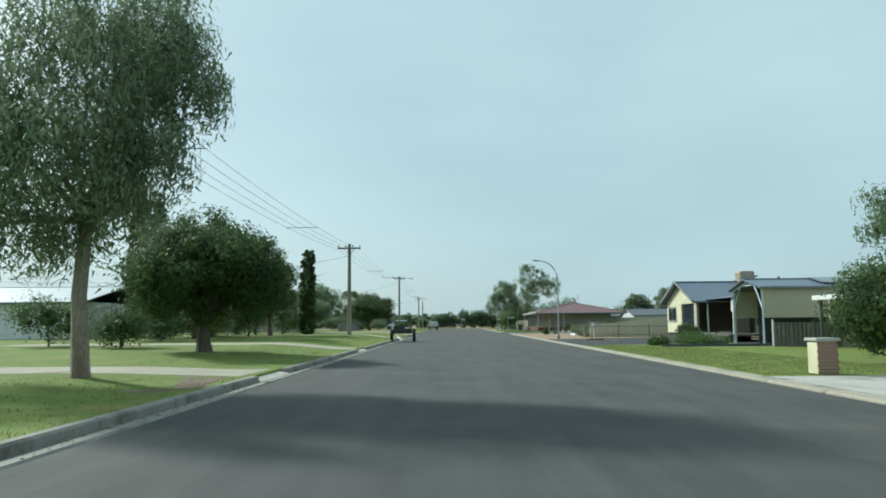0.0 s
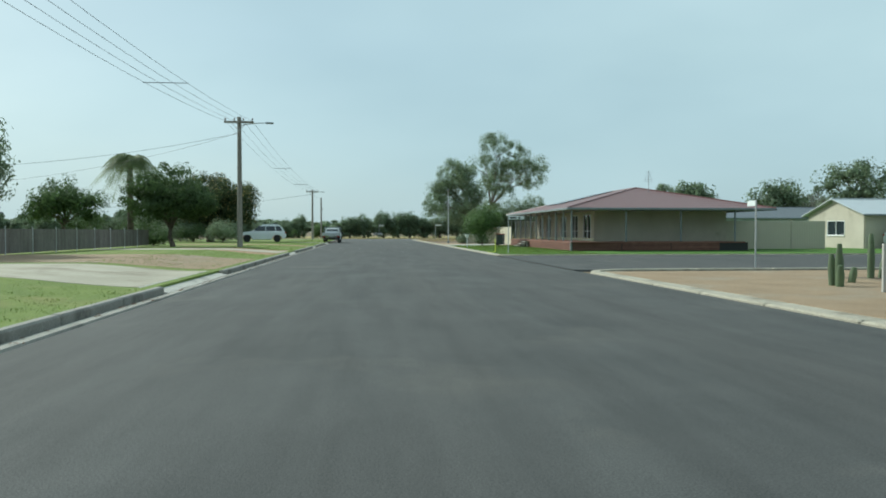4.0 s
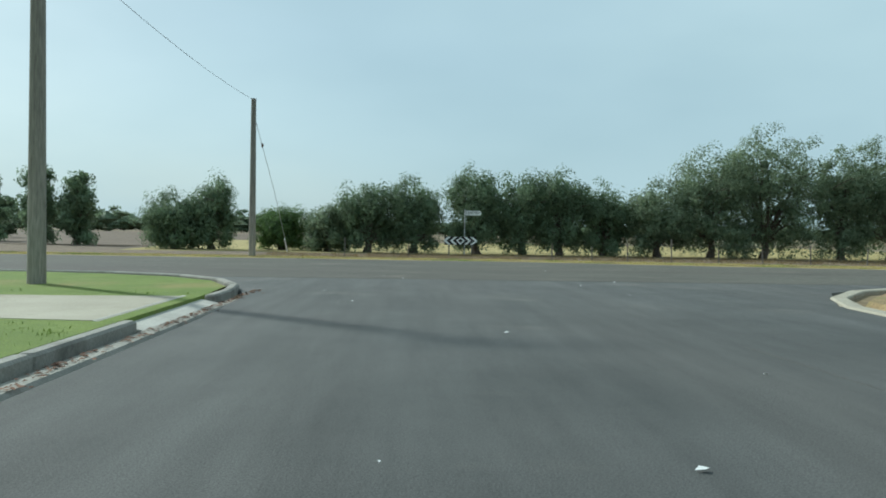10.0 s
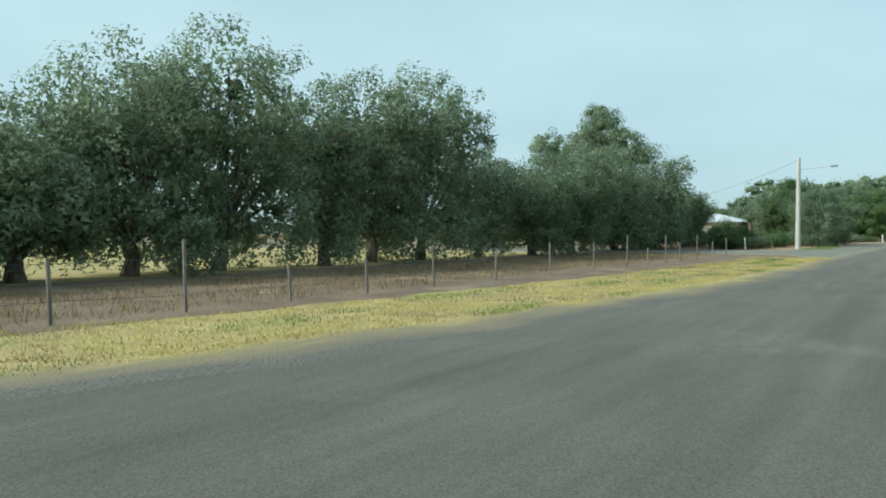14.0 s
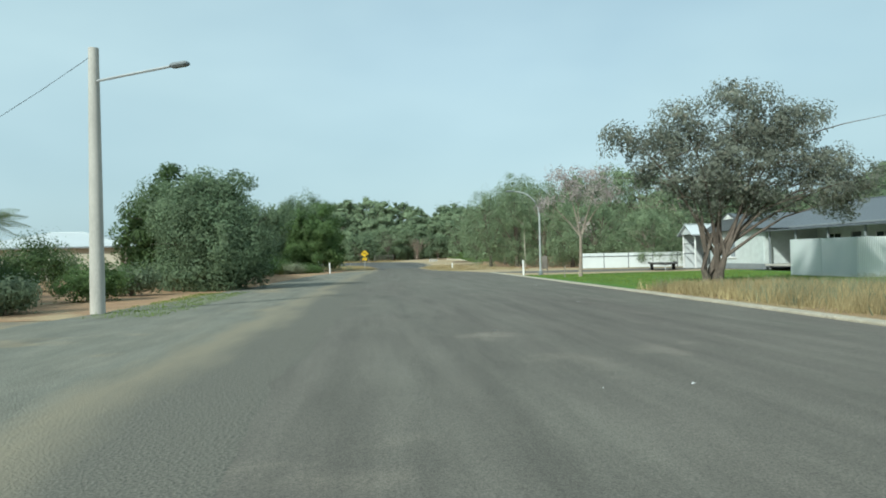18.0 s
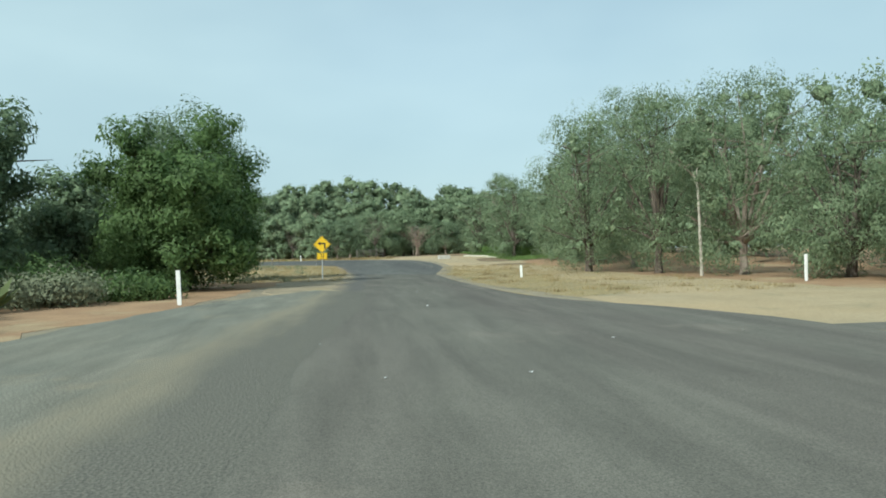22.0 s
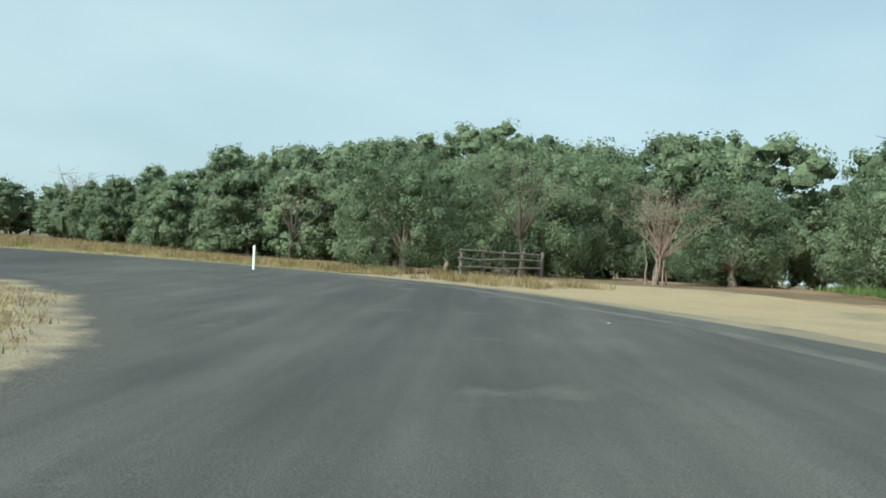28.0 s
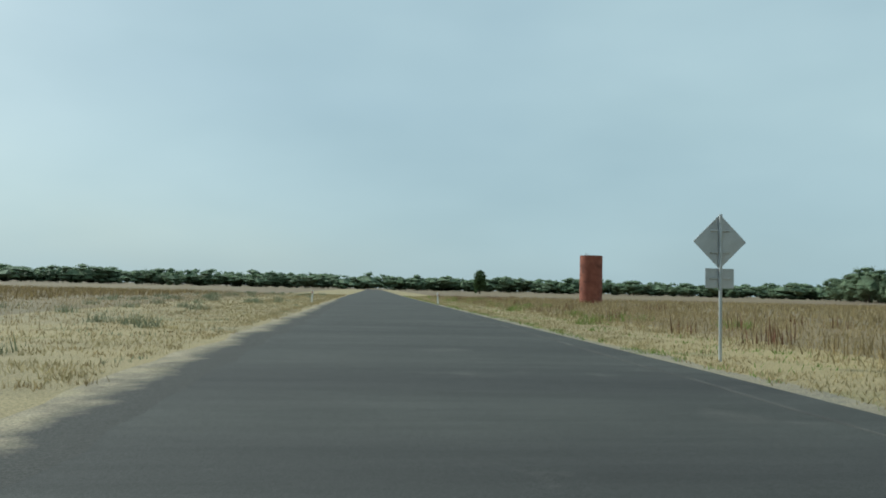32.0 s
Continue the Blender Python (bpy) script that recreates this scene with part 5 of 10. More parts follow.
tree("dense_round_tree", "dense round dark tree with clipped base", (-12.4, 113.5, 0.115), dome(6.8, 5.8, 0.2, 10, 42), "leaf_dark", 43, trunk=0.16, clumps=210, per=75, size=0.2, clump=0.55, fork=0.35)
tree("flame_tree", "wide flat-topped tree with dark leaves and yellowing top", (-15.7, 142.0, 0.115), dome(11.4, 7.3, 0.14, 14, 44, 0.75), "leaf_flame", 45, trunk=0.4, clumps=460, per=90, size=0.26, clump=0.8, fork=0.3)
tree("garden_tree", "dark rounded garden tree", (-26, 132, 0.115), dome(8, 6.5, 0.1, 8, 46), "leaf_dark", 47, trunk=0.2, clumps=140, per=60, size=0.26, clump=0.7)
tree("garden_tree", "grey-green garden tree with an airy crown", (-23.5, 88, 0.115), dome(6, 5.6, 0.2, 8, 48), "leaf_olive", 49, trunk=0.2, clumps=130, per=60, size=0.24, clump=0.6)


def bush(label, x, y, w, h, leaf, seed, z=0.1, clumps=55, per=42, size=0.155, d=None, category="bush"):
    tree("garden_shrub", label, (x, y, z), dome(w, h, 0.02, 6, seed), leaf, seed, trunk=0.05, clumps=clumps, per=per, size=size, clump=0.16 * w + 0.1, fork=0.2, category=category, core=12)


bush("clipped dark round shrub beside the lawn", -15.5, 40.5, 4.0, 2.3, "leaf_dark", 60)
bush("clipped olive-green round shrub beside the lawn", -13.4, 41.6, 3.2, 2.5, "leaf_yellow", 61)
bush("low dark shrub under the street trees", -13.5, 31.0, 2.8, 1.8, "leaf_dark", 62)
bush("loose dark shrub near the white house", -17.5, 33.0, 3.6, 2.2, "leaf_dark", 63)
for i, (x, y, w, h) in enumerate(((-20, 136, 3.2, 2.0), (-16.2, 136.5, 2.6, 1.8), (-22, 139, 3.6, 2.2), (-27, 140, 4.0, 2.4), (-14.8, 118, 2.2, 1.0))):
    bush("dense dark green garden shrub", x, y, w, h, "leaf_dark", 64 + i)
bush("bright green clipped shrub tree by the verandah", 8.9, 123.9, 4.1, 3.5, "leaf_green", 72, clumps=120, per=60)
bush("low grey tussock shrub on sand", 8.8, 136.2, 1.15, 0.7, "leaf_olive", 73)
bush("low grey tussock shrub on sand", 10.3, 133.0, 1.25, 0.8, "leaf_olive", 74)

for x, y, w, h in ((-17.8, 138.5, 4.0, 2.1), (-22.0, 141.5, 4.2, 2.5), (-13.1, 134.2, 3.4, 2.0)):
    bush("rounded grey-green garden shrub on the lawn", x, y, w, h, "leaf_olive", 90 + int(w * 10), clumps=110)

# right-hand garden trees at the start
tree("garden_shrub_tree", "big leafy garden shrub beside a brick letterbox pillar", (11.8, 20.0, 0.05), dome(5.4, 3.6, 0.02, 9, 80), "leaf_dark", 81, trunk=0.08, clumps=220, per=60, size=0.17, clump=0.5, fork=0.2)
tree("garden_shrub_tree", "feathery tall tree over the garden", (14.2, 23.5, 0.05), tall(4.0, 5.6, 0.4, 7, 82), "leaf_pepper", 83, trunk=0.1, clumps=80, per=55, size=0.2, clump=0.5, droop=0.4, aspect=3.5)

# the roadside gums by the corner block
tree("river_gum", "tall spreading gum with a forked pale trunk and clumped leaves", (13.2, 152.5, 0.05),
     [(-4.7, 1.0, 5.6, 1.8, 1.8, 1.6), (-3.3, 0.5, 7.7, 2.0, 2.0, 1.8), (-5.7, 0, 4.0, 1.4, 1.4, 1.2), (-2.0, 0.6, 8.3, 1.4, 1.4, 1.2), (-0.9, -0.6, 5.6, 1.3, 1.3, 1.1), (-2.1, -1.2, 4.5, 1.6, 1.6, 1.3), (-2.2, 0.2, 6.3, 1.7, 1.7, 1.5), (-3.3, 0.3, 3.4, 1.6, 1.5, 1.3), (-4.6, 0.4, 6.6, 1.2, 1.2, 1.0)],
     "leaf_gum", 90, trunk=0.26, clumps=330, per=80, size=0.21, clump=0.6, droop=0.35, aspect=2.8, bark="bark_red", fork=0.40, core=8, hull=0.1)
tree("river_gum", "open airy gum leaning away from its neighbour", (14.0, 155.0, 0.05),
     [(1.3, 0.5, 8.1, 1.9, 1.9, 1.5), (3.4, -0.5, 10.2, 2.1, 2.1, 1.7), (1.2, 0.2, 11.7, 1.9, 1.9, 1.3), (5.6, 0.6, 7.4, 1.8, 1.8, 1.1), (6.2, -0.2, 9.0, 1.5, 1.5, 1.1), (2.1, -1.0, 5.8, 1.4, 1.4, 0.9), (0.9, 0.3, 4.6, 1.2, 1.2, 0.8), (4.9, 0.2, 8.8, 1.4, 1.4, 1.0), (-0.3, 0.2, 9.6, 1.3, 1.3, 1.0), (0.5, 0.1, 6.8, 1.4, 1.4, 1.1), (2.6, 0.3, 8.4, 1.7, 1.7, 1.3)],
     "leaf_gum", 91, trunk=0.2, clumps=330, per=70, size=0.2, clump=0.55, droop=0.35, aspect=2.8, bark="bark_pale", core=8, fork=0.5, fill=0.4, hull=0.12)

# far trees behind the houses on the right
for i, (x, y, w, h) in enumerate(((58, 150, 11, 10), (72, 158, 9, 9.5), (88, 150, 12, 6.8), (100, 158, 10, 6.4), (46, 146, 8, 7), (64, 104, 8, 6.2), (120, 150, 12, 9), (34, 142, 6, 6.5))):
    tree("distant_gum", "dark gum behind the houses", (x, y), cloud(w, h, 0.12, 14, 100 + i), "leaf_gum_dark", 110 + i, trunk=0.25, clumps=130, per=50, size=0.42, clump=1.0, droop=0.3, group="gums behind the houses")

# the tree row facing the T-junction
ROW = [(-14.6, 205.5, 4.0, 3.4, "leaf_pepper"), (-12.6, 205.8, 2.4, 4.4, "leaf_pepper"), (-8.6, 206.5, 3.4, 2.3, "leaf_green"), (-5.6, 204.5, 2.6, 2.4, "leaf_olive"), (-3.3, 203.6, 3.0, 3.9, "leaf_pepper"), (-0.7, 203.6, 3.4, 4.4, "leaf_pepper"), (2.9, 203.6, 3.8, 5.1, "leaf_pepper"), (5.6, 204.0, 3.0, 4.7, "leaf_pepper"), (7.7, 203.6, 3.4, 5.1, "leaf_pepper"),
       (10.3, 203.8, 3.2, 4.4, "leaf_pepper"), (13.2, 203.0, 4.2, 4.4, "leaf_olive"), (16.4, 203.2, 5.4, 6.6, "leaf_olive"), (19.6, 203.4, 6.4, 7.4, "leaf_olive"), (24.0, 203.0, 3.8, 6.6, "leaf_olive"), (27.2, 203.4, 5.6, 7.4, "leaf_olive"), (30.6, 203.4, 6.0, 7.9, "leaf_olive"), (35.2, 203.2, 4.8, 5.2, "leaf_olive"), (39.4, 202.4, 5.4, 5.4, "leaf_gum_dark"), (43.6, 202.0, 5.4, 5.4, "leaf_gum_dark"), (47.8, 203.0, 5.2, 6.4, "leaf_gum_dark"), (52.4, 202.6, 6.4, 7.0, "leaf_olive"), (57.0, 201.6, 6.0, 7.2, "leaf_olive"), (61.8, 203.6, 4.0, 4.4, "leaf_gum_dark"), (65.6, 201.6, 4.6, 4.4, "leaf_olive"), (69.4, 202.6, 4.8, 4.6, "leaf_olive")]
for i, (x, y, w, h, lf) in enumerate(ROW):
    tree("olive_tree", "bushy drooping grey-green tree in the row behind a wire fence", (x, y + 1.0), dome(w * 1.12 + 0.4, h * 1.12 + 0.15, 0.03, 12, 130 + i, 0.9, (6, 3, 5)[i % 3]), lf, 150 + i, trunk=0.24, clumps=int(66 * w), per=46, size=0.18, clump=0.46, droop=0.55 if lf == "leaf_pepper" else 0.25, aspect=2.6, fork=0.28, group="tree row facing the junction", core=150, hull=0.16)
tree("tall_gum", "tall gum with rounded leaf tufts above the row", (56.7, 206.2), [(0, 0, 9.0, 1.7, 1.7, 1.3), (0.3, 1.2, 7.7, 1.5, 1.5, 1.1), (0, -1.5, 7.5, 1.6, 1.6, 1.0), (-0.3, 3.8, 7.4, 1.5, 1.5, 1.3), (0, 0.2, 6.0, 2.3, 2.3, 1.3), (-0.2, 3.4, 6.2, 1.2, 1.2, 0.9), (0.2, -2.6, 6.6, 1.0, 1.0, 0.8)], "leaf_gum", 171, trunk=0.22, clumps=300, per=75, size=0.2, clump=0.5, droop=0.3, bark="bark_pale", fork=0.4)
for i, (x, y, w, h) in enumerate(((-23, 213, 3.2, 5.4), (-26, 214, 3.0, 5.6), (-34, 222, 4.0, 5.6), (-37, 222, 4.0, 5.8), (-41, 224, 4.4, 5.4), (-52, 232, 6, 6), (-60, 230, 6, 6), (-70, 235, 8, 6.4))):
    tree("paddock_tree", "ragged dark tree at the paddock edge", (x, y), cloud(w, h, 0.06, 9, 180 + i), "leaf_pepper", 190 + i, trunk=0.2, clumps=110, per=55, size=0.28, clump=0.55, droop=0.5, group="ragged trees at the paddock edge")

# country road, left side
tree("lilly_pilly", "dense round dark green tree down to the ground", (76.0, 193.9), dome(6.0, 5.2, 0.0, 12, 200, 0.8, 9) + [(0.3, -0.5, 4.4, 1.2, 1.2, 0.75), (-0.7, 0.9, 4.1, 1.0, 1.0, 0.8), (0.2, 2.3, 3.6, 0.9, 0.9, 1.0), (0.1, -2.6, 3.0, 0.8, 0.8, 0.8)], "leaf_pepper", 201, trunk=0.2, clumps=430, per=105, size=0.15, clump=0.6, fork=0.2)
tree("lilly_pilly", "dense dark tree behind the roadside shrubs", (82.0, 196.8), dome(6.6, 6.8, 0.0, 12, 202, 0.8, 7), "leaf_dark", 203, trunk=0.2, clumps=300, per=80, size=0.23, clump=0.6, fork=0.2)
for i, (x, y, w, h) in enumerate(((61, 198.5, 3.0, 1.5), (57, 203, 4.0, 1.5), (64.5, 199.5, 2.6, 1.6), (66, 198, 2.2, 1.2), (53, 204, 4, 2.4))):
    bush("untidy dark green garden shrub beside the gravel", x, y, w, h, "leaf_dark", 210 + i, z=0.0, clumps=90)
for i, (x, y, w, h) in enumerate(((88.5, 196.2, 6.0, 6.4), (93, 199.0, 7.4, 7.8), (98.5, 200.5, 7, 6.6), (103.0, 202.0, 8.0, 7.6), (108.6, 200.8, 8.4, 8.9), (112, 203.8, 6.6, 6.4), (115.2, 199.8, 6.6, 8.1), (121.2, 198.2, 5.6, 5.7))):
    tree("roadside_tree", "dense grey-green roadside tree", (x, y), dome(w, h, 0.04, 12, 220 + i, 0.8, 4), "leaf_pepper", 225 + i, trunk=0.25, clumps=210, per=70, size=0.27, clump=0.7, fork=0.3)
tree("pepper_tree", "full green tree with a short trunk beside the gravel shoulder", (116.8, 192.5), dome(6.9, 6.2, 0.02, 13, 230, 0.8, 4) + [(1.2, -0.9, 6.0, 1.1, 1.1, 0.8), (-1.8, 1.2, 5.0, 1.2, 1.2, 0.8), (2.4, -1.6, 4.4, 1.2, 1.2, 0.9), (-2.4, -1.0, 3.8, 1.1, 1.1, 0.8), (0.6, 2.6, 4.2, 1.1, 1.1, 0.9)], "leaf_green", 231, trunk=0.22, clumps=420, per=90, size=0.2, clump=0.55, droop=0.3, fork=0.25)
tree("pepper_tree", "darker drooping tree behind the gravel shoulder", (124.7, 193.9), dome(7.4, 9.0, 0.08, 13, 232), "leaf_pepper", 233, trunk=0.26, clumps=420, per=90, size=0.24, clump=0.6, droop=0.9, aspect=3.5, fork=0.3)
tree("pepper_tree", "leafy tree standing back from the road", (130.5, 198.2), dome(6.0, 6.0, 0.1, 9, 236), "leaf_olive", 237, trunk=0.2, clumps=190, per=70, size=0.22, clump=0.55, droop=0.4, fork=0.3)
for i, (x, y, w, h) in enumerate(((101, 196.5, 3.6, 1.7), (104.5, 196.2, 3.0, 1.4), (110.0, 195.0, 3.4, 1.2), (113.2, 193.8, 2.6, 0.9), (97.5, 197.5, 3.0, 2.0))):
    bush("leafy green roadside shrub", x, y, w, h, "leaf_green", 240 + i, z=0.0)

# country road, right side
tree("wispy_gum", "multi-stemmed airy grey tree on the verge", (67.8, 175.6),
     [(0, -1.1, 6.35, 1.3, 1.3, 0.7), (0.2, -3.2, 5.6, 1.2, 1.2, 0.75), (-0.2, -2.0, 5.2, 1.4, 1.5, 0.75), (0, 2.7, 4.9, 1.1, 1.1, 0.7), (0.3, 1.3, 4.7, 1.1, 1.2, 0.65), (-0.3, -0.5, 4.1, 1.4, 1.5, 0.7),
      (0.2, -4.3, 4.0, 1.1, 1.1, 0.75), (0, -4.7, 2.8, 0.9, 0.9, 0.6), (0.3, -1.9, 2.9, 1.2, 1.3, 0.6), (-0.2, 0.6, 3.5, 1.1, 1.2, 0.6), (0.1, 2.0, 3.9, 0.9, 0.9, 0.5), (0.2, -0.4, 5.2, 1.3, 1.4, 0.7), (0.1, -2.8, 4.4, 1.4, 1.5, 0.8), (-0.2, -3.6, 3.3, 1.2, 1.2, 0.7), (0.3, -1.2, 3.5, 1.4, 1.4, 0.7), (0, 1.0, 5.6, 1.0, 1.0, 0.6), (0.1, -5.4, 3.6, 0.9, 0.9, 0.7), (-0.1, 0.2, 2.9, 0.9, 1.0, 0.5)],
     "leaf_wispy", 250, trunk=0.13, clumps=760, per=60, size=0.125, clump=0.36, droop=0.3, aspect=2.6, bark="bark", stems=5, fork=0.28, fill=0.4, core=0)
tree("dead_tree", "dying tree with sparse pinkish-brown leaves and bare limbs", (81.4, 176.4), [(0, 0.8, 5.1, 1.1, 1.2, 0.8), (0.2, -0.9, 5.2, 1.1, 1.1, 0.8), (-0.1, -0.2, 4.3, 1.2, 1.5, 0.6), (0.1, -0.4, 2.6, 0.4, 0.4, 0.7), (0.1, 1.7, 3.9, 0.7, 0.7, 0.5), (0, -1.6, 4.2, 0.7, 0.7, 0.6)],
     "leaf_dead", 251, trunk=0.10, clumps=150, per=26, size=0.12, clump=0.36, droop=0.2, bark="bark_pale", fork=0.5, fill=0.5, core=0)
WOOD = [(104, 164, 7, 5.4), (109, 167.0, 6.5, 6.4), (114, 168, 6.5, 6.6), (119, 169.5, 7.4, 9.1), (123.5, 171.5, 6.5, 9.4), (128, 173.6, 8, 9.0), (133.5, 169, 8, 11.4), (139, 170, 7.5, 9.6), (146, 168, 7.5, 9.0), (153, 168, 6.5, 8.4), (160, 166, 7, 8.8), (168, 165, 7, 8.2), (175.6, 169.5, 5.4, 9.9), (165.5, 170.0, 5.6, 8.8), (173.0, 167.0, 5.0, 6.8), (181, 165, 7, 8.6), (188, 167, 7, 8.0), (185.3, 170.2, 6.6, 8.6), (112, 157, 10, 9), (122, 158, 10, 11), (134, 157, 11, 12.5), (146, 157, 11, 12), (158, 156, 11, 11), (170, 156, 11, 11), (182, 156, 11, 11), (100, 156, 9, 6.2), (92, 150, 9, 5.4), (84, 146, 9, 4.8), (75, 144, 9, 4.8), (64, 142, 9, 5.6)]
for i, (x, y, w, h) in enumerate(WOOD):
    lob = cloud(w * 1.1, h, 0.1, 20, 260 + i, 1.0, 0 if i in (3, 4, 5, 6, 7, 12) else 5)
    tree("wood_gum", "grey-green gum in the roadside wood", (x, y), lob, "leaf_gum", 290 + i, trunk=0.2, clumps=(320 if x < 160 else 230) if y > 162 else 90 if x > 140 else 200, per=(68 if x < 160 else 56) if y > 162 else 40, size=0.16 if y > 162 else 0.38 if x > 140 else 0.25, clump=0.5 if y > 162 else 0.75, droop=0.75 if i < 8 else 0.3, aspect=3.4 if i < 8 else 2.4, bark="bark_pale" if i % 3 == 0 else "bark", fork=0.3, group="gums of the roadside wood", core=40, puffy=y < 162 and x > 140, hull=0.16 if i < 8 else 0.3)
# the wood across the bend
BEND = [(199.6, 189.0, 8.4, 6.1), (205, 182.0, 7, 5.8), (207, 190, 7, 6.2), (201, 173, 7, 5.4), (195, 168, 7.5, 5.2)]
rr = random.Random(77)
for k in range(26):
    t = k / 25
    x = 206 + 104 * t + rr.uniform(-3, 3)
    y = 180 + 86 * t ** 1.1 + rr.uniform(-3, 3)
    BEND.append((x, y, rr.uniform(7.5, 10.0), rr.uniform(6.2, 8.0) + 3.8 * t))
    BEND.append((x + rr.uniform(5, 12), y - rr.uniform(6, 12), rr.uniform(8.5, 11.5), rr.uniform(7.6, 9.2) + 4.5 * t + 4.6 * math.sin(math.pi * t)))
for k in range(24):
    t = k / 23
    BEND.append((196 + 150 * t + rr.uniform(-5, 5), 148 + 88 * t + rr.uniform(-6, 6), rr.uniform(11, 15), rr.uniform(6.0, 7.6) + 12.2 * min(1.0, 2.2 * t)))
for i, (x, y, w, h) in enumerate(BEND):
    d = math.hypot(x - 175, y - 190)
    near = d < 45 and (i < 5 or i % 2 == 1)
    tree("wood_gum", "grey-green gum in the wood across the bend", (x, y), cloud(w, h, 0.12 if near else 0.05, 18, 330 + i, 1.0, 1 if near else 5 if i < 57 else 0), "leaf_gum" if i % 3 else "leaf_gum_dark", 400 + i, trunk=0.2, clumps=320 if near else 150, per=60 if near else 40, size=0.18 if near else 0.40, clump=0.55 if near else 0.85, droop=0.25, aspect=2.4 if near else 1.8, bark="bark_pale" if i % 3 == 0 else "bark", fork=0.3, group="gums of the wood across the bend", core=18 if i < 57 else 10, puffy=not near)
tree("bare_sapling_clump", "bare pinkish dead saplings at the wood's edge", (196.8, 177.9), [(-0.7, 0, 3.2, 0.9, 0.9, 1.0), (0.7, 0.2, 3.4, 0.9, 0.9, 1.0), (0, -0.2, 4.2, 0.9, 0.9, 0.8), (0.2, 0.4, 2.4, 1.0, 1.0, 0.8)], "leaf_dead", 520, trunk=0.05, clumps=16, per=9, size=0.12, clump=0.45, bark="bark_pale", stems=3, fork=0.25, core=0)


def far_wood(name, line, seed, hgt, depth, label, n, leaf="leaf_gum_dark", size=1.2, puffs=34, per=14, wide=1.0):
    """A far belt of trees along a line, as one mass of leaf clumps on trunks."""
    rng = np.random.default_rng(seed)
    pts = resample(line, n)
    out, mids, rads = [], [], []
    trunks = Form()
    for i, (x, y) in enumerate(pts):
        x, y = x + rng.normal() * depth, y + rng.normal() * depth
        h = hgt * rng.uniform(0.6, 1.25)
        w = h * rng.uniform(0.7, 1.2) * wide
        k = puffs
        d = rng.normal(size=(k, 3))
        d /= np.linalg.norm(d, axis=1, keepdims=True)
        c = np.array([x, y, h * 0.53]) + d * np.array([w * 0.5, w * 0.5, h * 0.47]) * rng.uniform(0.6, 1.0, (k, 1))
        out.append(leaves(c, np.array([w * 0.17, w * 0.17, h * 0.12]), size, int(per * 1.6), rng, 0.2, 1.6))
        mids += [np.array([[x, y, h * 0.5]]), c]
        rads += [np.array([[w * 0.34, w * 0.34, h * 0.34]]), np.array([[w, w, h * 0.7]]) * 0.6 / k ** 0.5 * rng.uniform(0.7, 1.3, (k, 1))]
        trunks.tube([(x, y, -0.2), (x + rng.normal() * 0.3, y, h * 0.5)], [0.03 * h, 0.015 * h], 5)
    ob = tagged(thing(name, label, "woodland"), kind="stuff")
    fo = part("foliage", quads_mesh("foliage", np.concatenate(out), leaf, 3), leaf, ob)
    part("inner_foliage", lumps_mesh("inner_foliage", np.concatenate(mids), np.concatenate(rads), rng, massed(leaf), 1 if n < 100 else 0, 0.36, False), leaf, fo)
    part("trunks", trunks, "bark", ob)
    return ob


far_wood("distant_wood", [(-420, 520), (-150, 620), (60, 700), (300, 760), (520, 640)], 900, 8.4, 9, "dark belt of trees along the plain's horizon", 520, size=1.2, puffs=16, per=10, wide=2.1, leaf="leaf_pepper")
far_wood("distant_wood", [(312, 268), (335, 330), (352, 420), (420, 560)], 901, 9.8, 7, "belt of gums on the far side of the paddock", 99, size=0.42, puffs=64, per=15, wide=1.2)
far_wood("distant_wood", [(-400, 330), (-200, 420), (-60, 470)], 902, 8, 8, "low dark trees beyond the ploughed paddock", 110, size=1.0, puffs=20, per=11, wide=1.6)
far_wood("distant_wood", [(300, 40), (345, 90), (370, 140), (380, 190), (372, 250)], 903, 21, 9, "tall wood rising behind the bend", 70, size=0.75, puffs=70, per=16)
far_wood("distant_wood", [(130, 60), (60, 70), (200, 100), (270, 60)], 904, 13, 12, "wood behind the houses", 50, size=0.8)
far_wood("distant_wood", [(-60, -90), (60, -120), (160, -60)], 905, 9, 14, "trees behind the town", 40)
far_wood("distant_wood", [(-160, 232), (-90, 240), (-44, 236)], 906, 5.5, 4, "low dark trees along the paddock fence", 26, size=0.5)
tree("column_cypress", "lone dark cypress spire far across the paddock", (378, 456), [(0, 0, 1.4 + 1.15 * k, 1.35 - 0.1 * max(0, k - 4), 1.35 - 0.1 * max(0, k - 4), 1.2) for k in range(9)], "leaf_cyp", 950, trunk=0.2, clumps=120, per=40, size=0.35, clump=0.4)
tree("lone_tree", "lone dark oval tree beside the distant road", (235.2, 487), dome(5.4, 8.4, 0.03, 8, 951, 1.2), "leaf_dark", 951, trunk=0.25, clumps=160, per=45, size=0.4, clump=0.6)
hr = random.Random(31)
for k in range(11):
    bush("loose dark shrub in the planting behind the lawn", -16.2 - hr.uniform(0, 3), 42 + 5.2 * k, hr.uniform(3.6, 4.6), hr.uniform(1.9, 2.9), ("leaf_pepper", "leaf_dark", "leaf_olive")[k % 3], 960 + k, z=0.115, clumps=80, size=0.17)


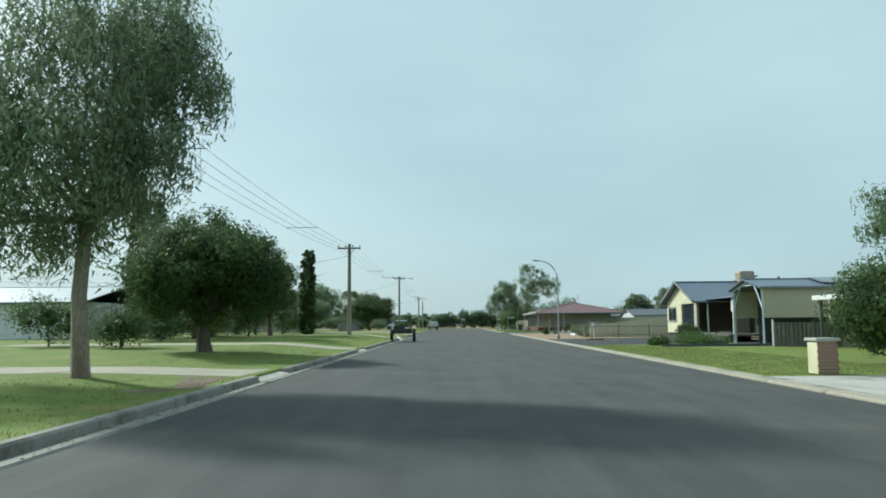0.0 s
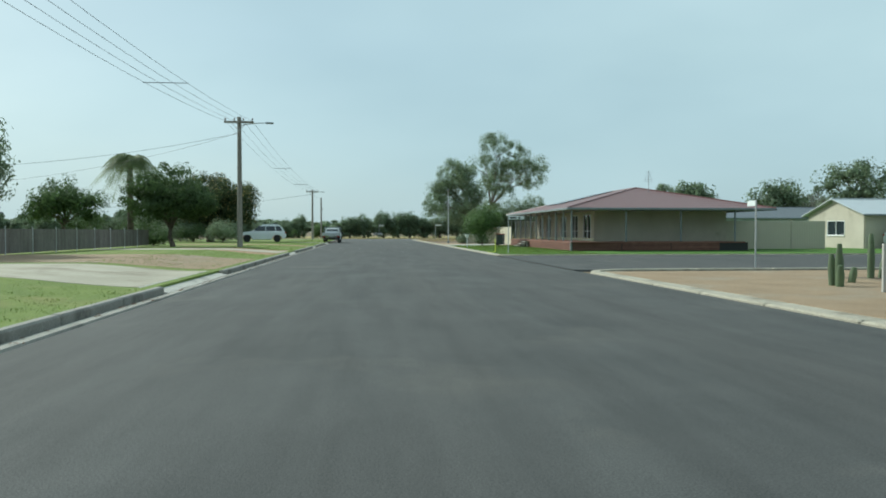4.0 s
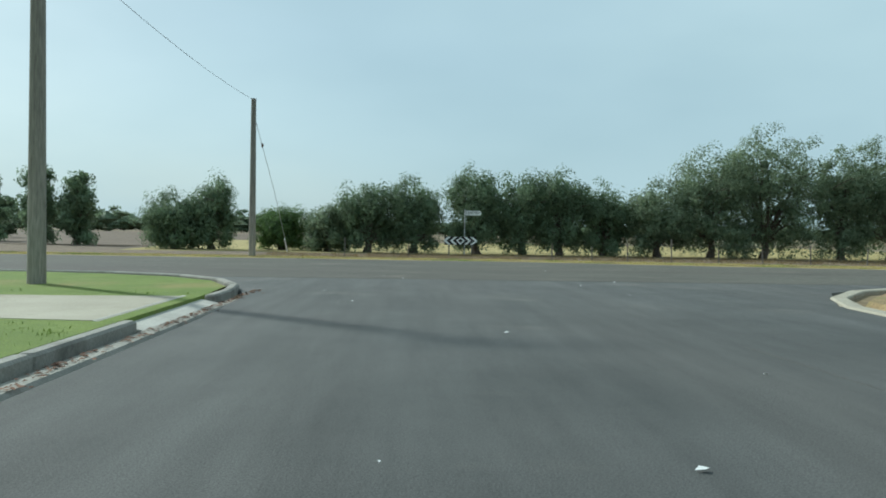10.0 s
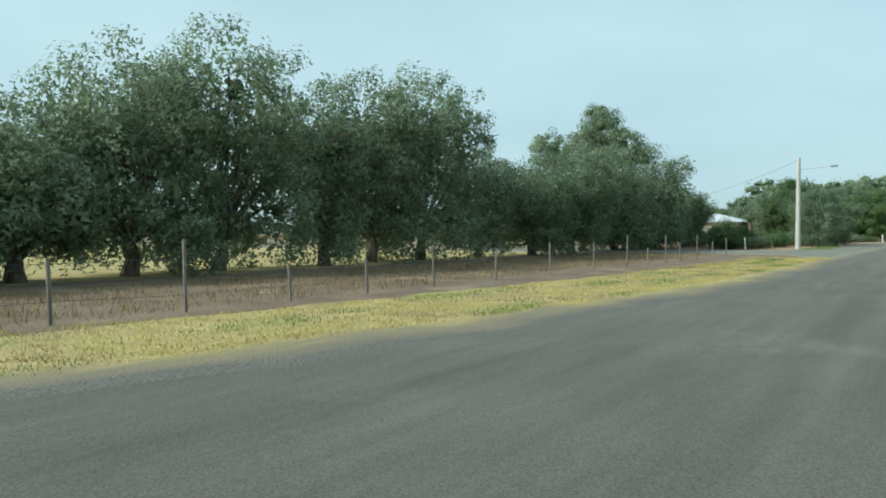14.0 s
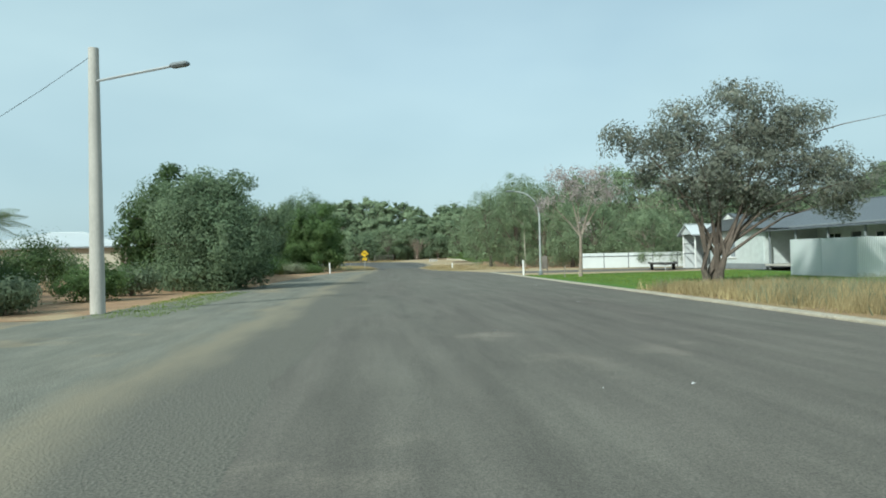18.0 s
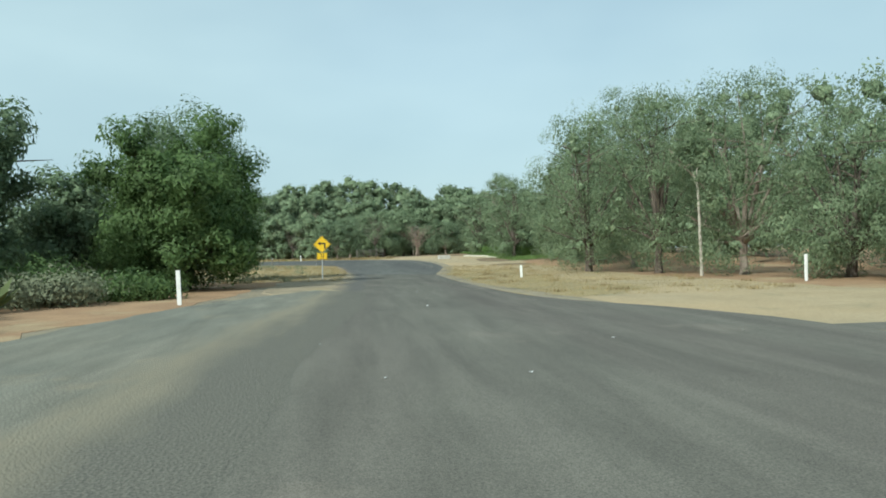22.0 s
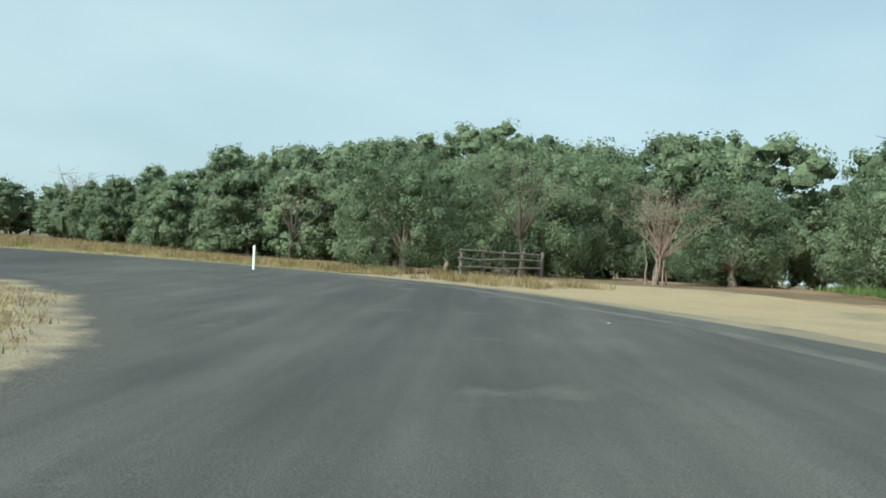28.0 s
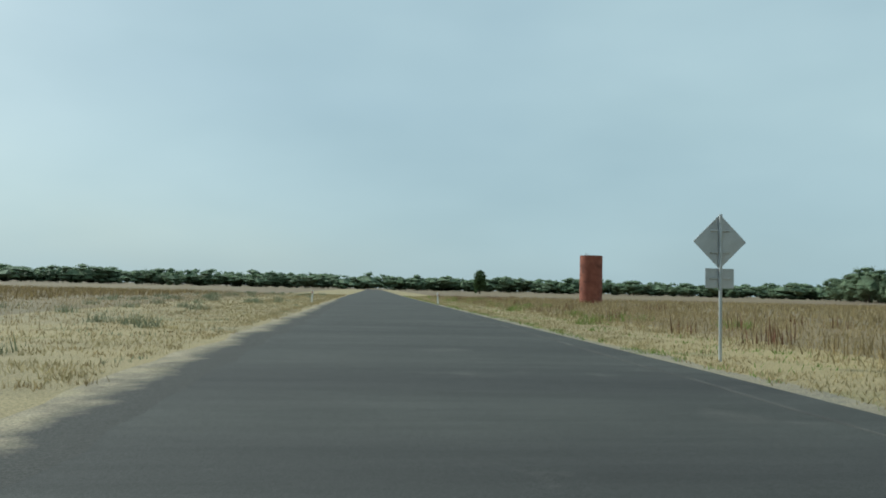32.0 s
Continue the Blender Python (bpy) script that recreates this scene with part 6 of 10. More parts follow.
# ---- palms, succulents, bare trees, garden plants ----
def palm(label, x, y, trunk_h, n, length, droop, seed, z=0.1, r=0.2, leaf="leaf_palm"):
    """A palm: ringed trunk and arching fronds with hanging leaflets, each frond a part."""
    rng = np.random.default_rng(seed)
    ob = thing("palm", label, "palm tree", (x, y, z + gz(x, y)))
    f = Form()
    prof = []
    for k in range(13):
        prof += [(r * (1.15 - 0.02 * k), trunk_h * k / 13), (r * (1.0 - 0.02 * k), trunk_h * (k + 0.8) / 13)]
    part("trunk", f.lathe([(r * 1.4, -0.2)] + prof + [(r * 1.3, trunk_h)], 10), "bark", ob, smooth=True)
    for i in range(n):
        a = 2.4 * i + rng.normal() * 0.15
        rise = rng.uniform(-0.1, 1.25)
        ln = length * rng.uniform(0.85, 1.1)
        quads = []
        pts = []
        for k in range(9):
            t = k / 8
            rad = ln * (t * math.cos(rise) * 0.95 + 0.12 * t)
            zz = trunk_h + ln * (t * math.sin(rise) - droop * t * t)
            pts.append(Vector((rad * math.cos(a), rad * math.sin(a), zz)))
        side = Vector((-math.sin(a), math.cos(a), 0))
        for k in range(8):
            for h in range(3):
                p = pts[k].lerp(pts[k + 1], h / 3)
                d = (pts[k + 1] - pts[k]).normalized()
                w = ln * 0.26 * math.sin(math.pi * min(0.97, 0.15 + 0.85 * (k + h / 3) / 8)) + 0.05
                for sg in (-1, 1):
                    tip = p + side * sg * w + d * w * 0.6 - Vector((0, 0, w * 0.55))
                    quads.append([p, p + d * 0.05, tip, tip - d * 0.01])
            quads.append([pts[k] - side * 0.02, pts[k] + side * 0.02, pts[k + 1] + side * 0.012, pts[k + 1] - side * 0.012])
        part("frond", quads_mesh("frond", [[tuple(v) for v in q] for q in quads], leaf), leaf, ob)
    return ob


palm("slender feather palm with arching grey-green fronds behind a fence", -15.7, 116.0, 5.5, 46, 2.4, 0.95, 31)
palm("stout date palm with stiff drooping fronds in a garden", 84.2, 207.6, 3.4, 34, 2.7, 0.45, 32, 0.0, 0.34)


def rosette(name, label, x, y, n, length, seed, z=0.05, leaf="leaf_palm", wide=0.16, category="succulent"):
    """An agave: thick pointed leaves about one centre, each a part."""
    rng = np.random.default_rng(seed)
    ob = thing(name, label, category, (x, y, z))
    w, L = wide * length, length
    f = Form()
    f.v = [(0, -w * 0.5, 0), (0, w * 0.5, 0), (L * 0.4, -w, 0.03), (L * 0.4, 0, -0.03), (L * 0.4, w, 0.03), (L, 0, 0.06), (0, 0, -0.05)]
    f.f = [(0, 6, 3, 2), (6, 1, 4, 3), (2, 3, 5), (3, 4, 5), (0, 2, 4, 1), (2, 5, 4)]
    me = mesh_of("leaf", f, leaf)
    for i in range(n):
        o = part("leaf", me, leaf, ob)
        up = 15 + 65 * (i / n) + rng.normal() * 6
        s = rng.uniform(0.8, 1.15)
        o.matrix_local = Matrix.Translation((0, 0, 0.06)) @ Euler((0, -radians(up), 137.5 * radians(1) * i)).to_matrix().to_4x4() @ Matrix.Scale(s, 4)
    return ob


rosette("agave", "large grey-green agave in a mulched bed", 11.6, 77.4, 26, 1.05, 33)
rosette("agave", "young agave in the cactus bed", 12.9, 80.6, 18, 0.6, 34)
rosette("agave", "spiky pale agave beside the gravel shoulder", 106.6, 194.6, 24, 1.0, 35, 0.0)
yu = rosette("yucca", "spiky-headed yucca on a thick stem by the cottage", 93.0, 202.6, 26, 0.9, 36, 2.3)
part("stem", Form().tube([(0, 0, -2.4), (0.1, 0, -1.2), (0, 0.05, 0.05)], [0.2, 0.16, 0.15], 8), "bark", yu, smooth=True)


def cactus(x, y, h, seed, z=0.05):
    ob = thing("cactus", "ribbed grey-green column cactus in the bed", "cactus", (x, y, z), group="column cacti in the bed")
    rng = np.random.default_rng(seed)
    for k in range(3):
        hh, a = h * (1 - 0.25 * k), 2.1 * k + seed
        px, py = 0.13 * k * math.cos(a), 0.13 * k * math.sin(a)
        part("column", Form().tube([(px, py, -0.05), (px * 1.2, py * 1.2, hh * 0.6), (px * 1.3, py * 1.3, hh)], [0.08, 0.085, 0.045], 9), "leaf_olive", ob, smooth=True)


for i, (x, y, h) in enumerate(((9.8, 79.2, 0.9), (10.6, 80.4, 0.7), (12.2, 81.6, 1.1), (14.0, 79.5, 0.8))):
    cactus(x, y, h, i)
bush("dark-leaved standard shrub on a thin stem", 9.0, 75.4, 0.7, 0.9, "leaf_dark", 701, z=0.05, clumps=30, per=40, size=0.08)
bush("loose grey-green garden bush behind a low wall", 13.6, 72.6, 2.4, 1.2, "leaf_olive", 702, z=0.05, clumps=80, size=0.11)
bush("low green plant beside the grey planter", 11.4, 73.9, 0.8, 0.35, "leaf_olive", 703, z=0.05, clumps=24, size=0.08)
bush("dark dense shrub by the carport drive", 10.2, 38.4, 1.1, 0.35, "leaf_dark", 704, z=0.05, clumps=30)
bush("low leafy plants along the yard edge", 11.8, 38.3, 2.2, 0.5, "leaf_green", 705, z=0.05, size=0.1)
bush("low leafy plants along the yard edge", 13.0, 38.4, 1.5, 0.4, "leaf_olive", 706, z=0.05, size=0.1)
bush("dense garden shrub at the cream cottage wall", 14.2, 47.0, 1.4, 1.1, "leaf_dark", 707, z=0.05)
for i, (x, y, w, h, lf) in enumerate(((62.5, 196.4, 2.0, 0.8, "leaf_olive"), (65.0, 198.4, 2.8, 1.7, "leaf_dark"), (60.8, 198.0, 2.2, 1.2, "leaf_dark"), (68.5, 196.2, 2.4, 1.3, "leaf_green"), (71.8, 196.0, 2.0, 1.1, "leaf_olive"), (78, 202, 4.2, 2.6, "leaf_dark"), (84, 203.5, 4.0, 2.3, "leaf_olive"))):
    bush("untidy grey-green garden shrub beside the gravel", x, y, w, h, lf, 710 + i, z=0.0, clumps=90, per=45, size=0.14)
for i, (x, y, w, h, lf) in enumerate(((100.5, 195.4, 4.0, 1.9, "leaf_green"), (103.4, 195.6, 3.0, 1.6, "leaf_green"), (109.0, 194.0, 3.2, 0.8, "blade_grey"), (111.2, 192.6, 2.6, 0.6, "leaf_green"), (106.2, 196.6, 3.0, 1.0, "leaf_dark"))):
    bush("leafy green garden shrub beside the gravel drive", x, y, w, h, lf, 720 + i, z=0.0, clumps=90, per=45, size=0.14)
for i, (x, y, w, h) in enumerate(((176.0, 168.4, 4.4, 1.2), (180.5, 169.2, 4.0, 1.0), (171.5, 168.8, 4.6, 1.4), (166.5, 167.6, 4.4, 1.2))):
    bush("low mound of bright green weeds on the bank", x, y, w, h, "leaf_weed", 730 + i, z=0.0, clumps=90, per=45, size=0.13)


def bare_tree(name, label, x, y, h, w, seed, stems=1, r=0.1, bark="bark_pale", tips=9):
    rng = np.random.default_rng(seed)
    ob = thing(name, label, "dead tree", (x, y, gz(x, y)))
    f = Form()
    for s in range(stems):
        a = 2.4 * s
        o = (0.3 * math.cos(a) * (stems > 1), 0.3 * math.sin(a) * (stems > 1), 0)
        ends = [(rng.normal() * w * 0.3, rng.normal() * w * 0.3, h * rng.uniform(0.6, 1.0)) for _ in range(max(3, tips // stems))]
        limbs(f, o, ends, r, rng, 0.35, 7)
        for e in ends:
            for _ in range(4):
                b = Vector(e).lerp(Vector((0, 0, h * 0.4)), rng.uniform(0.05, 0.5))
                c = b + Vector((rng.normal(), rng.normal(), rng.uniform(0, 1.2))) * h * 0.09
                f.tube([b, b.lerp(c, 0.5) + Vector((0, 0, 0.04)), c], [r * 0.14, r * 0.1, r * 0.04], 4)
    part("trunk", f, bark, ob, smooth=True)
    return ob


bare_tree("dead_tree", "bare grey dead tree with twisted limbs", 200.2, 183.4, 6.8, 5.2, 41, r=0.07, bark="bark", tips=16)
bare_tree("dead_tree", "bare reddish dead thicket at the wood's edge", 196.6, 177.6, 4.6, 4.4, 42, 5, 0.04, bark="red_twigs", tips=40)
bare_tree("dead_tree", "bare branching dead tree above the wood", 206.0, 196.0, 5.2, 4.0, 43, r=0.06, bark="bark", tips=14)
bare_tree("dead_tree", "tall bleached dead tree beyond the paddock", 300.0, 258.0, 13.5, 8.0, 44, r=0.25)
bare_tree("dead_tree", "bare-topped dead tree over the wood", 116.0, 158.0, 9.6, 5.0, 45, r=0.18)


def sapling(x, y, h, seed, z=0.115):
    ob = tree("staked_sapling", "young thin tree between two timber stakes on the lawn", (x, y, z), dome(0.9, h, 0.4, 5, seed), "leaf_green", seed, trunk=0.02, clumps=26, per=26, size=0.1, clump=0.16, fork=0.5, group="staked saplings on the lawn", core=6)
    for s in (-1, 1):
        part("stake", Form().box((s * 0.22, 0, 0.4), (0.04, 0.04, 0.95), 0.005), "grey_timber", ob)


for i, (x, y, h) in enumerate(((-10.0, 170.0, 1.55), (-10.3, 154.9, 1.4), (-11.4, 164.0, 1.3))):
    sapling(x, y, h, 760 + i)
tree("pale_sapling", "slender pale-stemmed young gum before the wood", (118.6, 171.6), [(0, 0, 4.8, 0.9, 0.9, 0.9), (0.4, 0.3, 5.6, 0.8, 0.8, 0.8), (-0.4, -0.2, 4.0, 0.7, 0.7, 0.6)], "leaf_gum", 770, trunk=0.075, clumps=60, per=50, size=0.18, clump=0.35, droop=0.6, aspect=3.5, bark="white_bark", fork=0.75)
for i, (x, y, h) in enumerate(((186, 166.5, 6.4),)):
    tree("pale_sapling", "slender pale-stemmed young gum at the wood's edge", (x, y), [(0, 0, h * 0.75, 1.1, 1.1, 1.0), (0.5, 0.3, h * 0.9, 0.9, 0.9, 0.8), (-0.5, -0.2, h * 0.62, 0.9, 0.9, 0.7)], "leaf_gum", 771 + i, trunk=0.06, clumps=110, per=50, size=0.2, clump=0.4, droop=0.6, aspect=3.5, bark="white_bark", fork=0.7)
for i, (x, y, w, h) in enumerate(((11.6, 71.8, 1.7, 0.9), (11.0, 63.7, 1.5, 0.65), (11.2, 62.2, 1.1, 0.5), (13.2, 66.5, 1.6, 0.9))):
    bush("low grey-green shrub in the gravel garden", x, y, w, h, "leaf_olive", 780 + i, z=0.05, clumps=45, size=0.1)


# ---- poles, wires, lamps, signs ----
def power_pole(x, y, h, arm=1.75, lamp=0.0, label="weathered timber power pole with a crossarm", z=0.1, r=0.15, ins=4):
    ob = thing("power_pole", label, "power pole", (x, y, z + rise(x, y)), group="power poles along the street")
    part("pole", Form().tube([(0, 0, -0.3), (0, 0, h * 0.5), (0, 0, h)], [r * 1.12, r * 0.95, r * 0.78], 12), "wood_pole", ob, smooth=True)
    if arm:
        a = part("crossarm", Form().box((0, -r, h - 0.32), (arm, 0.11, 0.13), 0.015), "wood_pole", ob)
        for k in range(ins):
            px = arm * (-0.46 + 0.92 * k / (ins - 1))
            part("insulator", Form().lathe([(0.02, 0), (0.02, 0.07), (0.055, 0.08), (0.045, 0.13), (0.03, 0.17)], 8, (px, -r, h - 0.26)), "ceramic", a, "brown ceramic insulator")
        for s in (-1, 1):
            part("brace", Form().tube([(0, -r, h - 0.85), (s * 0.45, -r, h - 0.36)], 0.018, 5), "steel", ob)
    if lamp:
        l = part("lamp_arm", Form().tube([(0, 0, h - 0.5), (lamp * 0.6, 0, h - 0.36), (lamp, 0, h - 0.33)], 0.028, 6), "steel", ob)
        part("lamp_head", Form().box((lamp + 0.2, 0, h - 0.34), (0.5, 0.2, 0.1), 0.035), "grey_trim", l, "small grey street light head")
    return ob


power_pole(-7.9, 1.0, 7.0)
power_pole(-7.9, 57.9, 6.9)
power_pole(-7.9, 111.4, 7.9, lamp=1.6, label="tall timber power pole with a crossarm and a street light")
power_pole(-8.0, 175.6, 7.15, lamp=1.3, label="concrete-grey timber power pole with a crossarm and a street light")
power_pole(-7.9, 195.1, 6.95, arm=0, z=0.0, label="bare timber pole across the junction, held by a guy wire", r=0.14)
pe = thing("street_light_pole", "pale concrete pole with a long outreach street light", "light pole", (61.6, 193.7, 0))
part("pole", Form().tube([(0, 0, -0.3), (0, 0, 3), (0, 0, 6.35)], [0.18, 0.155, 0.12], 12), "pale_conc", pe, smooth=True)
o = part("outreach_arm", Form().tube([(0, 0, 5.55), (-0.6, -0.9, 5.56), (-1.35, -2.1, 5.58)], 0.03, 6), "steel", pe)
part("lamp_head", Form().box((-1.52, -2.35, 5.58), (0.2, 0.5, 0.11), 0.04, rz=-32), "grey_trim", o)

WIRE = thing("overhead_wires", "thin dark overhead power wires with spreaders", "wires")


def span(p, q, sag, r=0.008, name="wire"):
    p, q = Vector(p), Vector(q)
    pts = [p.lerp(q, i / 14) - Vector((0, 0, sag * 4 * (i / 14) * (1 - i / 14))) for i in range(15)]
    return part(name, Form().tube(pts, r, 4, False), "wire", WIRE)


for (ya, ha), (yb, hb) in (((-50, 7.0), (1.0, 7.0)), ((1.0, 7.0), (57.9, 6.9)), ((57.9, 6.9), (111.4, 7.9)), ((111.4, 7.9), (175.6, 7.15))):
    for k in range(4):
        o = 1.75 * (-0.46 + 0.92 * k / 3)
        span((-7.9 + o, ya - 0.15, ha), (-7.9 + o, yb - 0.15, hb), 0.75)
    for f in (0.36, 0.68):
        z = ha + (hb - ha) * f + 0.0 - 0.75 * 4 * f * (1 - f)
        part("spreader", Form().tube([(-8.75, ya + (yb - ya) * f, z), (-7.05, ya + (yb - ya) * f, z)], 0.014, 5), "wire", WIRE, "wire spreader rod")
span((-8.0, 175.6, 6.7), (-7.9, 195.1, 6.9), 0.25)
span((-7.9, 57.9, 6.4), (-30, 50, 4.2), 0.8)
span((-7.9, 111.4, 7.2), (-26, 101, 4.0), 0.7)
span((-7.9, 111.4, 7.2), (-30, 118, 4.2), 0.7)
span((-8.0, 175.6, 6.6), (-40, 160, 4.4), 0.9)
span((-8.0, 175.6, 6.6), (-30, 149, 4.4), 0.9)
span((61.6, 193.7, 6.2), (79, 216, 3.3), 1.1)
gw = thing("guy_wire", "steel guy wire with a grip insulator anchored in the verge", "guy wire")
part("cable", Form().tube([(-7.9, 195.3, 6.2), (-7.5, 198.4, 3.0), (-7.2, 200.6, 0.2)], 0.012, 5), "steel", gw)
part("grip_insulator", Form().lathe([(0.02, -0.1), (0.055, -0.05), (0.055, 0.05), (0.02, 0.1)], 8, (-7.74, 196.4, 5.05)), "ceramic", gw)
part("guard", Form().tube([(-7.27, 200.1, 0.75), (-7.2, 200.6, 0.12)], 0.035, 8), "white", gw)


def street_lamp(x, y, h, reach, heading, z=0.05):
    """A steel column whose top curves over the road; heading in degrees from +x."""
    ob = thing("street_lamp", "slim grey steel street lamp with a swan-neck top", "street lamp", (x, y, z), heading, group="swan-neck street lamps")
    r = reach * 0.9
    pts = [(0, 0, 0), (0, 0, h - r)] + [(r - r * math.cos(a), 0, h - r + r * math.sin(a)) for a in (0.3, 0.6, 0.9, 1.2, 1.5)] + [(reach, 0, h + 0.02)]
    part("column", Form().tube(pts, [0.06, 0.052, 0.048, 0.044, 0.042, 0.04, 0.036, 0.032], 10), "steel", ob, smooth=True)
    part("base_collar", Form().lathe([(0.11, 0), (0.11, 0.22), (0.08, 0.26)], 10), "grey_trim", ob)
    part("lamp_head", Form().box((reach + 0.18, 0, h + 0.02), (0.5, 0.19, 0.09), 0.035), "grey_trim", ob)
    return ob


street_lamp(7.7, 56.6, 5.7, 1.5, 195)
street_lamp(28.6, 101.8, 5.6, 1.5, 250)
street_lamp(7.85, 139.4, 5.2, 1.3, 262)
street_lamp(39.2, 178.6, 5.0, 1.5, 100)
street_lamp(85.4, 177.6, 4.75, 1.5, 95)


def lettering(body, size, parent, at, rx=90, rz=0, mat="ink", name="lettering", label="", ext=0.002):
    cu = bpy.data.curves.new(name, "FONT")
    cu.body, cu.size, cu.align_x, cu.align_y, cu.extrude = body, size, "CENTER", "CENTER", ext
    tmp = bpy.data.objects.new("tmp", cu)
    scene.collection.objects.link(tmp)
    dg = bpy.context.evaluated_depsgraph_get()
    me = bpy.data.meshes.new_from_object(tmp.evaluated_get(dg))
    bpy.data.objects.remove(tmp)
    bpy.data.curves.remove(cu)
    me.materials.clear()
    me.materials.append(M[mat])
    ob = part(name, me, mat, parent, label)
    ob.matrix_local = pose(*at, rx, 0, rz)
    return ob


# things with a face are built facing -y, then turned
def sign_post(ob, h, r=0.03, y=0.03):
    return part("post", Form().tube([(0, y, -0.5), (0, y, h)], r, 10), "steel", ob, smooth=True)


def ngon(pts, y0, y1):
    return Form().prism(pts, "y", y0, y1)


# turn ahead sign with its speed plate
cs = thing("curve_warning_sign", "yellow diamond left-turn sign with 35 km/h plate", "road sign", (125.0, 187.75, 0), -90)
sign_post(cs, 2.15)
d = 0.42
dia = part("diamond", ngon([(0, 1.72 - d), (d, 1.72), (0, 1.72 + d), (-d, 1.72)], -0.012, 0), "sign_yellow", cs)
b = 0.385
ring = Form()
for (x0, z0), (x1, z1) in (((0, -b), (b, 0)), ((b, 0), (0, b)), ((0, b), (-b, 0)), ((-b, 0), (0, -b))):
    ring.box(((x0 + x1) / 2, -0.014, 1.72 + (z0 + z1) / 2), (math.hypot(x1 - x0, z1 - z0), 0.003, 0.014), ry=-math.degrees(math.atan2(z1 - z0, x1 - x0)))
part("border", ring, "ink", dia)
part("arrow", ngon([(0.10, 1.50), (0.17, 1.50), (0.17, 1.80), (-0.07, 1.80), (-0.07, 1.87), (-0.20, 1.765), (-0.07, 1.66), (-0.07, 1.73), (0.10, 1.73)], -0.018, -0.0125), "ink", dia, "black left-turn arrow")
pl = part("speed_plate", Form().box((0, -0.006, 1.15), (0.5, 0.012, 0.32), 0.003), "sign_yellow", cs)
lettering("35", 0.24, pl, (0, -0.016, 1.19), label="black numerals 35")
lettering("km/h", 0.085, pl, (0, -0.016, 1.05), label="black km/h")
ring = Form()
for cx, cz, sx, sz in ((0, 1.295, 0.46, 0.01), (0, 1.005, 0.46, 0.01), (-0.23, 1.15, 0.01, 0.3), (0.23, 1.15, 0.01, 0.3)):
    ring.box((cx, -0.014, cz), (sx, 0.003, sz))
part("border", ring, "ink", pl)

# its counterpart, seen from behind
bs = thing("curve_warning_sign", "bare grey back of a diamond warning sign with a small plate", "road sign", (199.3, 253.2, 0.3), 178)
sign_post(bs, 2.38, 0.03, 0.035)
d = 0.5
dia = part("diamond", ngon([(0, 1.88 - d), (d, 1.88), (0, 1.88 + d), (-d, 1.88)], -0.012, 0), "sign_back", bs)
for z in (1.68, 2.08):
    part("rail", Form().box((0, 0.012, z), (0.36, 0.02, 0.03), 0.004), "steel", dia)
pl = part("speed_plate", Form().box((0, -0.006, 1.21), (0.54, 0.012, 0.36), 0.003), "sign_back", bs)
part("rail", Form().box((0, 0.012, 1.21), (0.4, 0.02, 0.03), 0.004), "steel", pl)

# end of speed area
es = thing("speed_area_sign", "white end 50 area road sign on a steel post", "road sign", (198.75, 232.2, 0.19), -6)
sign_post(es, 2.6)
pn = part("panel", Form().box((0, -0.006, 2.16), (0.58, 0.012, 0.90), 0.004), "sign_white", es)
lettering("END", 0.19, pn, (0, -0.016, 2.49), label="black word END")
lettering("AREA", 0.15, pn, (0, -0.016, 1.80), label="black word AREA")
lettering("50", 0.22, pn, (0, -0.016, 2.145), label="black numerals 50")
rg = Form()
for k in range(28):
    a0, a1 = 2 * math.pi * k / 28, 2 * math.pi * (k + 1) / 28
    rg.quad(*[(r * math.cos(a), -0.0145, 2.145 + r * math.sin(a)) for r, a in ((0.175, a0), (0.175, a1), (0.205, a1), (0.205, a0))])
part("ring", rg, "ink", pn, "black ring")
fr = Form()
for cx, cz, sx, sz in ((0, 2.59, 0.54, 0.012), (0, 1.73, 0.54, 0.012), (-0.27, 2.16, 0.012, 0.87), (0.27, 2.16, 0.012, 0.87)):
    fr.box((cx, -0.0135, cz), (sx, 0.003, sz))
part("border", fr, "ink", pn)

# hazard board and cemetery sign at the junction
hb = thing("hazard_board", "black and white double chevron hazard board on two short posts", "road sign", (1.75, 201.2, 0), 0)
for x in (-0.6, 0.6):
    part("post", Form().box((x, 0.04, 0.4), (0.07, 0.05, 1.0), 0.006), "grey_timber", hb)
bd = part("board", Form().box((0, 0, 0.79), (1.68, 0.014, 0.44), 0.003), "ink", hb)


def chevron(cx, tip, w=0.15):
    h = 0.2
    return [(cx - tip * 0.12, h), (cx - tip * 0.12 + w * 0 + 0.15, h), (cx + tip * 0.12 + 0.15, 0), (cx - tip * 0.12 + 0.15, -h), (cx - tip * 0.12, -h), (cx + tip * 0.12, 0)]


for cx, tip in ((-0.78, -1), (-0.44, -1), (0.30, 1), (0.63, 1)):
    part("chevron", ngon([(x, 0.79 + z) for x, z in chevron(cx - 0.0, tip)], -0.012, -0.0072), "sign_white", bd, "white chevron")
dm = Form()
for s in (-1, 1):
    dm.prism([(0, 0.99), (s * 0.24, 0.79), (0, 0.59), (0, 0.68), (s * 0.13, 0.79), (0, 0.90)], "y", -0.012, -0.0072)
part("diamond", dm, "sign_white", bd, "white diamond outline")
cm = thing("direction_sign", "white finger sign reading cemetery on a thin post", "road sign", (2.02, 202.0, 0), -3)
part("post", Form().tube([(0, 0, -0.2), (0, 0, 2.45)], 0.026, 8), "steel", cm)
fb = part("finger_board", ngon([(0.03, 2.14), (0.82, 2.14), (0.90, 2.28), (0.82, 2.42), (0.03, 2.42)], -0.012, 0.006), "sign_white", cm)
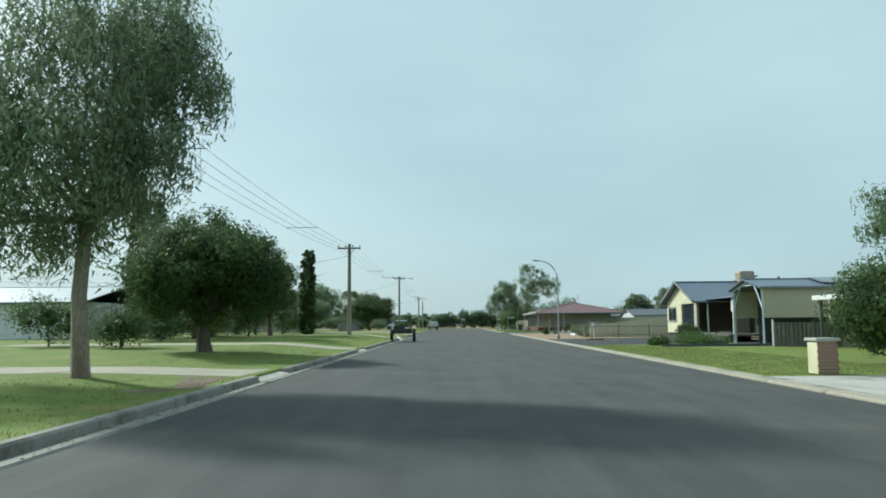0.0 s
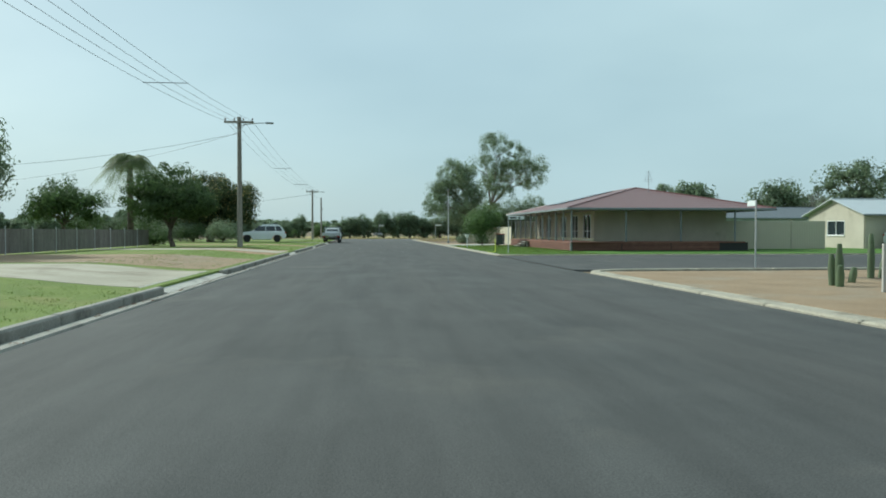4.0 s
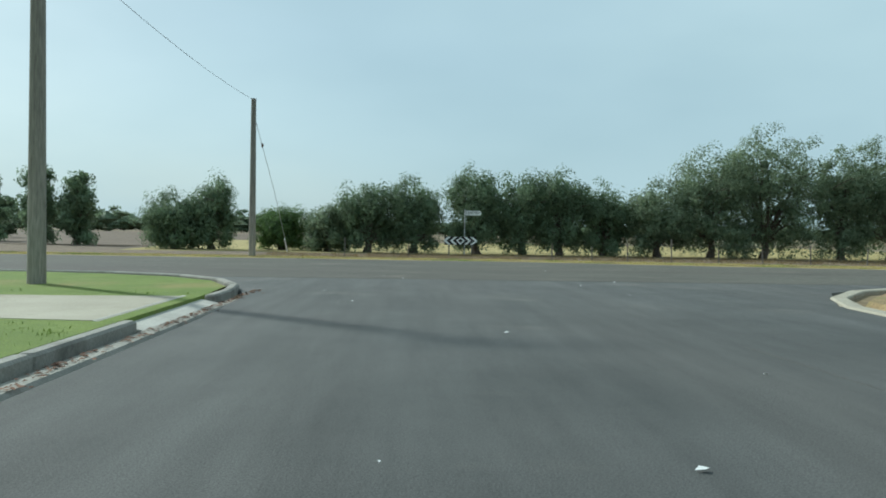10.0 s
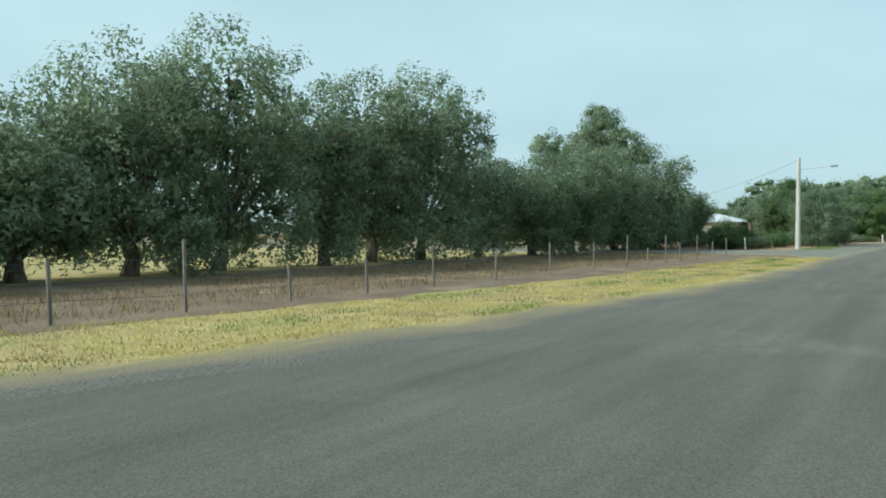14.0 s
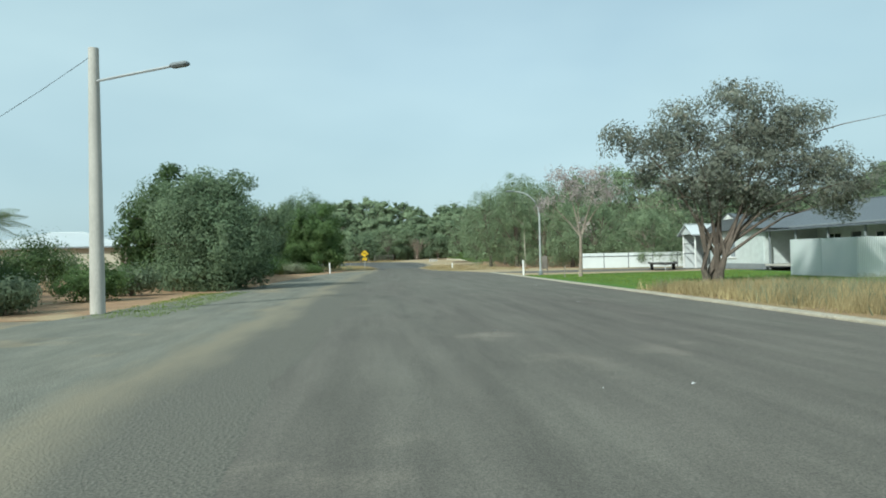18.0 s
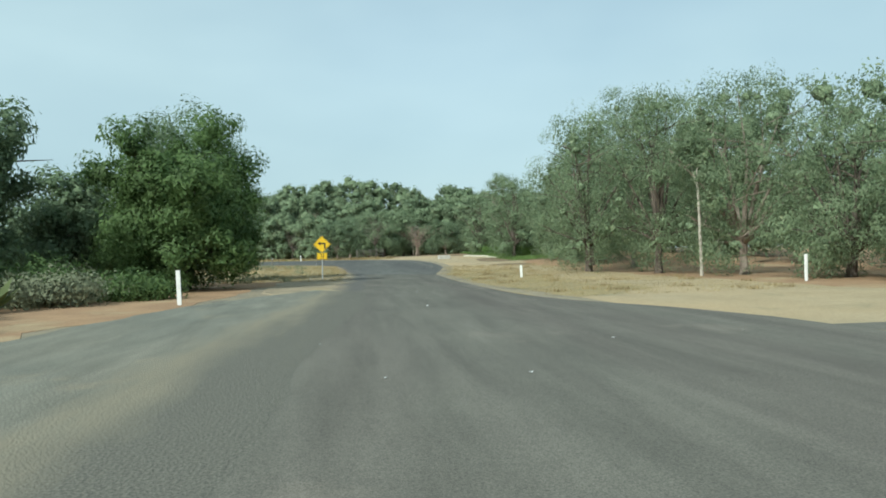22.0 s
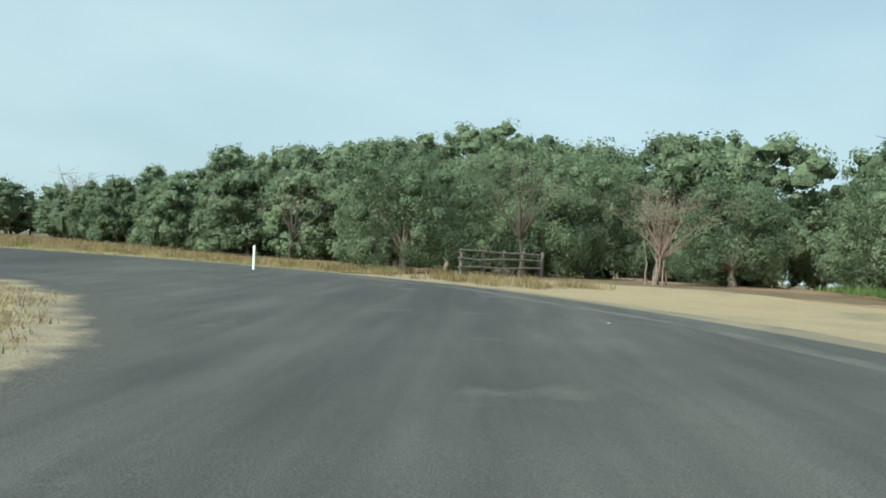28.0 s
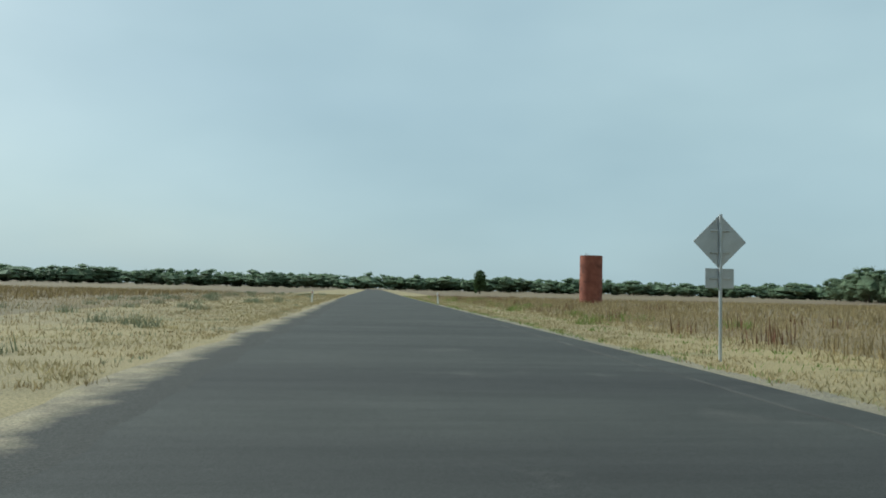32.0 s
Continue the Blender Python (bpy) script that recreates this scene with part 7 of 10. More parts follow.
lettering("CEMETERY", 0.155, fb, (0.44, -0.016, 2.28), label="black word cemetery")
fr = Form()
for cx, cz, sx, sz in ((0.42, 2.405, 0.76, 0.012), (0.42, 2.155, 0.76, 0.012), (0.05, 2.28, 0.012, 0.25)):
    fr.box((cx, -0.0135, cz), (sx, 0.003, sz))
part("border", fr, "ink", fb)


def name_sign(x, y, h, side, heading, writing, z=0.05, w=0.85):
    """A street-name blade on a thin post; the name stands as bars."""
    ob = thing("street_name_sign", "white street-name blade on a thin galvanised post", "street sign", (x, y, z), heading)
    part("post", Form().tube([(0, 0, -0.2), (0, 0, h)], 0.028, 8), "steel", ob)
    bl = part("blade", Form().box((side * (w / 2 + 0.02), 0, h - 0.1), (w, 0.014, 0.18), 0.003), "sign_white", ob)
    if writing:
        for k, ww in enumerate((0.36, 0.12)):
            part("bar", Form().box((side * (0.26 + 0.34 * k), -0.009, h - 0.1), (ww, 0.003, 0.085)), "ink", bl, "dark bar of unread writing")
    return ob


name_sign(7.4, 104.6, 2.0, 1, 0, True)
name_sign(9.9, 176.3, 2.2, 1, -8, False)
name_sign(12.6, 88.0, 2.2, 1, 80, False)


def guide_post(x, y, h=0.95, label="white roadside guide post with a small reflector", tilt=0.0):
    ob = thing("guide_post", label, "guide post", (x, y, gz(x, y)), tilt, group="roadside guide posts")
    part("post", Form().box((0, 0, h / 2 - 0.1), (0.11, 0.035, h + 0.2), 0.008, ry=R.uniform(-3, 3)), "white", ob)
    part("reflector", Form().box((0, -0.02, h - 0.16), (0.05, 0.008, 0.13), 0.002), "lamp_red", ob, "small red reflector")
    return ob


for x, y, rz in ((87.8, 178.1, 90), (121.7, 178.7, 90), (107.9, 190.6, 95), (190.5, 193.6, 60), (179.5, 196.1, 50), (189.9, 298, 0), (199.6, 300, 0), (112.0, 171.0, 90)):
    guide_post(x, y, 0.56 if abs(x - 121.7) < 0.1 else 0.9, tilt=rz)
ys = thing("boundary_marker", "slanted white and faded red marker post beside the gravel", "marker post", (57.6, 196.4, 0))
part("post", Form().box((0, 0, 0.4), (0.12, 0.04, 0.9), 0.01, ry=-22), "white", ys)
part("band", Form().box((0.02, 0, 0.42), (0.126, 0.046, 0.16), 0.01, ry=-22), "old_red", ys, "faded red band")
yp = thing("marker_post", "fluorescent yellow marker post with a white foot on the lawn", "marker post", (6.85, 105.6, 0.05))
part("post", Form().box((0, 0, 0.37), (0.05, 0.05, 0.78), 0.01, rx=3), "hi_yellow", yp)
part("cap", Form().box((0, 0.02, 0.7), (0.054, 0.054, 0.14), 0.01, rx=3), "white", yp)
part("foot", Form().box((-0.2, 0, 0.02), (0.45, 0.06, 0.035), 0.01), "hi_yellow", yp)
yv = thing("marker_post", "thin pale stake on the green lawn", "marker post", (79.6, 177.7, 0.04))
part("post", Form().box((0, 0, 0.28), (0.04, 0.04, 0.66), 0.006), "wood_pole", yv)
bb = thing("board_sign", "small dark brown timber board sign on two legs", "sign", (88.6, 176.6, 0.02), 90)
for x in (-0.13, 0.13):
    part("leg", Form().box((x, 0, 0.3), (0.05, 0.05, 0.8), 0.006), "grey_timber", bb)
part("board", Form().box((0, -0.03, 0.72), (0.34, 0.03, 0.78), 0.006), "grey_timber", bb)

# wire fence along the tree row
wf = thing("wire_fence", "old wire fence with thin dark posts before trees", "fence")
fx = [(-4, 197.2), (-1, 197.0), (5.6, 195.9), (7.4, 195.6), (9.0, 195.4), (11.0, 195.3), (13.2, 195.3), (15.2, 195.2), (17.4, 195.1), (20, 195.0), (23, 194.9), (26, 194.8), (29.1, 194.8), (30.8, 194.6), (32.7, 194.5), (34.7, 194.5), (37.7, 194.6), (40.5, 194.6), (43.5, 194.6)]
for i, (x, y) in enumerate(fx):
    h = 1.08 if i in (5, 12, 14, 16) else 0.62 + 0.3 * R.random()
    part("fence_post", Form().tube([(x, y, -0.1), (x + R.uniform(-0.03, 0.03), y + R.uniform(-0.03, 0.03), h)], 0.028, 6), "grey_timber", wf)
for z in (0.3, 0.55, 0.8):
    pts = [(x, y, z + R.uniform(-0.04, 0.04)) for x, y in fx]
    part("wire", Form().tube(pts, 0.004, 3, False), "wire", wf)


# ---- houses and yards ----
def wall_run(form, axis, at, a, b, z0, z1, t=0.14, holes=()):
    """A wall along x or y at a fixed other coordinate, with openings (from, to, sill, head) left through it."""
    cuts = sorted({a, b, *[v for h in holes for v in h[:2]]})

    def put(u0, u1, w0, w1):
        if u1 - u0 < 0.005 or w1 - w0 < 0.005:
            return
        c, s = (u0 + u1) / 2, u1 - u0
        if axis == "x":
            form.box((c, at, (w0 + w1) / 2), (s, t, w1 - w0))
        else:
            form.box((at, c, (w0 + w1) / 2), (t, s, w1 - w0))

    for u0, u1 in zip(cuts, cuts[1:]):
        hole = [h for h in holes if h[0] <= u0 + 1e-6 and h[1] >= u1 - 1e-6]
        if hole:
            put(u0, u1, z0, hole[0][2])
            put(u0, u1, hole[0][3], z1)
        else:
            put(u0, u1, z0, z1)
    return form


def window(parent, axis, at, a, b, z0, z1, frame_mat="white", panes=2, out=-1, transom=0.0, glass="glass", name="window"):
    """A window in an opening: frame bars, mullions and a dark pane each."""
    P = (lambda u, w, d=0.0: (u, at + d, w)) if axis == "x" else (lambda u, w, d=0.0: (at + d, u, w))
    S = (lambda u, t, w: (u, t, w)) if axis == "x" else (lambda u, t, w: (t, u, w))
    f = Form()
    o = out * 0.05
    for c, s in (((a + b) / 2, (b - a, z0)), ((a + b) / 2, (b - a, z1))):
        f.box(P(c, s[1], o), S(s[0] + 0.05, 0.08, 0.05), 0.006)
    for u in (a, b):
        f.box(P(u, (z0 + z1) / 2, o), S(0.05, 0.08, z1 - z0 + 0.05), 0.006)
    w = part(name, f, frame_mat, parent)
    for k in range(1, panes):
        part("mullion", Form().box(P(a + (b - a) * k / panes, (z0 + z1) / 2, o), S(0.04, 0.06, z1 - z0), 0.005), frame_mat, w)
    if transom:
        part("transom", Form().box(P((a + b) / 2, z0 + transom, o + out * 0.003), S(b - a, 0.06, 0.04), 0.005), frame_mat, w)
    for k in range(panes):
        u0, u1 = a + (b - a) * k / panes, a + (b - a) * (k + 1) / panes
        part("pane", Form().box(P((u0 + u1) / 2, (z0 + z1) / 2, 0.01 * out), S(u1 - u0 - 0.03, 0.012, z1 - z0 - 0.03)), glass, w)
    sl = Form().box(P((a + b) / 2, z0 - 0.05, out * 0.08), S(b - a + 0.16, 0.12, 0.05), 0.008)
    part("sill", sl, frame_mat, w)
    return w


def gable_roof(parent, mat, x0, x1, y0, y1, ze, zr, ridge="x", over=0.4, t=0.06, name="roof"):
    """Two slopes of sheeting with thickness, a ridge cap and gutters."""
    f = Form()
    if ridge == "x":
        ym = (y0 + y1) / 2
        drop = (zr - ze) / (ym - y0) * over
        for s, yy in ((-1, y0 - over), (1, y1 + over)):
            f.prism([(yy, ze - drop), (ym, zr), (ym, zr + t), (yy, ze - drop + t)], "x", x0 - over, x1 + over)
        cap = Form().box(((x0 + x1) / 2, ym, zr + t), (x1 - x0 + 2 * over, 0.3, 0.05), 0.02)
        gut = [Form().box(((x0 + x1) / 2, yy, ze - drop), (x1 - x0 + 2 * over, 0.1, 0.12), 0.02) for yy in (y0 - over - 0.04, y1 + over + 0.04)]
    else:
        xm = (x0 + x1) / 2
        drop = (zr - ze) / (xm - x0) * over
        for xx in (x0 - over, x1 + over):
            f.prism([(xx, ze - drop), (xm, zr), (xm, zr + t), (xx, ze - drop + t)], "y", y0 - over, y1 + over)
        cap = Form().box((xm, (y0 + y1) / 2, zr + t), (0.3, y1 - y0 + 2 * over, 0.05), 0.02)
        gut = [Form().box((xx, (y0 + y1) / 2, ze - drop), (0.1, y1 - y0 + 2 * over, 0.12), 0.02) for xx in (x0 - over - 0.04, x1 + over + 0.04)]
    r = part(name, f, mat, parent)
    part("ridge_cap", cap, mat, r)
    for gt in gut:
        part("gutter", gt, "grey_trim", r)
    return r


def hip_roof(parent, mat, x0, x1, y0, y1, ze, zr, over=0.5, t=0.07, name="roof"):
    """Four slopes that meet in a ridge along the longer side."""
    x0, x1, y0, y1 = x0 - over, x1 + over, y0 - over, y1 + over
    f = Form()
    lx, ly = x1 - x0, y1 - y0
    if lx > ly:
        r0, r1 = (x0 + ly / 2, (y0 + y1) / 2), (x1 - ly / 2, (y0 + y1) / 2)
    else:
        r0, r1 = ((x0 + x1) / 2, y0 + lx / 2), ((x0 + x1) / 2, y1 - lx / 2)
    a, b, c, d = (x0, y0), (x1, y0), (x1, y1), (x0, y1)
    faces = [(a, b, r1, r0), (b, c, r1), (c, d, r0, r1), (d, a, r0)] if lx > ly else [(a, b, r0), (b, c, r1, r0), (c, d, r1), (d, a, r0, r1)]
    hz = {r0: zr, r1: zr}
    for q in faces:
        lo = [(p[0], p[1], hz.get(p, ze)) for p in q]
        f.quad(*lo)
        f.quad(*[(p[0], p[1], p[2] + t) for p in lo])
    r = part(name, f, mat, parent)
    g = Form()
    part("gutter", Form().box(((x0 + x1) / 2, y0, ze), (lx + 0.1, 0.11, 0.13), 0.02), "grey_trim", r)
    part("gutter", Form().box(((x0 + x1) / 2, y1, ze), (lx + 0.1, 0.11, 0.13), 0.02), "grey_trim", r)
    part("gutter", Form().box((x0, (y0 + y1) / 2, ze), (0.11, ly - 0.12, 0.13), 0.02), "grey_trim", r)
    part("gutter", Form().box((x1, (y0 + y1) / 2, ze), (0.11, ly - 0.12, 0.13), 0.02), "grey_trim", r)
    for p, q in ((a, r0), (b, r0 if lx <= ly else r1), (c, r1), (d, r1 if lx <= ly else r0), (r0, r1)):
        zp, zq = hz.get(p, ze), hz.get(q, ze)
        part("ridge_cap", Form().tube([(p[0], p[1], zp + t), (q[0], q[1], zq + t)], 0.06, 6), mat, r)
    return r


# cream weatherboard cottage with a blue-grey roof
h1 = thing("cottage", "cream weatherboard cottage with a blue-grey metal roof", "house", (0, 0, 0.05))
FL = 0.45
body = wall_run(Form(), "y", 15.2, 48.0, 54.4, FL, 2.55, holes=[(52.2, 54.0, 1.25, 2.1), (48.5, 51.0, FL + 0.05, 2.3)])
wall_run(body, "x", 54.4, 15.2, 27, FL, 2.55)
wall_run(body, "x", 48.0, 17.6, 27, FL, 2.55)
wall_run(body, "y", 27.0, 43.4, 54.4, FL, 2.55)
wall_run(body, "y", 18.4, 43.4, 48.0, FL, 2.5, holes=[(45.2, 46.5, 1.0, 2.05), (47.0, 47.85, FL + 0.02, 2.15)])
wall_run(body, "x", 43.4, 18.4, 27, FL, 2.5)
part("wall", body, "beige_wall", h1)
part("gable_infill", Form().prism([(48.0, 2.55), (54.4, 2.55), (51.2, 3.72)], "x", 15.14, 15.26), "cream_board", h1)
stump = Form()
for x in (15.4, 18.4, 22, 26.8):
    for y in (48.2, 51.2, 54.2):
        stump.box((x, y, 0.2), (0.2, 0.2, 0.5))
part("stumps", stump, "grey_timber", h1)
part("skirting", wall_run(wall_run(Form(), "y", 15.28, 48, 54.4, 0.0, FL, 0.06), "x", 47.9, 15.3, 18.4, 0, FL, 0.06), "dark_trim", h1)
z = FL
while z < 3.6:
    lo, hi = 48.0, 54.4
    if z > 2.5:
        k = (z - 2.5) / 1.22 * 3.2
        lo, hi = 48.0 + k + 0.1, 54.4 - k - 0.1
    runs = [(lo, hi)]
    if 1.2 < z + 0.07 < 2.12:
        runs = [(51.05, 52.15), (54.05, hi)]
    elif z + 0.07 < 1.25:
        runs = [(51.05, hi)]
    elif 2.12 <= z + 0.07 < 2.35:
        runs = [(51.05, hi)]
    for u0, u1 in runs:
        if u1 - u0 > 0.06:
            part("weatherboard", Form().prism([(15.10, z), (15.085, z), (15.115, z + 0.15), (15.13, z + 0.15)], "y", u0, u1), "cream_board", h1)
    z += 0.145
for k in range(8):
    part("weatherboard", Form().prism([(18.30, FL + 0.145 * k), (18.285, FL + 0.145 * k), (18.315, FL + 0.145 * k + 0.15), (18.33, FL + 0.145 * k + 0.15)], "y", 43.4, 46.9), "cream_board", h1) if k < 4 else None
window(h1, "y", 15.18, 52.2, 54.0, 1.25, 2.1, "grey_trim", 2, -1)
window(h1, "y", 18.38, 45.2, 46.5, 1.0, 2.05, "dark_trim", 1, -1)
part("door", Form().box((18.36, 47.42, 1.3), (0.05, 0.82, 2.05), 0.01), "dark_trim", h1, "dark front door")
part("sliding_door", Form().box((15.22, 49.75, 1.42), (0.05, 2.4, 1.8), 0.01), "glass", h1, "dark glass door under the gable")
gable_roof(h1, "roof_blue", 15.2, 27, 48.0, 54.4, 2.55, 3.75, "x", 0.45)
part("porch_roof", Form().prism([(15.6, 2.5), (19.2, 2.95), (19.2, 3.0), (15.6, 2.55)], "y", 43.2, 48.3), "roof_blue_y", h1)
part("lower_roof", Form().prism([(18.6, 2.75), (27.2, 2.95), (27.2, 3.0), (18.6, 2.8)], "y", 42.9, 47.8), "roof_blue_y", h1)
for y in (43.5, 47.9):
    part("porch_post", Form().box((15.8, y, 1.25), (0.1, 0.1, 2.5), 0.01), "white", h1)
part("porch_floor", Form().box((16.9, 45.7, FL - 0.06), (2.9, 4.6, 0.12), 0.01), "grey_timber", h1)
part("porch_blind", Form().box((15.85, 43.2, 2.1), (0.03, 1.6, 0.75), 0.01), "cream_board", h1, "half-rolled cream blind")
part("barge_board", Form().prism([(47.5, 2.36), (51.2, 3.72), (51.2, 3.88), (47.5, 2.52)], "x", 14.70, 14.76).prism([(54.9, 2.36), (51.2, 3.72), (51.2, 3.88), (54.9, 2.52)], "x", 14.70, 14.76), "grey_trim", h1)
ec = thing("evaporative_cooler", "tan boxy rooftop evaporative cooler", "air cooler", (19.4, 51.1, 3.68))
part("cabinet", Form().box((0, 0, 0.44), (0.95, 0.95, 0.8), 0.06), "cooler", ec)
for s in range(6):
    part("louvre", Form().box((-0.485, 0, 0.18 + 0.1 * s), (0.03, 0.78, 0.05), 0.008), "cooler", ec)
part("base_collar", Form().box((0, 0, 0.0), (0.7, 0.7, 0.2), 0.02), "grey_trim", ec)
an = thing("satellite_dish", "small grey satellite dish and stub aerial on the roof", "satellite dish", (20.0, 51.0, 3.72))
part("mast", Form().tube([(0, 0, 0), (0, 0, 0.4)], 0.02, 6), "steel", an)
part("dish", Form().lathe([(0.02, 0), (0.16, 0.03), (0.28, 0.1), (0.26, 0.1), (0.02, 0.02)], 12, (0, 0, 0.4)), "grey_trim", an)
part("vent_pipe", Form().tube([(1.6, 0, 0), (1.6, 0, 0.45)], 0.08, 8), "grey_trim", an)

# tall arched carport
cp = thing("carport", "tall open carport with pale steel portal and sheeted sides", "carport", (0, 0, 0.04))
Y0, Y1, X0, X1, ZE, ZA = 36.9, 40.6, 14.8, 24.0, 2.75, 3.15
YM = (Y0 + Y1) / 2
for x in (X0, 18.0, 21.0, X1):
    fr = part("portal_frame", Form().tube([(x, Y0, 0), (x, Y0, ZE), (x, YM, ZA), (x, Y1, ZE), (x, Y1, 0)], 0.07, 4), "blue_white", cp)
    part("knee_brace", Form().tube([(x, Y0, 1.75), (x, Y0 + 0.55, ZE - 0.25), (x, Y0 + 1.0, ZE + 0.22)], 0.045, 4), "blue_white", fr)
    part("knee_brace", Form().tube([(x, Y1, 1.75), (x, Y1 - 0.55, ZE - 0.25), (x, Y1 - 1.0, ZE + 0.22)], 0.045, 4), "blue_white", fr)
    part("collar_tie", Form().tube([(x, YM - 0.7, ZA - 0.2), (x, YM + 0.7, ZA - 0.2)], 0.045, 4), "blue_white", fr)
gable_roof(cp, "roof_blue", X0 - 0.1, X1 + 0.2, Y0 - 0.1, Y1 + 0.1, ZE + 0.05, ZA + 0.08, "x", 0.12)
part("side_sheeting", Form().box(((X0 + X1) / 2, Y0 - 0.06, 2.03), (X1 - X0, 0.05, 1.4), 0.01), "beige_sheet", cp)
part("side_sheeting", Form().box(((X0 + X1) / 2, Y1 + 0.06, 2.03), (X1 - X0, 0.05, 1.4), 0.01), "beige_sheet", cp)
part("rear_sheeting", Form().box((X1 + 0.05, YM, 1.6), (0.05, Y1 - Y0, 3.0), 0.01), "dark_trim", cp)
# added dark sheets paint in the shade inside the carport
part("side_lining", Form().box(((X0 + X1) / 2 + 0.6, Y1 - 0.05, 1.42), (X1 - X0 - 1.2, 0.03, 2.8), 0.005), "dark_trim", cp, "dark sheet painted as shade inside the carport")
part("side_lining", Form().box(((X0 + X1) / 2, Y0 + 0.02, 2.03), (X1 - X0, 0.03, 1.4), 0.005), "dark_trim", cp, "dark sheet painted as shade inside the carport")
ge = thing("garden_edging", "dark timber sleepers edging the front garden", "edging", (0, 0, 0.05))
for k in range(4):
    part("sleeper", Form().box((10.7 + 1.9 * k, 36.35, 0.05), (1.88, 0.1, 0.14), 0.015), "dark_trim", ge)
lf = thing("yard_fence", "low weathered brown paling fence beside the carport", "fence", (0, 0, 0.04))
for k in range(16):
    part("paling", Form().box((14.62 + 0.15 * k, 35.2 - 0.09 * k, 0.56), (0.14, 0.022, 1.1 - 0.01 * (k % 3)), 0.004, rz=-31), "grey_timber", lf)
part("post", Form().box((14.55, 35.24, 0.62), (0.07, 0.07, 1.26), 0.008), "white", lf)
for z in (0.25, 0.9):
    part("rail", Form().box((15.75, 34.56, z), (2.7, 0.04, 0.07), 0.006, rz=-31), "grey_timber", lf)
pt = thing("patio", "flat-roofed patio on dark posts beside a cream wall", "patio", (0, 0, 0.05))
part("roof", Form().box((19.3, 31.9, 2.2), (6.8, 4.4, 0.08), 0.01), "roof_zinc", pt)
part("fascia", Form().box((15.88, 31.9, 2.16), (0.04, 4.44, 0.2), 0.006).box((19.3, 29.68, 2.16), (6.8, 0.04, 0.2), 0.006), "white", pt, "pale fascia")
for x, y in ((16.1, 33.8), (16.1, 30.0), (19.2, 30.0), (22.4, 30.0)):
    part("post", Form().box((x, y, 1.07), (0.12, 0.12, 2.16), 0.01), "dark_trim", pt)
part("wall", Form().box((19.6, 34.1, 1.05), (6.0, 0.1, 2.1), 0.01), "beige_sheet", pt)
part("end_wall", Form().box((22.6, 31.9, 1.05), (0.1, 4.2, 2.1), 0.01), "cream_board", pt)
for k in range(6):
    sp = part("solar_panel", Form().box((0, 0, 0.02), (1.0, 1.5, 0.035), 0.006), "solar", cp)
    sp.matrix_local = pose(18.3 + 1.04 * k, (Y0 + YM) / 2, (ZE + ZA) / 2 + 0.20, 12.2, 0, 0)

# raked cream fence, rail fence in front, letterbox
rf = thing("boundary_fence", "long cream sheet-metal fence that steps up towards the cottage", "fence", (0, 0, 0.05))
for k in range(8):
    x0, x1 = 10.8 + 1.6 * k, 12.4 + 1.6 * k
    za, zb = (0.95 + 0.85 * min(1, i / 5.5) for i in (k, k + 1))
    pn = part("panel", Form().prism([(x0, 0.02), (x1 - 0.02, 0.02), (x1 - 0.02, zb), (x0, za)], "y", 60.94, 60.98), "cream_fence", rf)
    part("rail", Form().box(((x0 + x1) / 2, 60.91, 0.12), (1.58, 0.04, 0.05), 0.006), "cream_board", pn)
    part("post", Form().box((x0, 60.96, za / 2), (0.06, 0.08, za + 0.02), 0.008), "cream_board", rf)
rl = thing("rail_fence", "low rusty steel post and rail fence along the sealed yard", "fence", (0, 0, 0.05))
for x in (10.4, 12.9, 15.3, 17.2, 18.6):
    part("post", Form().tube([(x, 60.4, 0), (x, 60.4, 0.98)], 0.04, 7), "grey_timber", rl)
for z in (0.2, 0.85):
    part("rail", Form().tube([(10.4, 60.4, z), (18.6, 60.4, z - 0.02)], 0.022, 6), "grey_timber", rl)
gt = thing("garden_gate_post", "pale timber post where the fence meets the verge", "post", (10.2, 60.3, 0.05))
part("post", Form().box((0, 0, 0.5), (0.12, 0.12, 1.05), 0.01), "wood_pole", gt)


def letterbox(x, y, z, label, h=0.95, mat="white", rz=90, box=(0.3, 0.22, 0.22)):
    ob = thing("letterbox", label, "letterbox", (x, y, z), rz)
    part("post", Form().box((0, 0, h / 2 - 0.05), (0.07, 0.07, h - 0.05), 0.008), "white", ob)
    b = part("box", Form().box((0, 0, h), box, 0.02), mat, ob)
    part("slot", Form().box((0, -box[1] / 2 - 0.003, h + 0.03), (box[0] * 0.7, 0.012, 0.03)), "ink", b)
    part("lid", Form().box((0, 0, h + box[2] / 2 + 0.012), (box[0] + 0.05, box[1] + 0.05, 0.025), 0.006), "grey_trim", b)
    return ob


letterbox(9.4, 51.7, 0.05, "white letterbox on a post ringed with stones on black asphalt", 1.05)
for k in range(9):
    a = 2 * math.pi * k / 9
    s = R.uniform(0.10, 0.18)
    solo("garden_stone", Form().lathe([(s * 0.7, 0), (s, s * 0.35), (s * 0.75, s * 0.7), (s * 0.2, s * 0.8)], 7), "dirt" if k % 2 else "brick", "rough brown garden stone round the letterbox", "stone", (9.4 + 0.48 * math.cos(a), 51.7 + 0.4 * math.sin(a), 0.05), k * 40, group="stones round the letterbox")
letterbox(7.1, 119.4, 0.05, "white letterbox on a thin post at the lawn's edge", 0.85)
wp = thing("water_riser", "white capped water riser pipe at the verge", "pipe", (8.5, 57.2, 0.05))
part("pipe", Form().tube([(0, 0, 0), (0, 0, 0.5)], 0.045, 9), "white", wp)
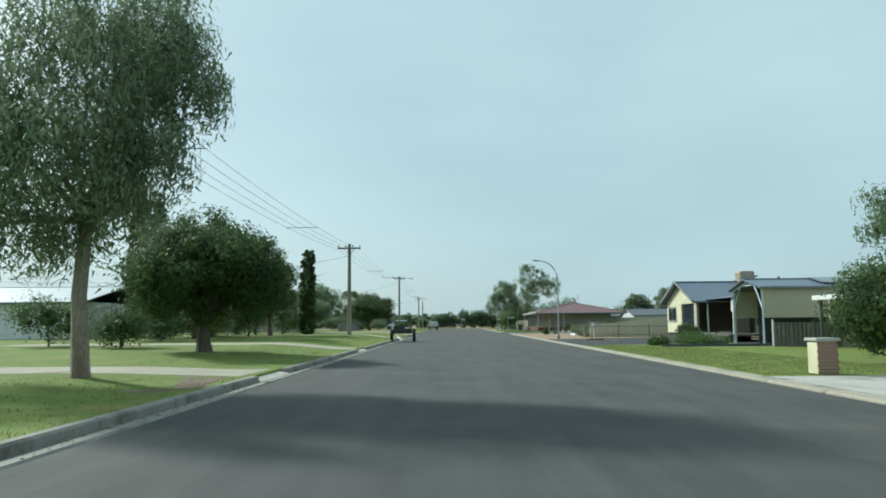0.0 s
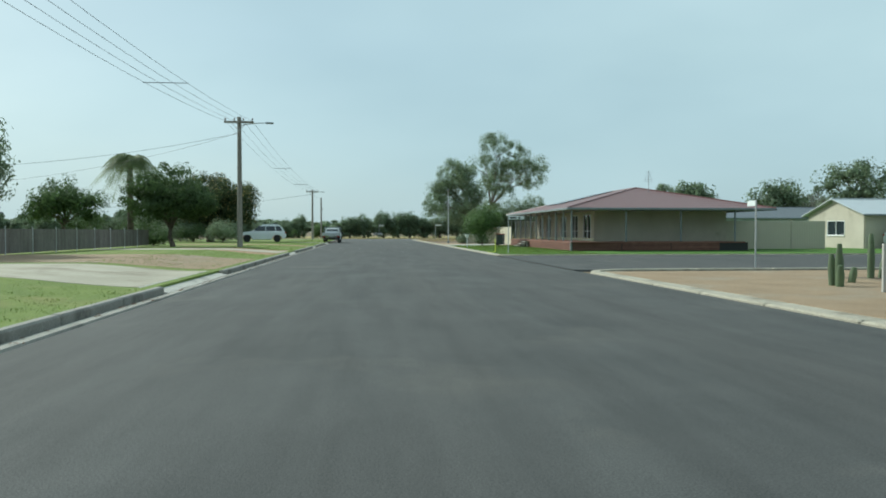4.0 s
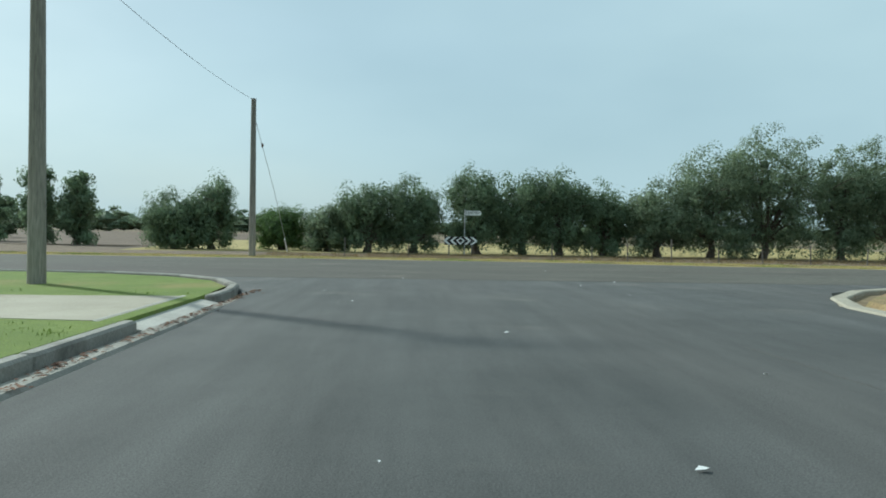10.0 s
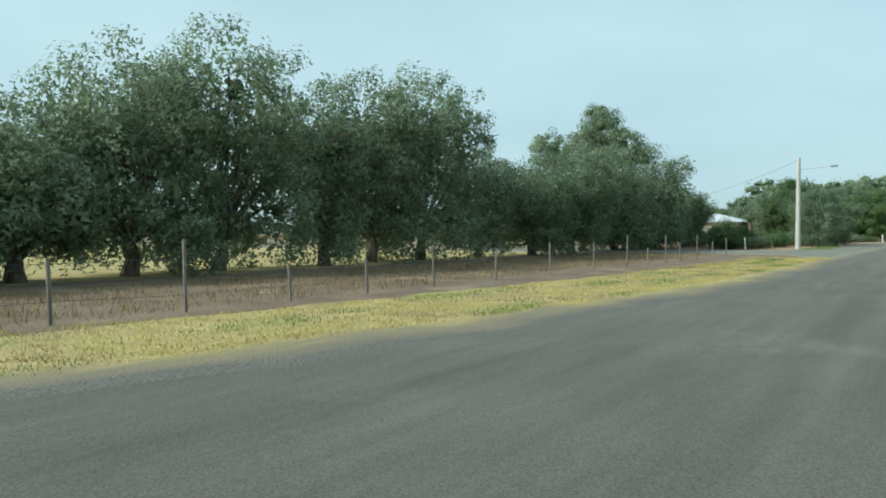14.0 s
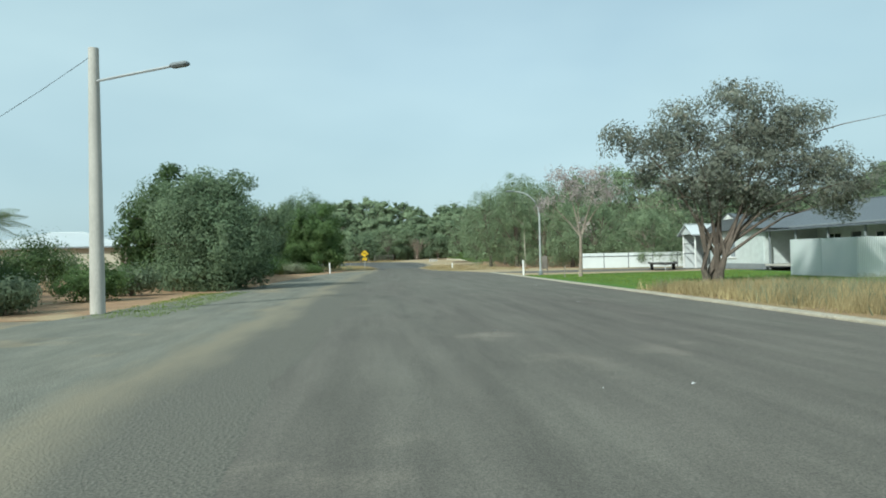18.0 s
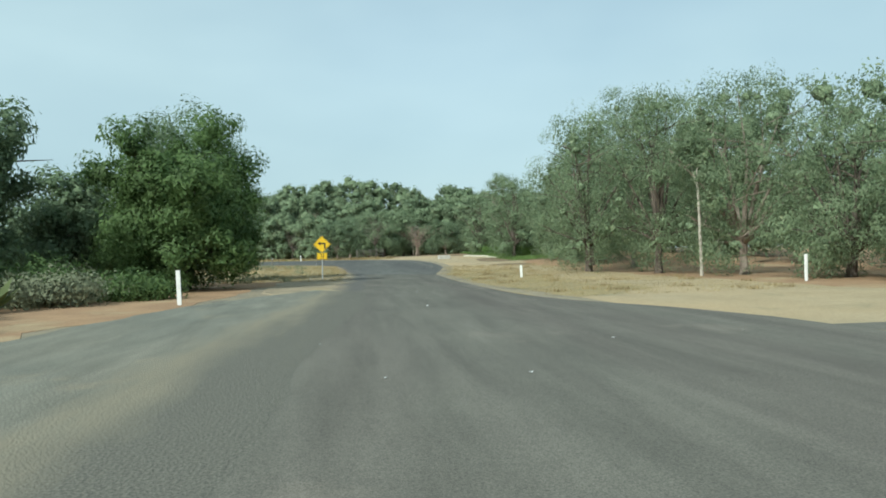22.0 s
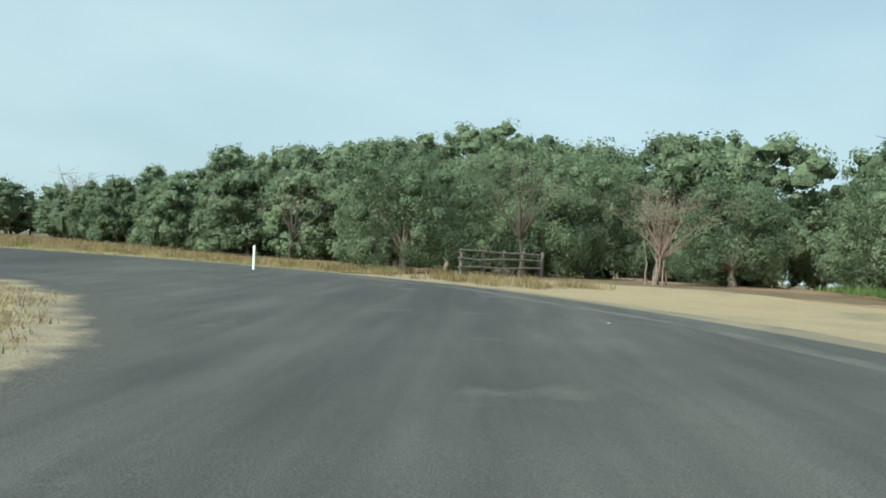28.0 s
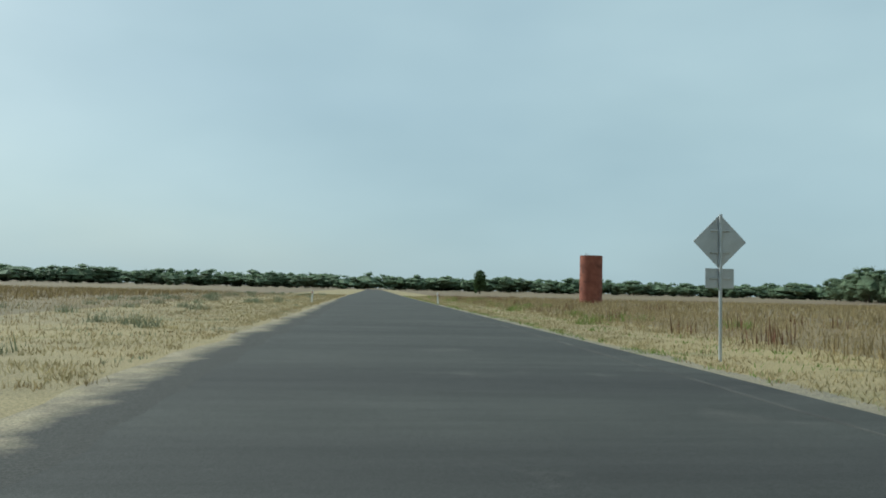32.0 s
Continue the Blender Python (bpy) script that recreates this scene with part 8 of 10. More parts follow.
part("cap", Form().box((0.06, 0, 0.53), (0.26, 0.12, 0.08), 0.02), "white", wp)
solo("garden_edging_stone", Form().box((0, 0, 0.03), (0.55, 0.2, 0.06), 0.02), "concrete", "pale concrete slab lying on black asphalt", "slab", (10.2, 48.0, 0.05), 20)

# brick letterbox pillar at the wide driveway
bp = thing("letterbox_pillar", "brown brick letterbox pillar with a pale stone face", "letterbox", (7.98, 16.8, 0.05), 4)
core = part("core", Form().box((0, 0, 0.36), (0.40, 0.40, 0.72)), "concrete", bp)
me = mesh_of("brick", Form().box((0, 0, 0), (0.22, 0.012, 0.068), 0.004), "brick")
me2 = mesh_of("brick", Form().box((0, 0, 0), (0.012, 0.22, 0.068), 0.004), "brick")
for row in range(9):
    for k in range(2):
        sh = 0.05 if row % 2 else -0.05
        for s in (-1, 1):
            o = part("brick", me, "brick", bp)
            o.location = (-0.11 + 0.228 * k + sh * 0.2, s * 0.205, 0.04 + 0.078 * row)
            if s > 0:
                o = part("brick", me2, "brick", bp)
                o.location = (0.205, -0.11 + 0.228 * k + sh * 0.2, 0.04 + 0.078 * row)
part("stone_face", Form().box((-0.215, 0, 0.36), (0.03, 0.40, 0.68), 0.008), "cream_board", bp, "pale stone face")
part("cap", Form().box((0, 0, 0.755), (0.54, 0.52, 0.07), 0.012), "concrete", bp)
gs = thing("roadside_cabinet", "pale blue-green service pillar on the verge", "service box", (8.3, 11.0, 0.05), 6)
part("cabinet", Form().box((0, 0, 0.3), (0.2, 0.22, 0.62), 0.02), "green_box", gs)
part("lid", Form().box((0, 0, 0.63), (0.23, 0.25, 0.05), 0.012), "green_box", gs)

# red-roofed verandah house
h2 = thing("verandah_house", "beige house with dull red roof, long verandah, solar panels", "house", (0, 0, 0.05))
VX, BX0, BX1, BY0, BY1, DK = 11.87, 14.07, 22.6, 110.7, 127.1, 0.55
holes = [(111.4, 113.1), (114.4, 116.0), (117.4, 119.0), (121.9, 123.5), (124.5, 125.9)]
f = wall_run(Form(), "y", BX0, BY0, BY1, DK, 2.7, holes=[(a, b, 0.68, 2.24) for a, b in holes] + [(119.85, 120.7, DK + 0.02, 2.3)])
wall_run(f, "x", BY0, BX0, BX1, DK, 2.7)
wall_run(f, "x", BY1, BX0, BX1, DK, 2.7)
wall_run(f, "y", BX1, BY0, BY1, DK, 2.7)
part("wall", f, "beige_wall", h2)
part("base_board", Form().box((BX0 - 0.09, 123.9, DK + 0.09), (0.03, 6.3, 0.18), 0.006).box((BX0 - 0.09, 115.25, DK + 0.09), (0.03, 9.0, 0.18), 0.006), "cream_board", h2)
part("footing", wall_run(wall_run(Form(), "x", BY0 - 0.03, BX0, BX1, 0, DK, 0.1), "x", BY1 + 0.03, BX0, BX1, 0, DK, 0.1), "deck_red", h2)
for a, b in holes:
    window(h2, "y", BX0, a, b, 0.68, 2.24, "white", 2, -1, 0.5)
dr = part("door", Form().box((BX0 - 0.02, 120.27, 1.43), (0.05, 0.8, 1.72), 0.01), "grey_timber", h2, "brown front door")
for c, s3 in (((BX0 - 0.07, 119.84, 1.43), (0.06, 0.07, 1.76)), ((BX0 - 0.07, 120.71, 1.43), (0.06, 0.07, 1.76)), ((BX0 - 0.07, 120.27, 2.31), (0.06, 0.8, 0.07))):
    part("door_frame", Form().box(c, s3, 0.006), "white", dr)
part("door_handle", Form().box((BX0 - 0.08, 120.6, 1.5), (0.06, 0.04, 0.12), 0.01), "dark_trim", dr)
rb = hip_roof(h2, "roof_red", VX - 0.3, 24.3, 107.8, 127.4, 2.5, 4.04, 0.05)
part("soffit", Form().box((12.8, 117.6, 2.46), (2.4, 19.4, 0.02)).box((19.0, 109.2, 2.46), (10.0, 2.6, 0.02)), "grey_trim", rb)
part("deck", Form().box(((VX + BX0) / 2, 117.6, DK - 0.04), (BX0 - VX + 0.1, 19.2, 0.08), 0.01), "deck_red", h2)
part("deck", Form().box((18.4, 109.4, DK - 0.04), (8.5, 2.5, 0.08), 0.01), "deck_red", h2)
for k in range(11):
    part("verandah_post", Form().box((VX, 108.2 + 1.88 * k, 1.5), (0.085, 0.085, 1.94), 0.01), "grey_trim", h2)
for k in range(3):
    part("verandah_post", Form().box((15.2 + 3.4 * k, 108.2, 1.5), (0.085, 0.085, 1.94), 0.01), "grey_trim", h2)
for k in range(5):
    for s in range(5):
        part("skirting_slat", Form().box((VX - 0.06, 110.05 + 3.78 * s, 0.07 + 0.098 * k), (0.03, 3.75, 0.07), 0.006), "deck_red", h2)
    for s in range(3):
        part("skirting_slat", Form().box((13.4 + 3.05 * s, 108.14, 0.07 + 0.098 * k), (3.0, 0.03, 0.07), 0.006), "deck_red", h2)
part("corner_post", Form().box((VX - 0.03, 108.17, 0.25), (0.12, 0.12, 0.56), 0.01), "grey_trim", h2)
# black sheets behind the slats paint in the shade under the deck
part("skirting_backing", Form().box((VX + 0.04, 117.6, 0.25), (0.03, 19.0, 0.5)).box((17.4, 108.24, 0.25), (10.9, 0.03, 0.5)), "ink", h2)
for k in range(3):
    part("step", Form().box((VX - 0.25 - 0.28 * k, 120.4, 0.40 - 0.15 * k), (0.3, 1.3, 0.07), 0.008), "concrete", h2)
    part("riser", Form().box((VX - 0.15 - 0.28 * k, 120.4, 0.20 - 0.075 * k), (0.04, 1.2, 0.40 - 0.15 * k), 0.004), "kerb", h2)
for k in range(15):
    part("screen_slat", Form().box((13.15, 127.25, 0.66 + 0.095 * k), (1.78, 0.02, 0.05), 0.004), "white", h2)
for x in (12.24, 13.3):
    part("screen_post", Form().box((x, 127.3, 1.45), (0.05, 0.05, 1.85), 0.006), "grey_trim", h2)
for r in range(3):
    sx = 14.5 + 1.35 * r
    for k in range(6):
        if 119.4 + 1.03 * k < 126.9 - (sx + 0.7 - VX + 0.35):
            sp = part("solar_panel", Form().box((0, 0, 0.04), (1.32, 1.0, 0.04), 0.006), "solar", h2)
            sp.matrix_local = pose(sx, 119.4 + 1.03 * k, 2.5 + (sx - VX + 0.35) * 0.237 + 0.09, 0, -13.3, 0)
tv = thing("tv_aerial", "spindly rooftop television aerial", "aerial", (18.2, 112.5, 3.2))
part("mast", Form().tube([(0, 0, 0), (0, 0, 2.0)], 0.02, 6), "steel", tv)
for k in range(6):
    part("element", Form().tube([(-0.3 + 0.02 * k, 0, 1.3 + 0.12 * k), (0.3 - 0.02 * k, 0, 1.3 + 0.12 * k)], 0.008, 4), "steel", tv)
wb = thing("wheelie_bin", "dark green wheelie bin beside the verandah", "bin", (11.1, 128.0, 0.05), 60)
part("body", Form().prism([(-0.24, 0.06), (0.24, 0.06), (0.29, 0.92), (-0.29, 0.92)], "y", -0.27, 0.27), "dark_trim", wb)
part("lid", Form().box((0, 0, 0.95), (0.62, 0.62, 0.06), 0.02), "old_red", wb, "faded red lid")
for s in (-1, 1):
    part("wheel", Form().tube([(s * 0.2, 0.28, 0.1), (s * 0.26, 0.28, 0.1)], 0.1, 10), "tyre", wb)

# fences, shed and cabinet beyond the verandah house
f5 = thing("boundary_fence", "cream sheet-metal fence with a gate, stepping down towards the road", "fence", (0, 0, 0.05))
for k in range(2):
    part("low_panel", Form().box((9.58 + 1.05 * k, 137.0, 0.42), (1.04, 0.04, 0.84), 0.01), "beige_sheet", f5)
part("panel", Form().box((11.87, 137.0, 0.78), (1.4, 0.04, 1.56), 0.01), "beige_sheet", f5)
part("capping", Form().box((10.1, 137.0, 0.855), (2.12, 0.06, 0.03), 0.006), "white", f5)
part("capping", Form().box((11.87, 137.0, 1.575), (1.46, 0.06, 0.03), 0.006), "white", f5)
for x, h in ((9.04, 0.87), (11.15, 1.58), (12.58, 1.58)):
    part("post", Form().box((x, 136.99, h / 2), (0.06, 0.08, h), 0.008), "white", f5)
for k, (y, w) in enumerate(((136.1, 1.75), (134.4, 1.6), (132.2, 2.7))):
    part("gate_leaf" if k == 1 else "side_panel", Form().box((12.6, y, 0.79 + 0.03 * (k == 1)), (0.04, w - 0.04, 1.56 - 0.06 * (k == 1)), 0.01), "cream_fence_y", f5)
for y in (135.22, 133.58, 130.85):
    part("post", Form().box((12.59, y, 0.8), (0.07, 0.06, 1.6), 0.008), "cream_fence_y", f5)
gb = thing("service_cabinet", "pale green service cabinet on a sandy verge", "service box", (9.1, 139.6, 0.05), 5)
part("cabinet", Form().box((0, 0, 0.27), (0.32, 0.3, 0.54), 0.02), "green_box", gb)
part("lid", Form().box((0, 0, 0.56), (0.36, 0.34, 0.05), 0.012), "green_box", gb)
h6 = thing("house_behind_fence", "low house with a dark hip roof behind a cream fence", "house", (0, 0, 0.05))
part("wall", wall_run(wall_run(wall_run(wall_run(Form(), "y", 23, 144.5, 152, 0, 2.3), "x", 144.5, 23, 34, 0, 2.3), "y", 34, 144.5, 152, 0, 2.3), "x", 152, 23, 34, 0, 2.3), "beige_wall", h6)
hip_roof(h6, "roof_grey", 23, 34, 144.5, 152, 2.3, 3.3)


# side-street fence and far houses
sf = thing("boundary_fence", "plain beige sheet fence behind the verandah house", "fence", (0, 0, 0.05))
for k in range(-1, 3):
    part("panel", Form().box((24.2 + 2.4 * k, 112.0, 0.93), (2.36, 0.04, 1.85), 0.01), "beige_sheet", sf)
    part("post", Form().box((23.0 + 2.4 * k, 111.98, 0.95), (0.06, 0.09, 1.9), 0.008), "beige_wall", sf)


def plain_house(x0, x1, y0, y1, ze, zr, roof, wall, label, wins=(), side="y", kind="gable", wat=None, ridge="x"):
    ob = thing("house", label, "house", (0, 0, 0.05))
    holes_w = [w[1:] for w in wins if w[0] == "w"]
    holes_s = [w[1:] for w in wins if w[0] == "s"]
    f = wall_run(Form(), "y", x0, y0, y1, 0, ze, holes=holes_w)
    wall_run(f, "x", y0, x0, x1, 0, ze, holes=holes_s)
    wall_run(f, "y", x1, y0, y1, 0, ze)
    wall_run(f, "x", y1, x0, x1, 0, ze)
    part("wall", f, wall, ob)
    for w in wins:
        window(ob, "y" if w[0] == "w" else "x", x0 if w[0] == "w" else y0, *w[1:], "white", 2, -1)
    if kind == "gable":
        gable_roof(ob, roof, x0, x1, y0, y1, ze, zr, ridge, 0.4)
        if ridge == "x":
            part("gable_infill", Form().prism([(y0, ze), (y1, ze), ((y0 + y1) / 2, zr)], "x", x0 - 0.05, x0 + 0.05), wall, ob)
        else:
            part("gable_infill", Form().prism([(x0, ze), (x1, ze), ((x0 + x1) / 2, zr)], "y", y0 - 0.05, y0 + 0.05), wall, ob)
    else:
        hip_roof(ob, roof, x0, x1, y0, y1, ze, zr)
    return ob


lh = plain_house(33.2, 46.3, 112.3, 118.8, 2.4, 3.45, "roof_zinc", "beige_wall", "long low beige house with a pale zinc roof", [("w", 114.4, 116.4, 0.9, 1.9)])
part("verandah_roof", Form().prism([(112.2, 2.34), (110.0, 2.14), (110.0, 2.19), (112.2, 2.39)], "x", 38.0, 46.7), "roof_zinc", lh)
# dark panel before the front wall paints in the eave shade
part("verandah_wall", Form().box((42.2, 112.16, 1.05), (8.2, 0.06, 2.0), 0.01), "grey_timber", lh, "dark panel painted as shade under the verandah")
for k in range(4):
    part("verandah_post", Form().box((38.2 + 2.75 * k, 110.1, 1.08), (0.09, 0.09, 2.16), 0.01), "grey_trim", lh)
gh = thing("garden_hoop", "low hooped frame with a torn white cover", "garden frame", (20.2, 81.2, 0.05), 8)
for k in range(4):
    part("hoop", Form().tube([(-1.1 + 0.75 * k, 0.75 * math.cos(a), 1.2 * math.sin(a)) for a in [math.pi * i / 10 for i in range(11)]], 0.022, 6), "grey_trim", gh)
cov = Form()
for i in range(6):
    a0, a1 = 0.75 + 0.27 * i, 0.75 + 0.27 * (i + 1)
    cov.quad((-1.15, 0.78 * math.cos(a0), 1.235 * math.sin(a0)), (0.5, 0.78 * math.cos(a0), 1.225 * math.sin(a0)), (0.5, 0.78 * math.cos(a1), 1.225 * math.sin(a1)), (-1.15, 0.78 * math.cos(a1), 1.235 * math.sin(a1)))
part("cover", cov, "white", gh, "torn white plastic cover")
plain_house(30.0, 44.0, 128, 137, 2.4, 3.4, "roof_grey", "pale_wall", "low house with a grey roof behind fences")
plain_house(101.0, 109.0, 205.5, 216.0, 2.4, 3.6, "roof_zinc", "beige_wall", "low pale cottage with a zinc hip roof among garden trees", kind="hip")
plain_house(-40, -24.5, 50, 62, 2.8, 4.0, "roof_zinc", "white", "white weatherboard house with a pale roof behind trees", kind="gable", ridge="x")
plain_house(-40, -21, 96, 108, 2.5, 4.2, "roof_zinc", "beige_wall", "low brick house with a pale hip roof behind a fence", kind="hip")
plain_house(-44, -28, 112, 124, 2.5, 3.9, "roof_grey", "beige_wall", "low house with a dark roof beyond the palm", kind="hip")
ec2 = thing("evaporative_cooler", "grey boxy rooftop cooler", "air cooler", (-24.5, 99.5, 3.3))
part("cabinet", Form().box((0, 0, 0.4), (1.1, 1.1, 0.75), 0.06), "grey_trim", ec2)
pf = thing("picket_fence", "low cream picket fence on the side street", "fence", (0, 0, 0.05))
for k in range(26):
    part("picket", Form().box((30.2 + 0.16 * k, 105.6, 0.5), (0.09, 0.02, 1.0), 0.006), "cream_board", pf)
for z in (0.25, 0.8):
    part("rail", Form().box((32.2, 105.63, z), (4.2, 0.04, 0.07), 0.006), "cream_board", pf)

# low fence and gate of the house with the palm
wl2 = thing("mesh_fence", "low grey mesh fence along the front garden", "fence", (0, 0, 0.29))
for k in range(9):
    part("panel", Form().box((-13.9, 93.2 + 2.4 * k, 0.55), (0.03, 2.34, 0.95), 0.006), "grey_timber", wl2)
    part("post", Form().tube([(-13.9, 92.0 + 2.4 * k, 0), (-13.9, 92.0 + 2.4 * k, 1.12)], 0.03, 7), "steel", wl2)

# blue-grey house on the country road with its fences, shed and trailer
h3 = thing("house", "pale blue-grey house with a dark grey hip roof and a porch", "house", (0, 0, 0.04))
WY = 163.6
f = wall_run(Form(), "x", WY, 86.6, 93.8, 0.35, 2.45, holes=[(90.1, 92.6, 0.75, 2.05)])
wall_run(f, "y", 93.8, 152, WY, 0.35, 2.45)
wall_run(f, "y", 86.6, 160.2, WY, 0.35, 2.45)
wall_run(f, "x", 160.2, 74.5, 86.6, 0.35, 2.45, holes=[(84.2, 85.6, 0.9, 2.05), (82.4, 83.3, 0.4, 2.1), (79.8, 81.2, 0.9, 2.05)])
wall_run(f, "y", 74.5, 152, 160.2, 0.35, 2.45)
wall_run(f, "x", 152, 74.5, 93.8, 0.35, 2.45)
part("wall", f, "pale_wall", h3)
part("footing", wall_run(wall_run(wall_run(Form(), "x", WY + 0.02, 86.6, 93.8, 0, 0.35, 0.16), "x", 160.22, 74.5, 86.6, 0, 0.35, 0.16), "y", 86.58, 160.2, WY, 0, 0.35, 0.16), "grey_trim", h3)
window(h3, "x", WY, 90.1, 92.6, 0.75, 2.05, "white", 3, 1, 0.4, "glass_pale")
window(h3, "x", 160.2, 84.2, 85.6, 0.9, 2.05, "white", 2, 1)
window(h3, "x", 160.2, 79.8, 81.2, 0.9, 2.05, "white", 2, 1)
part("door", Form().box((82.85, 160.18, 1.25), (0.84, 0.05, 1.68), 0.01), "dark_trim", h3, "dark front door")
hip_roof(h3, "roof_grey", 74.5, 93.8, 152, 161.8, 2.5, 4.1, 0.4)
part("wing_roof", Form().prism([(86.2, 2.48), (94.2, 2.48), (90.2, 3.6)], "y", 158, WY + 0.5), "roof_grey", h3)
part("gable_vent", Form().prism([(89.5, 3.2), (90.9, 3.2), (90.2, 3.5)], "y", WY + 0.5, WY + 0.53), "white", h3)
part("porch_roof", Form().prism([(160.0, 2.5), (163.9, 2.25), (163.9, 2.31), (160.0, 2.56)], "x", 73.6, 86.5), "roof_grey", h3)
for x in (74.2, 77.2, 80.2, 83.2, 86.0):
    part("porch_post", Form().box((x, 163.6, 1.15), (0.1, 0.1, 2.3), 0.01), "grey_trim", h3)
part("porch_floor", Form().box((80.2, 162.0, 0.28), (12.2, 3.5, 0.12), 0.01), "concrete", h3)
for k in range(6):
    sp = part("solar_panel", Form().box((0, 0, 0.04), (1.0, 1.62, 0.04), 0.006), "solar", h3)
    sp.matrix_local = pose(79.4 + 1.04 * k, 159.3, 3.18, -17.5, 0, 0)
aer = thing("tv_aerial", "small white rooftop aerial", "aerial", (82.5, 157, 4.05))
part("mast", Form().tube([(0, 0, 0), (0, 0, 0.7)], 0.02, 6), "steel", aer)
part("element", Form().box((0, 0, 0.72), (0.7, 0.2, 0.06), 0.02), "white", aer)
cf = thing("corrugated_fence", "tall white corrugated iron fence", "fence", (0, 0, 0.03))
for k in range(14):
    part("sheet", Form().box((71.0, 167.0 - 2.4 * k, 0.82), (0.03, 2.38, 1.6), 0.006), "white_corr", cf)
for k in range(2):
    part("sheet", Form().box((72.2 + 2.4 * k, 168.2, 0.82), (2.38, 0.03, 1.6), 0.006), "white_corr_x", cf)
wf2 = thing("corrugated_fence", "low white corrugated fence with dark rails and posts", "fence", (0, 0, 0.02))
for k in range(5):
    xk, yk = 101.4 + 0.15 * k, 160.9 + 1.95 * k
    part("sheet", Form().box((xk + 0.07, yk + 0.97, 0.62), (1.94, 0.03, 1.18), 0.006, rz=85.6), "white_corr_x", wf2)
    part("rail", Form().box((xk + 0.03, yk + 0.97, 0.95), (1.94, 0.04, 0.05), 0.006, rz=85.6), "dark_trim", wf2)
    part("post", Form().box((xk, yk, 0.6), (0.06, 0.06, 1.2), 0.006), "dark_trim", wf2)
sh = thing("open_shed", "white open-fronted sheet-metal shed with a gable roof", "shed", (0, 0, 0.02))
for x, y in ((94.6, 164.4), (96.6, 164.4), (94.6, 157), (96.6, 157)):
    part("post", Form().box((x, y, 1.2), (0.1, 0.1, 2.4), 0.01), "white", sh)
part("rear_wall", Form().box((95.6, 157, 1.2), (2.1, 0.05, 2.4), 0.01), "white_corr_x", sh)
part("side_wall", Form().box((96.65, 160.7, 1.2), (0.05, 7.4, 2.4), 0.01), "white_corr", sh)
gable_roof(sh, "roof_zinc", 94.5, 96.7, 156.8, 164.6, 2.42, 3.1, "y", 0.15)
part("gable_infill", Form().prism([(94.5, 2.42), (96.7, 2.42), (95.6, 3.1)], "y", 164.5, 164.55), "white_corr_x", sh)
part("cross_rail", Form().box((95.6, 164.4, 1.75), (2.0, 0.05, 0.06), 0.006), "dark_trim", sh)
part("cross_rail", Form().box((95.6, 164.4, 1.05), (2.0, 0.05, 0.06), 0.006), "dark_trim", sh)

# house behind shrubs on the left of the country road
h7 = plain_house(72, 86, 214, 224, 2.4, 3.7, "roof_grey", "cream_board", "low old house with a grey hip roof behind garden shrubs", kind="hip")
# added dark panel paints the verandah's shade along the front
part("veranda_shade", Form().box((78.4, 213.2, 1.3), (12.0, 0.06, 1.7), 0.01), "dark_trim", h7, "dark panel painted as the shade of a verandah")
for k in range(8):
    sp = part("solar_panel", Form().box((0, 0, 0.04), (1.0, 1.6, 0.04), 0.006), "solar", h7)
    sp.matrix_local = pose(74.9 + 1.04 * k, 215.9, 2.98, 13.5, 0, 0)


# ---- vehicles ----
def wheel(parent, x, y, z, r, w, side=1, rim="rim"):
    """A wheel on a cross axle (x): tyre with a rounded tread, rim and hub."""
    t = part("wheel", Form().lathe([(r * 0.62, -w / 2), (r * 0.92, -w / 2), (r, -w * 0.32), (r, w * 0.32), (r * 0.92, w / 2), (r * 0.62, w / 2)], 22), "tyre", parent, smooth=True)
    t.matrix_local = pose(x, y, z, 0, 90, 0)
    d = part("rim", Form().lathe([(r * 0.64, -w * 0.3), (r * 0.64, w * 0.3), (r * 0.5, w * 0.36), (r * 0.2, w * 0.3), (r * 0.16, w * 0.42), (0.01, w * 0.42)], 18), rim, t)
    if side < 0:
        d.matrix_local = pose(0, 0, 0, 180, 0, 0)
    return t


def loft(sections, close=True):
    """A skin over rings of equal count, capped at both ends."""
    f = Form()
    n = len(sections[0])
    for s in sections:
        f.v += [tuple(p) for p in s]
    for i in range(len(sections) - 1):
        for k in range(n if close else n - 1):
            j = (k + 1) % n
            f.f.append((i * n + k, i * n + j, (i + 1) * n + j, (i + 1) * n + k))
    f.f.append(tuple(range(n - 1, -1, -1)))
    f.f.append(tuple((len(sections) - 1) * n + k for k in range(n)))
    return f


def side_shell(outline, half, tuck=0.08, z_belt=0.9):
    """A body side outline (y, z) pushed across x with rounded, tucked flanks: its faces ring from left to right."""
    secs = []
    for k, (x, s) in enumerate(((-half, 0.0), (-half + tuck * 0.35, 1.0), (half - tuck * 0.35, 1.0), (half, 0.0))):
        ring = []
        cy = sum(p[0] for p in outline) / len(outline)
        for y, z in outline:
            e = 0.0 if s else 0.05
            ring.append((x, y + (cy - y) * e * 0.25, z - (e if z > z_belt else -e * 0.3)))
        secs.append(ring)
    return loft(secs)


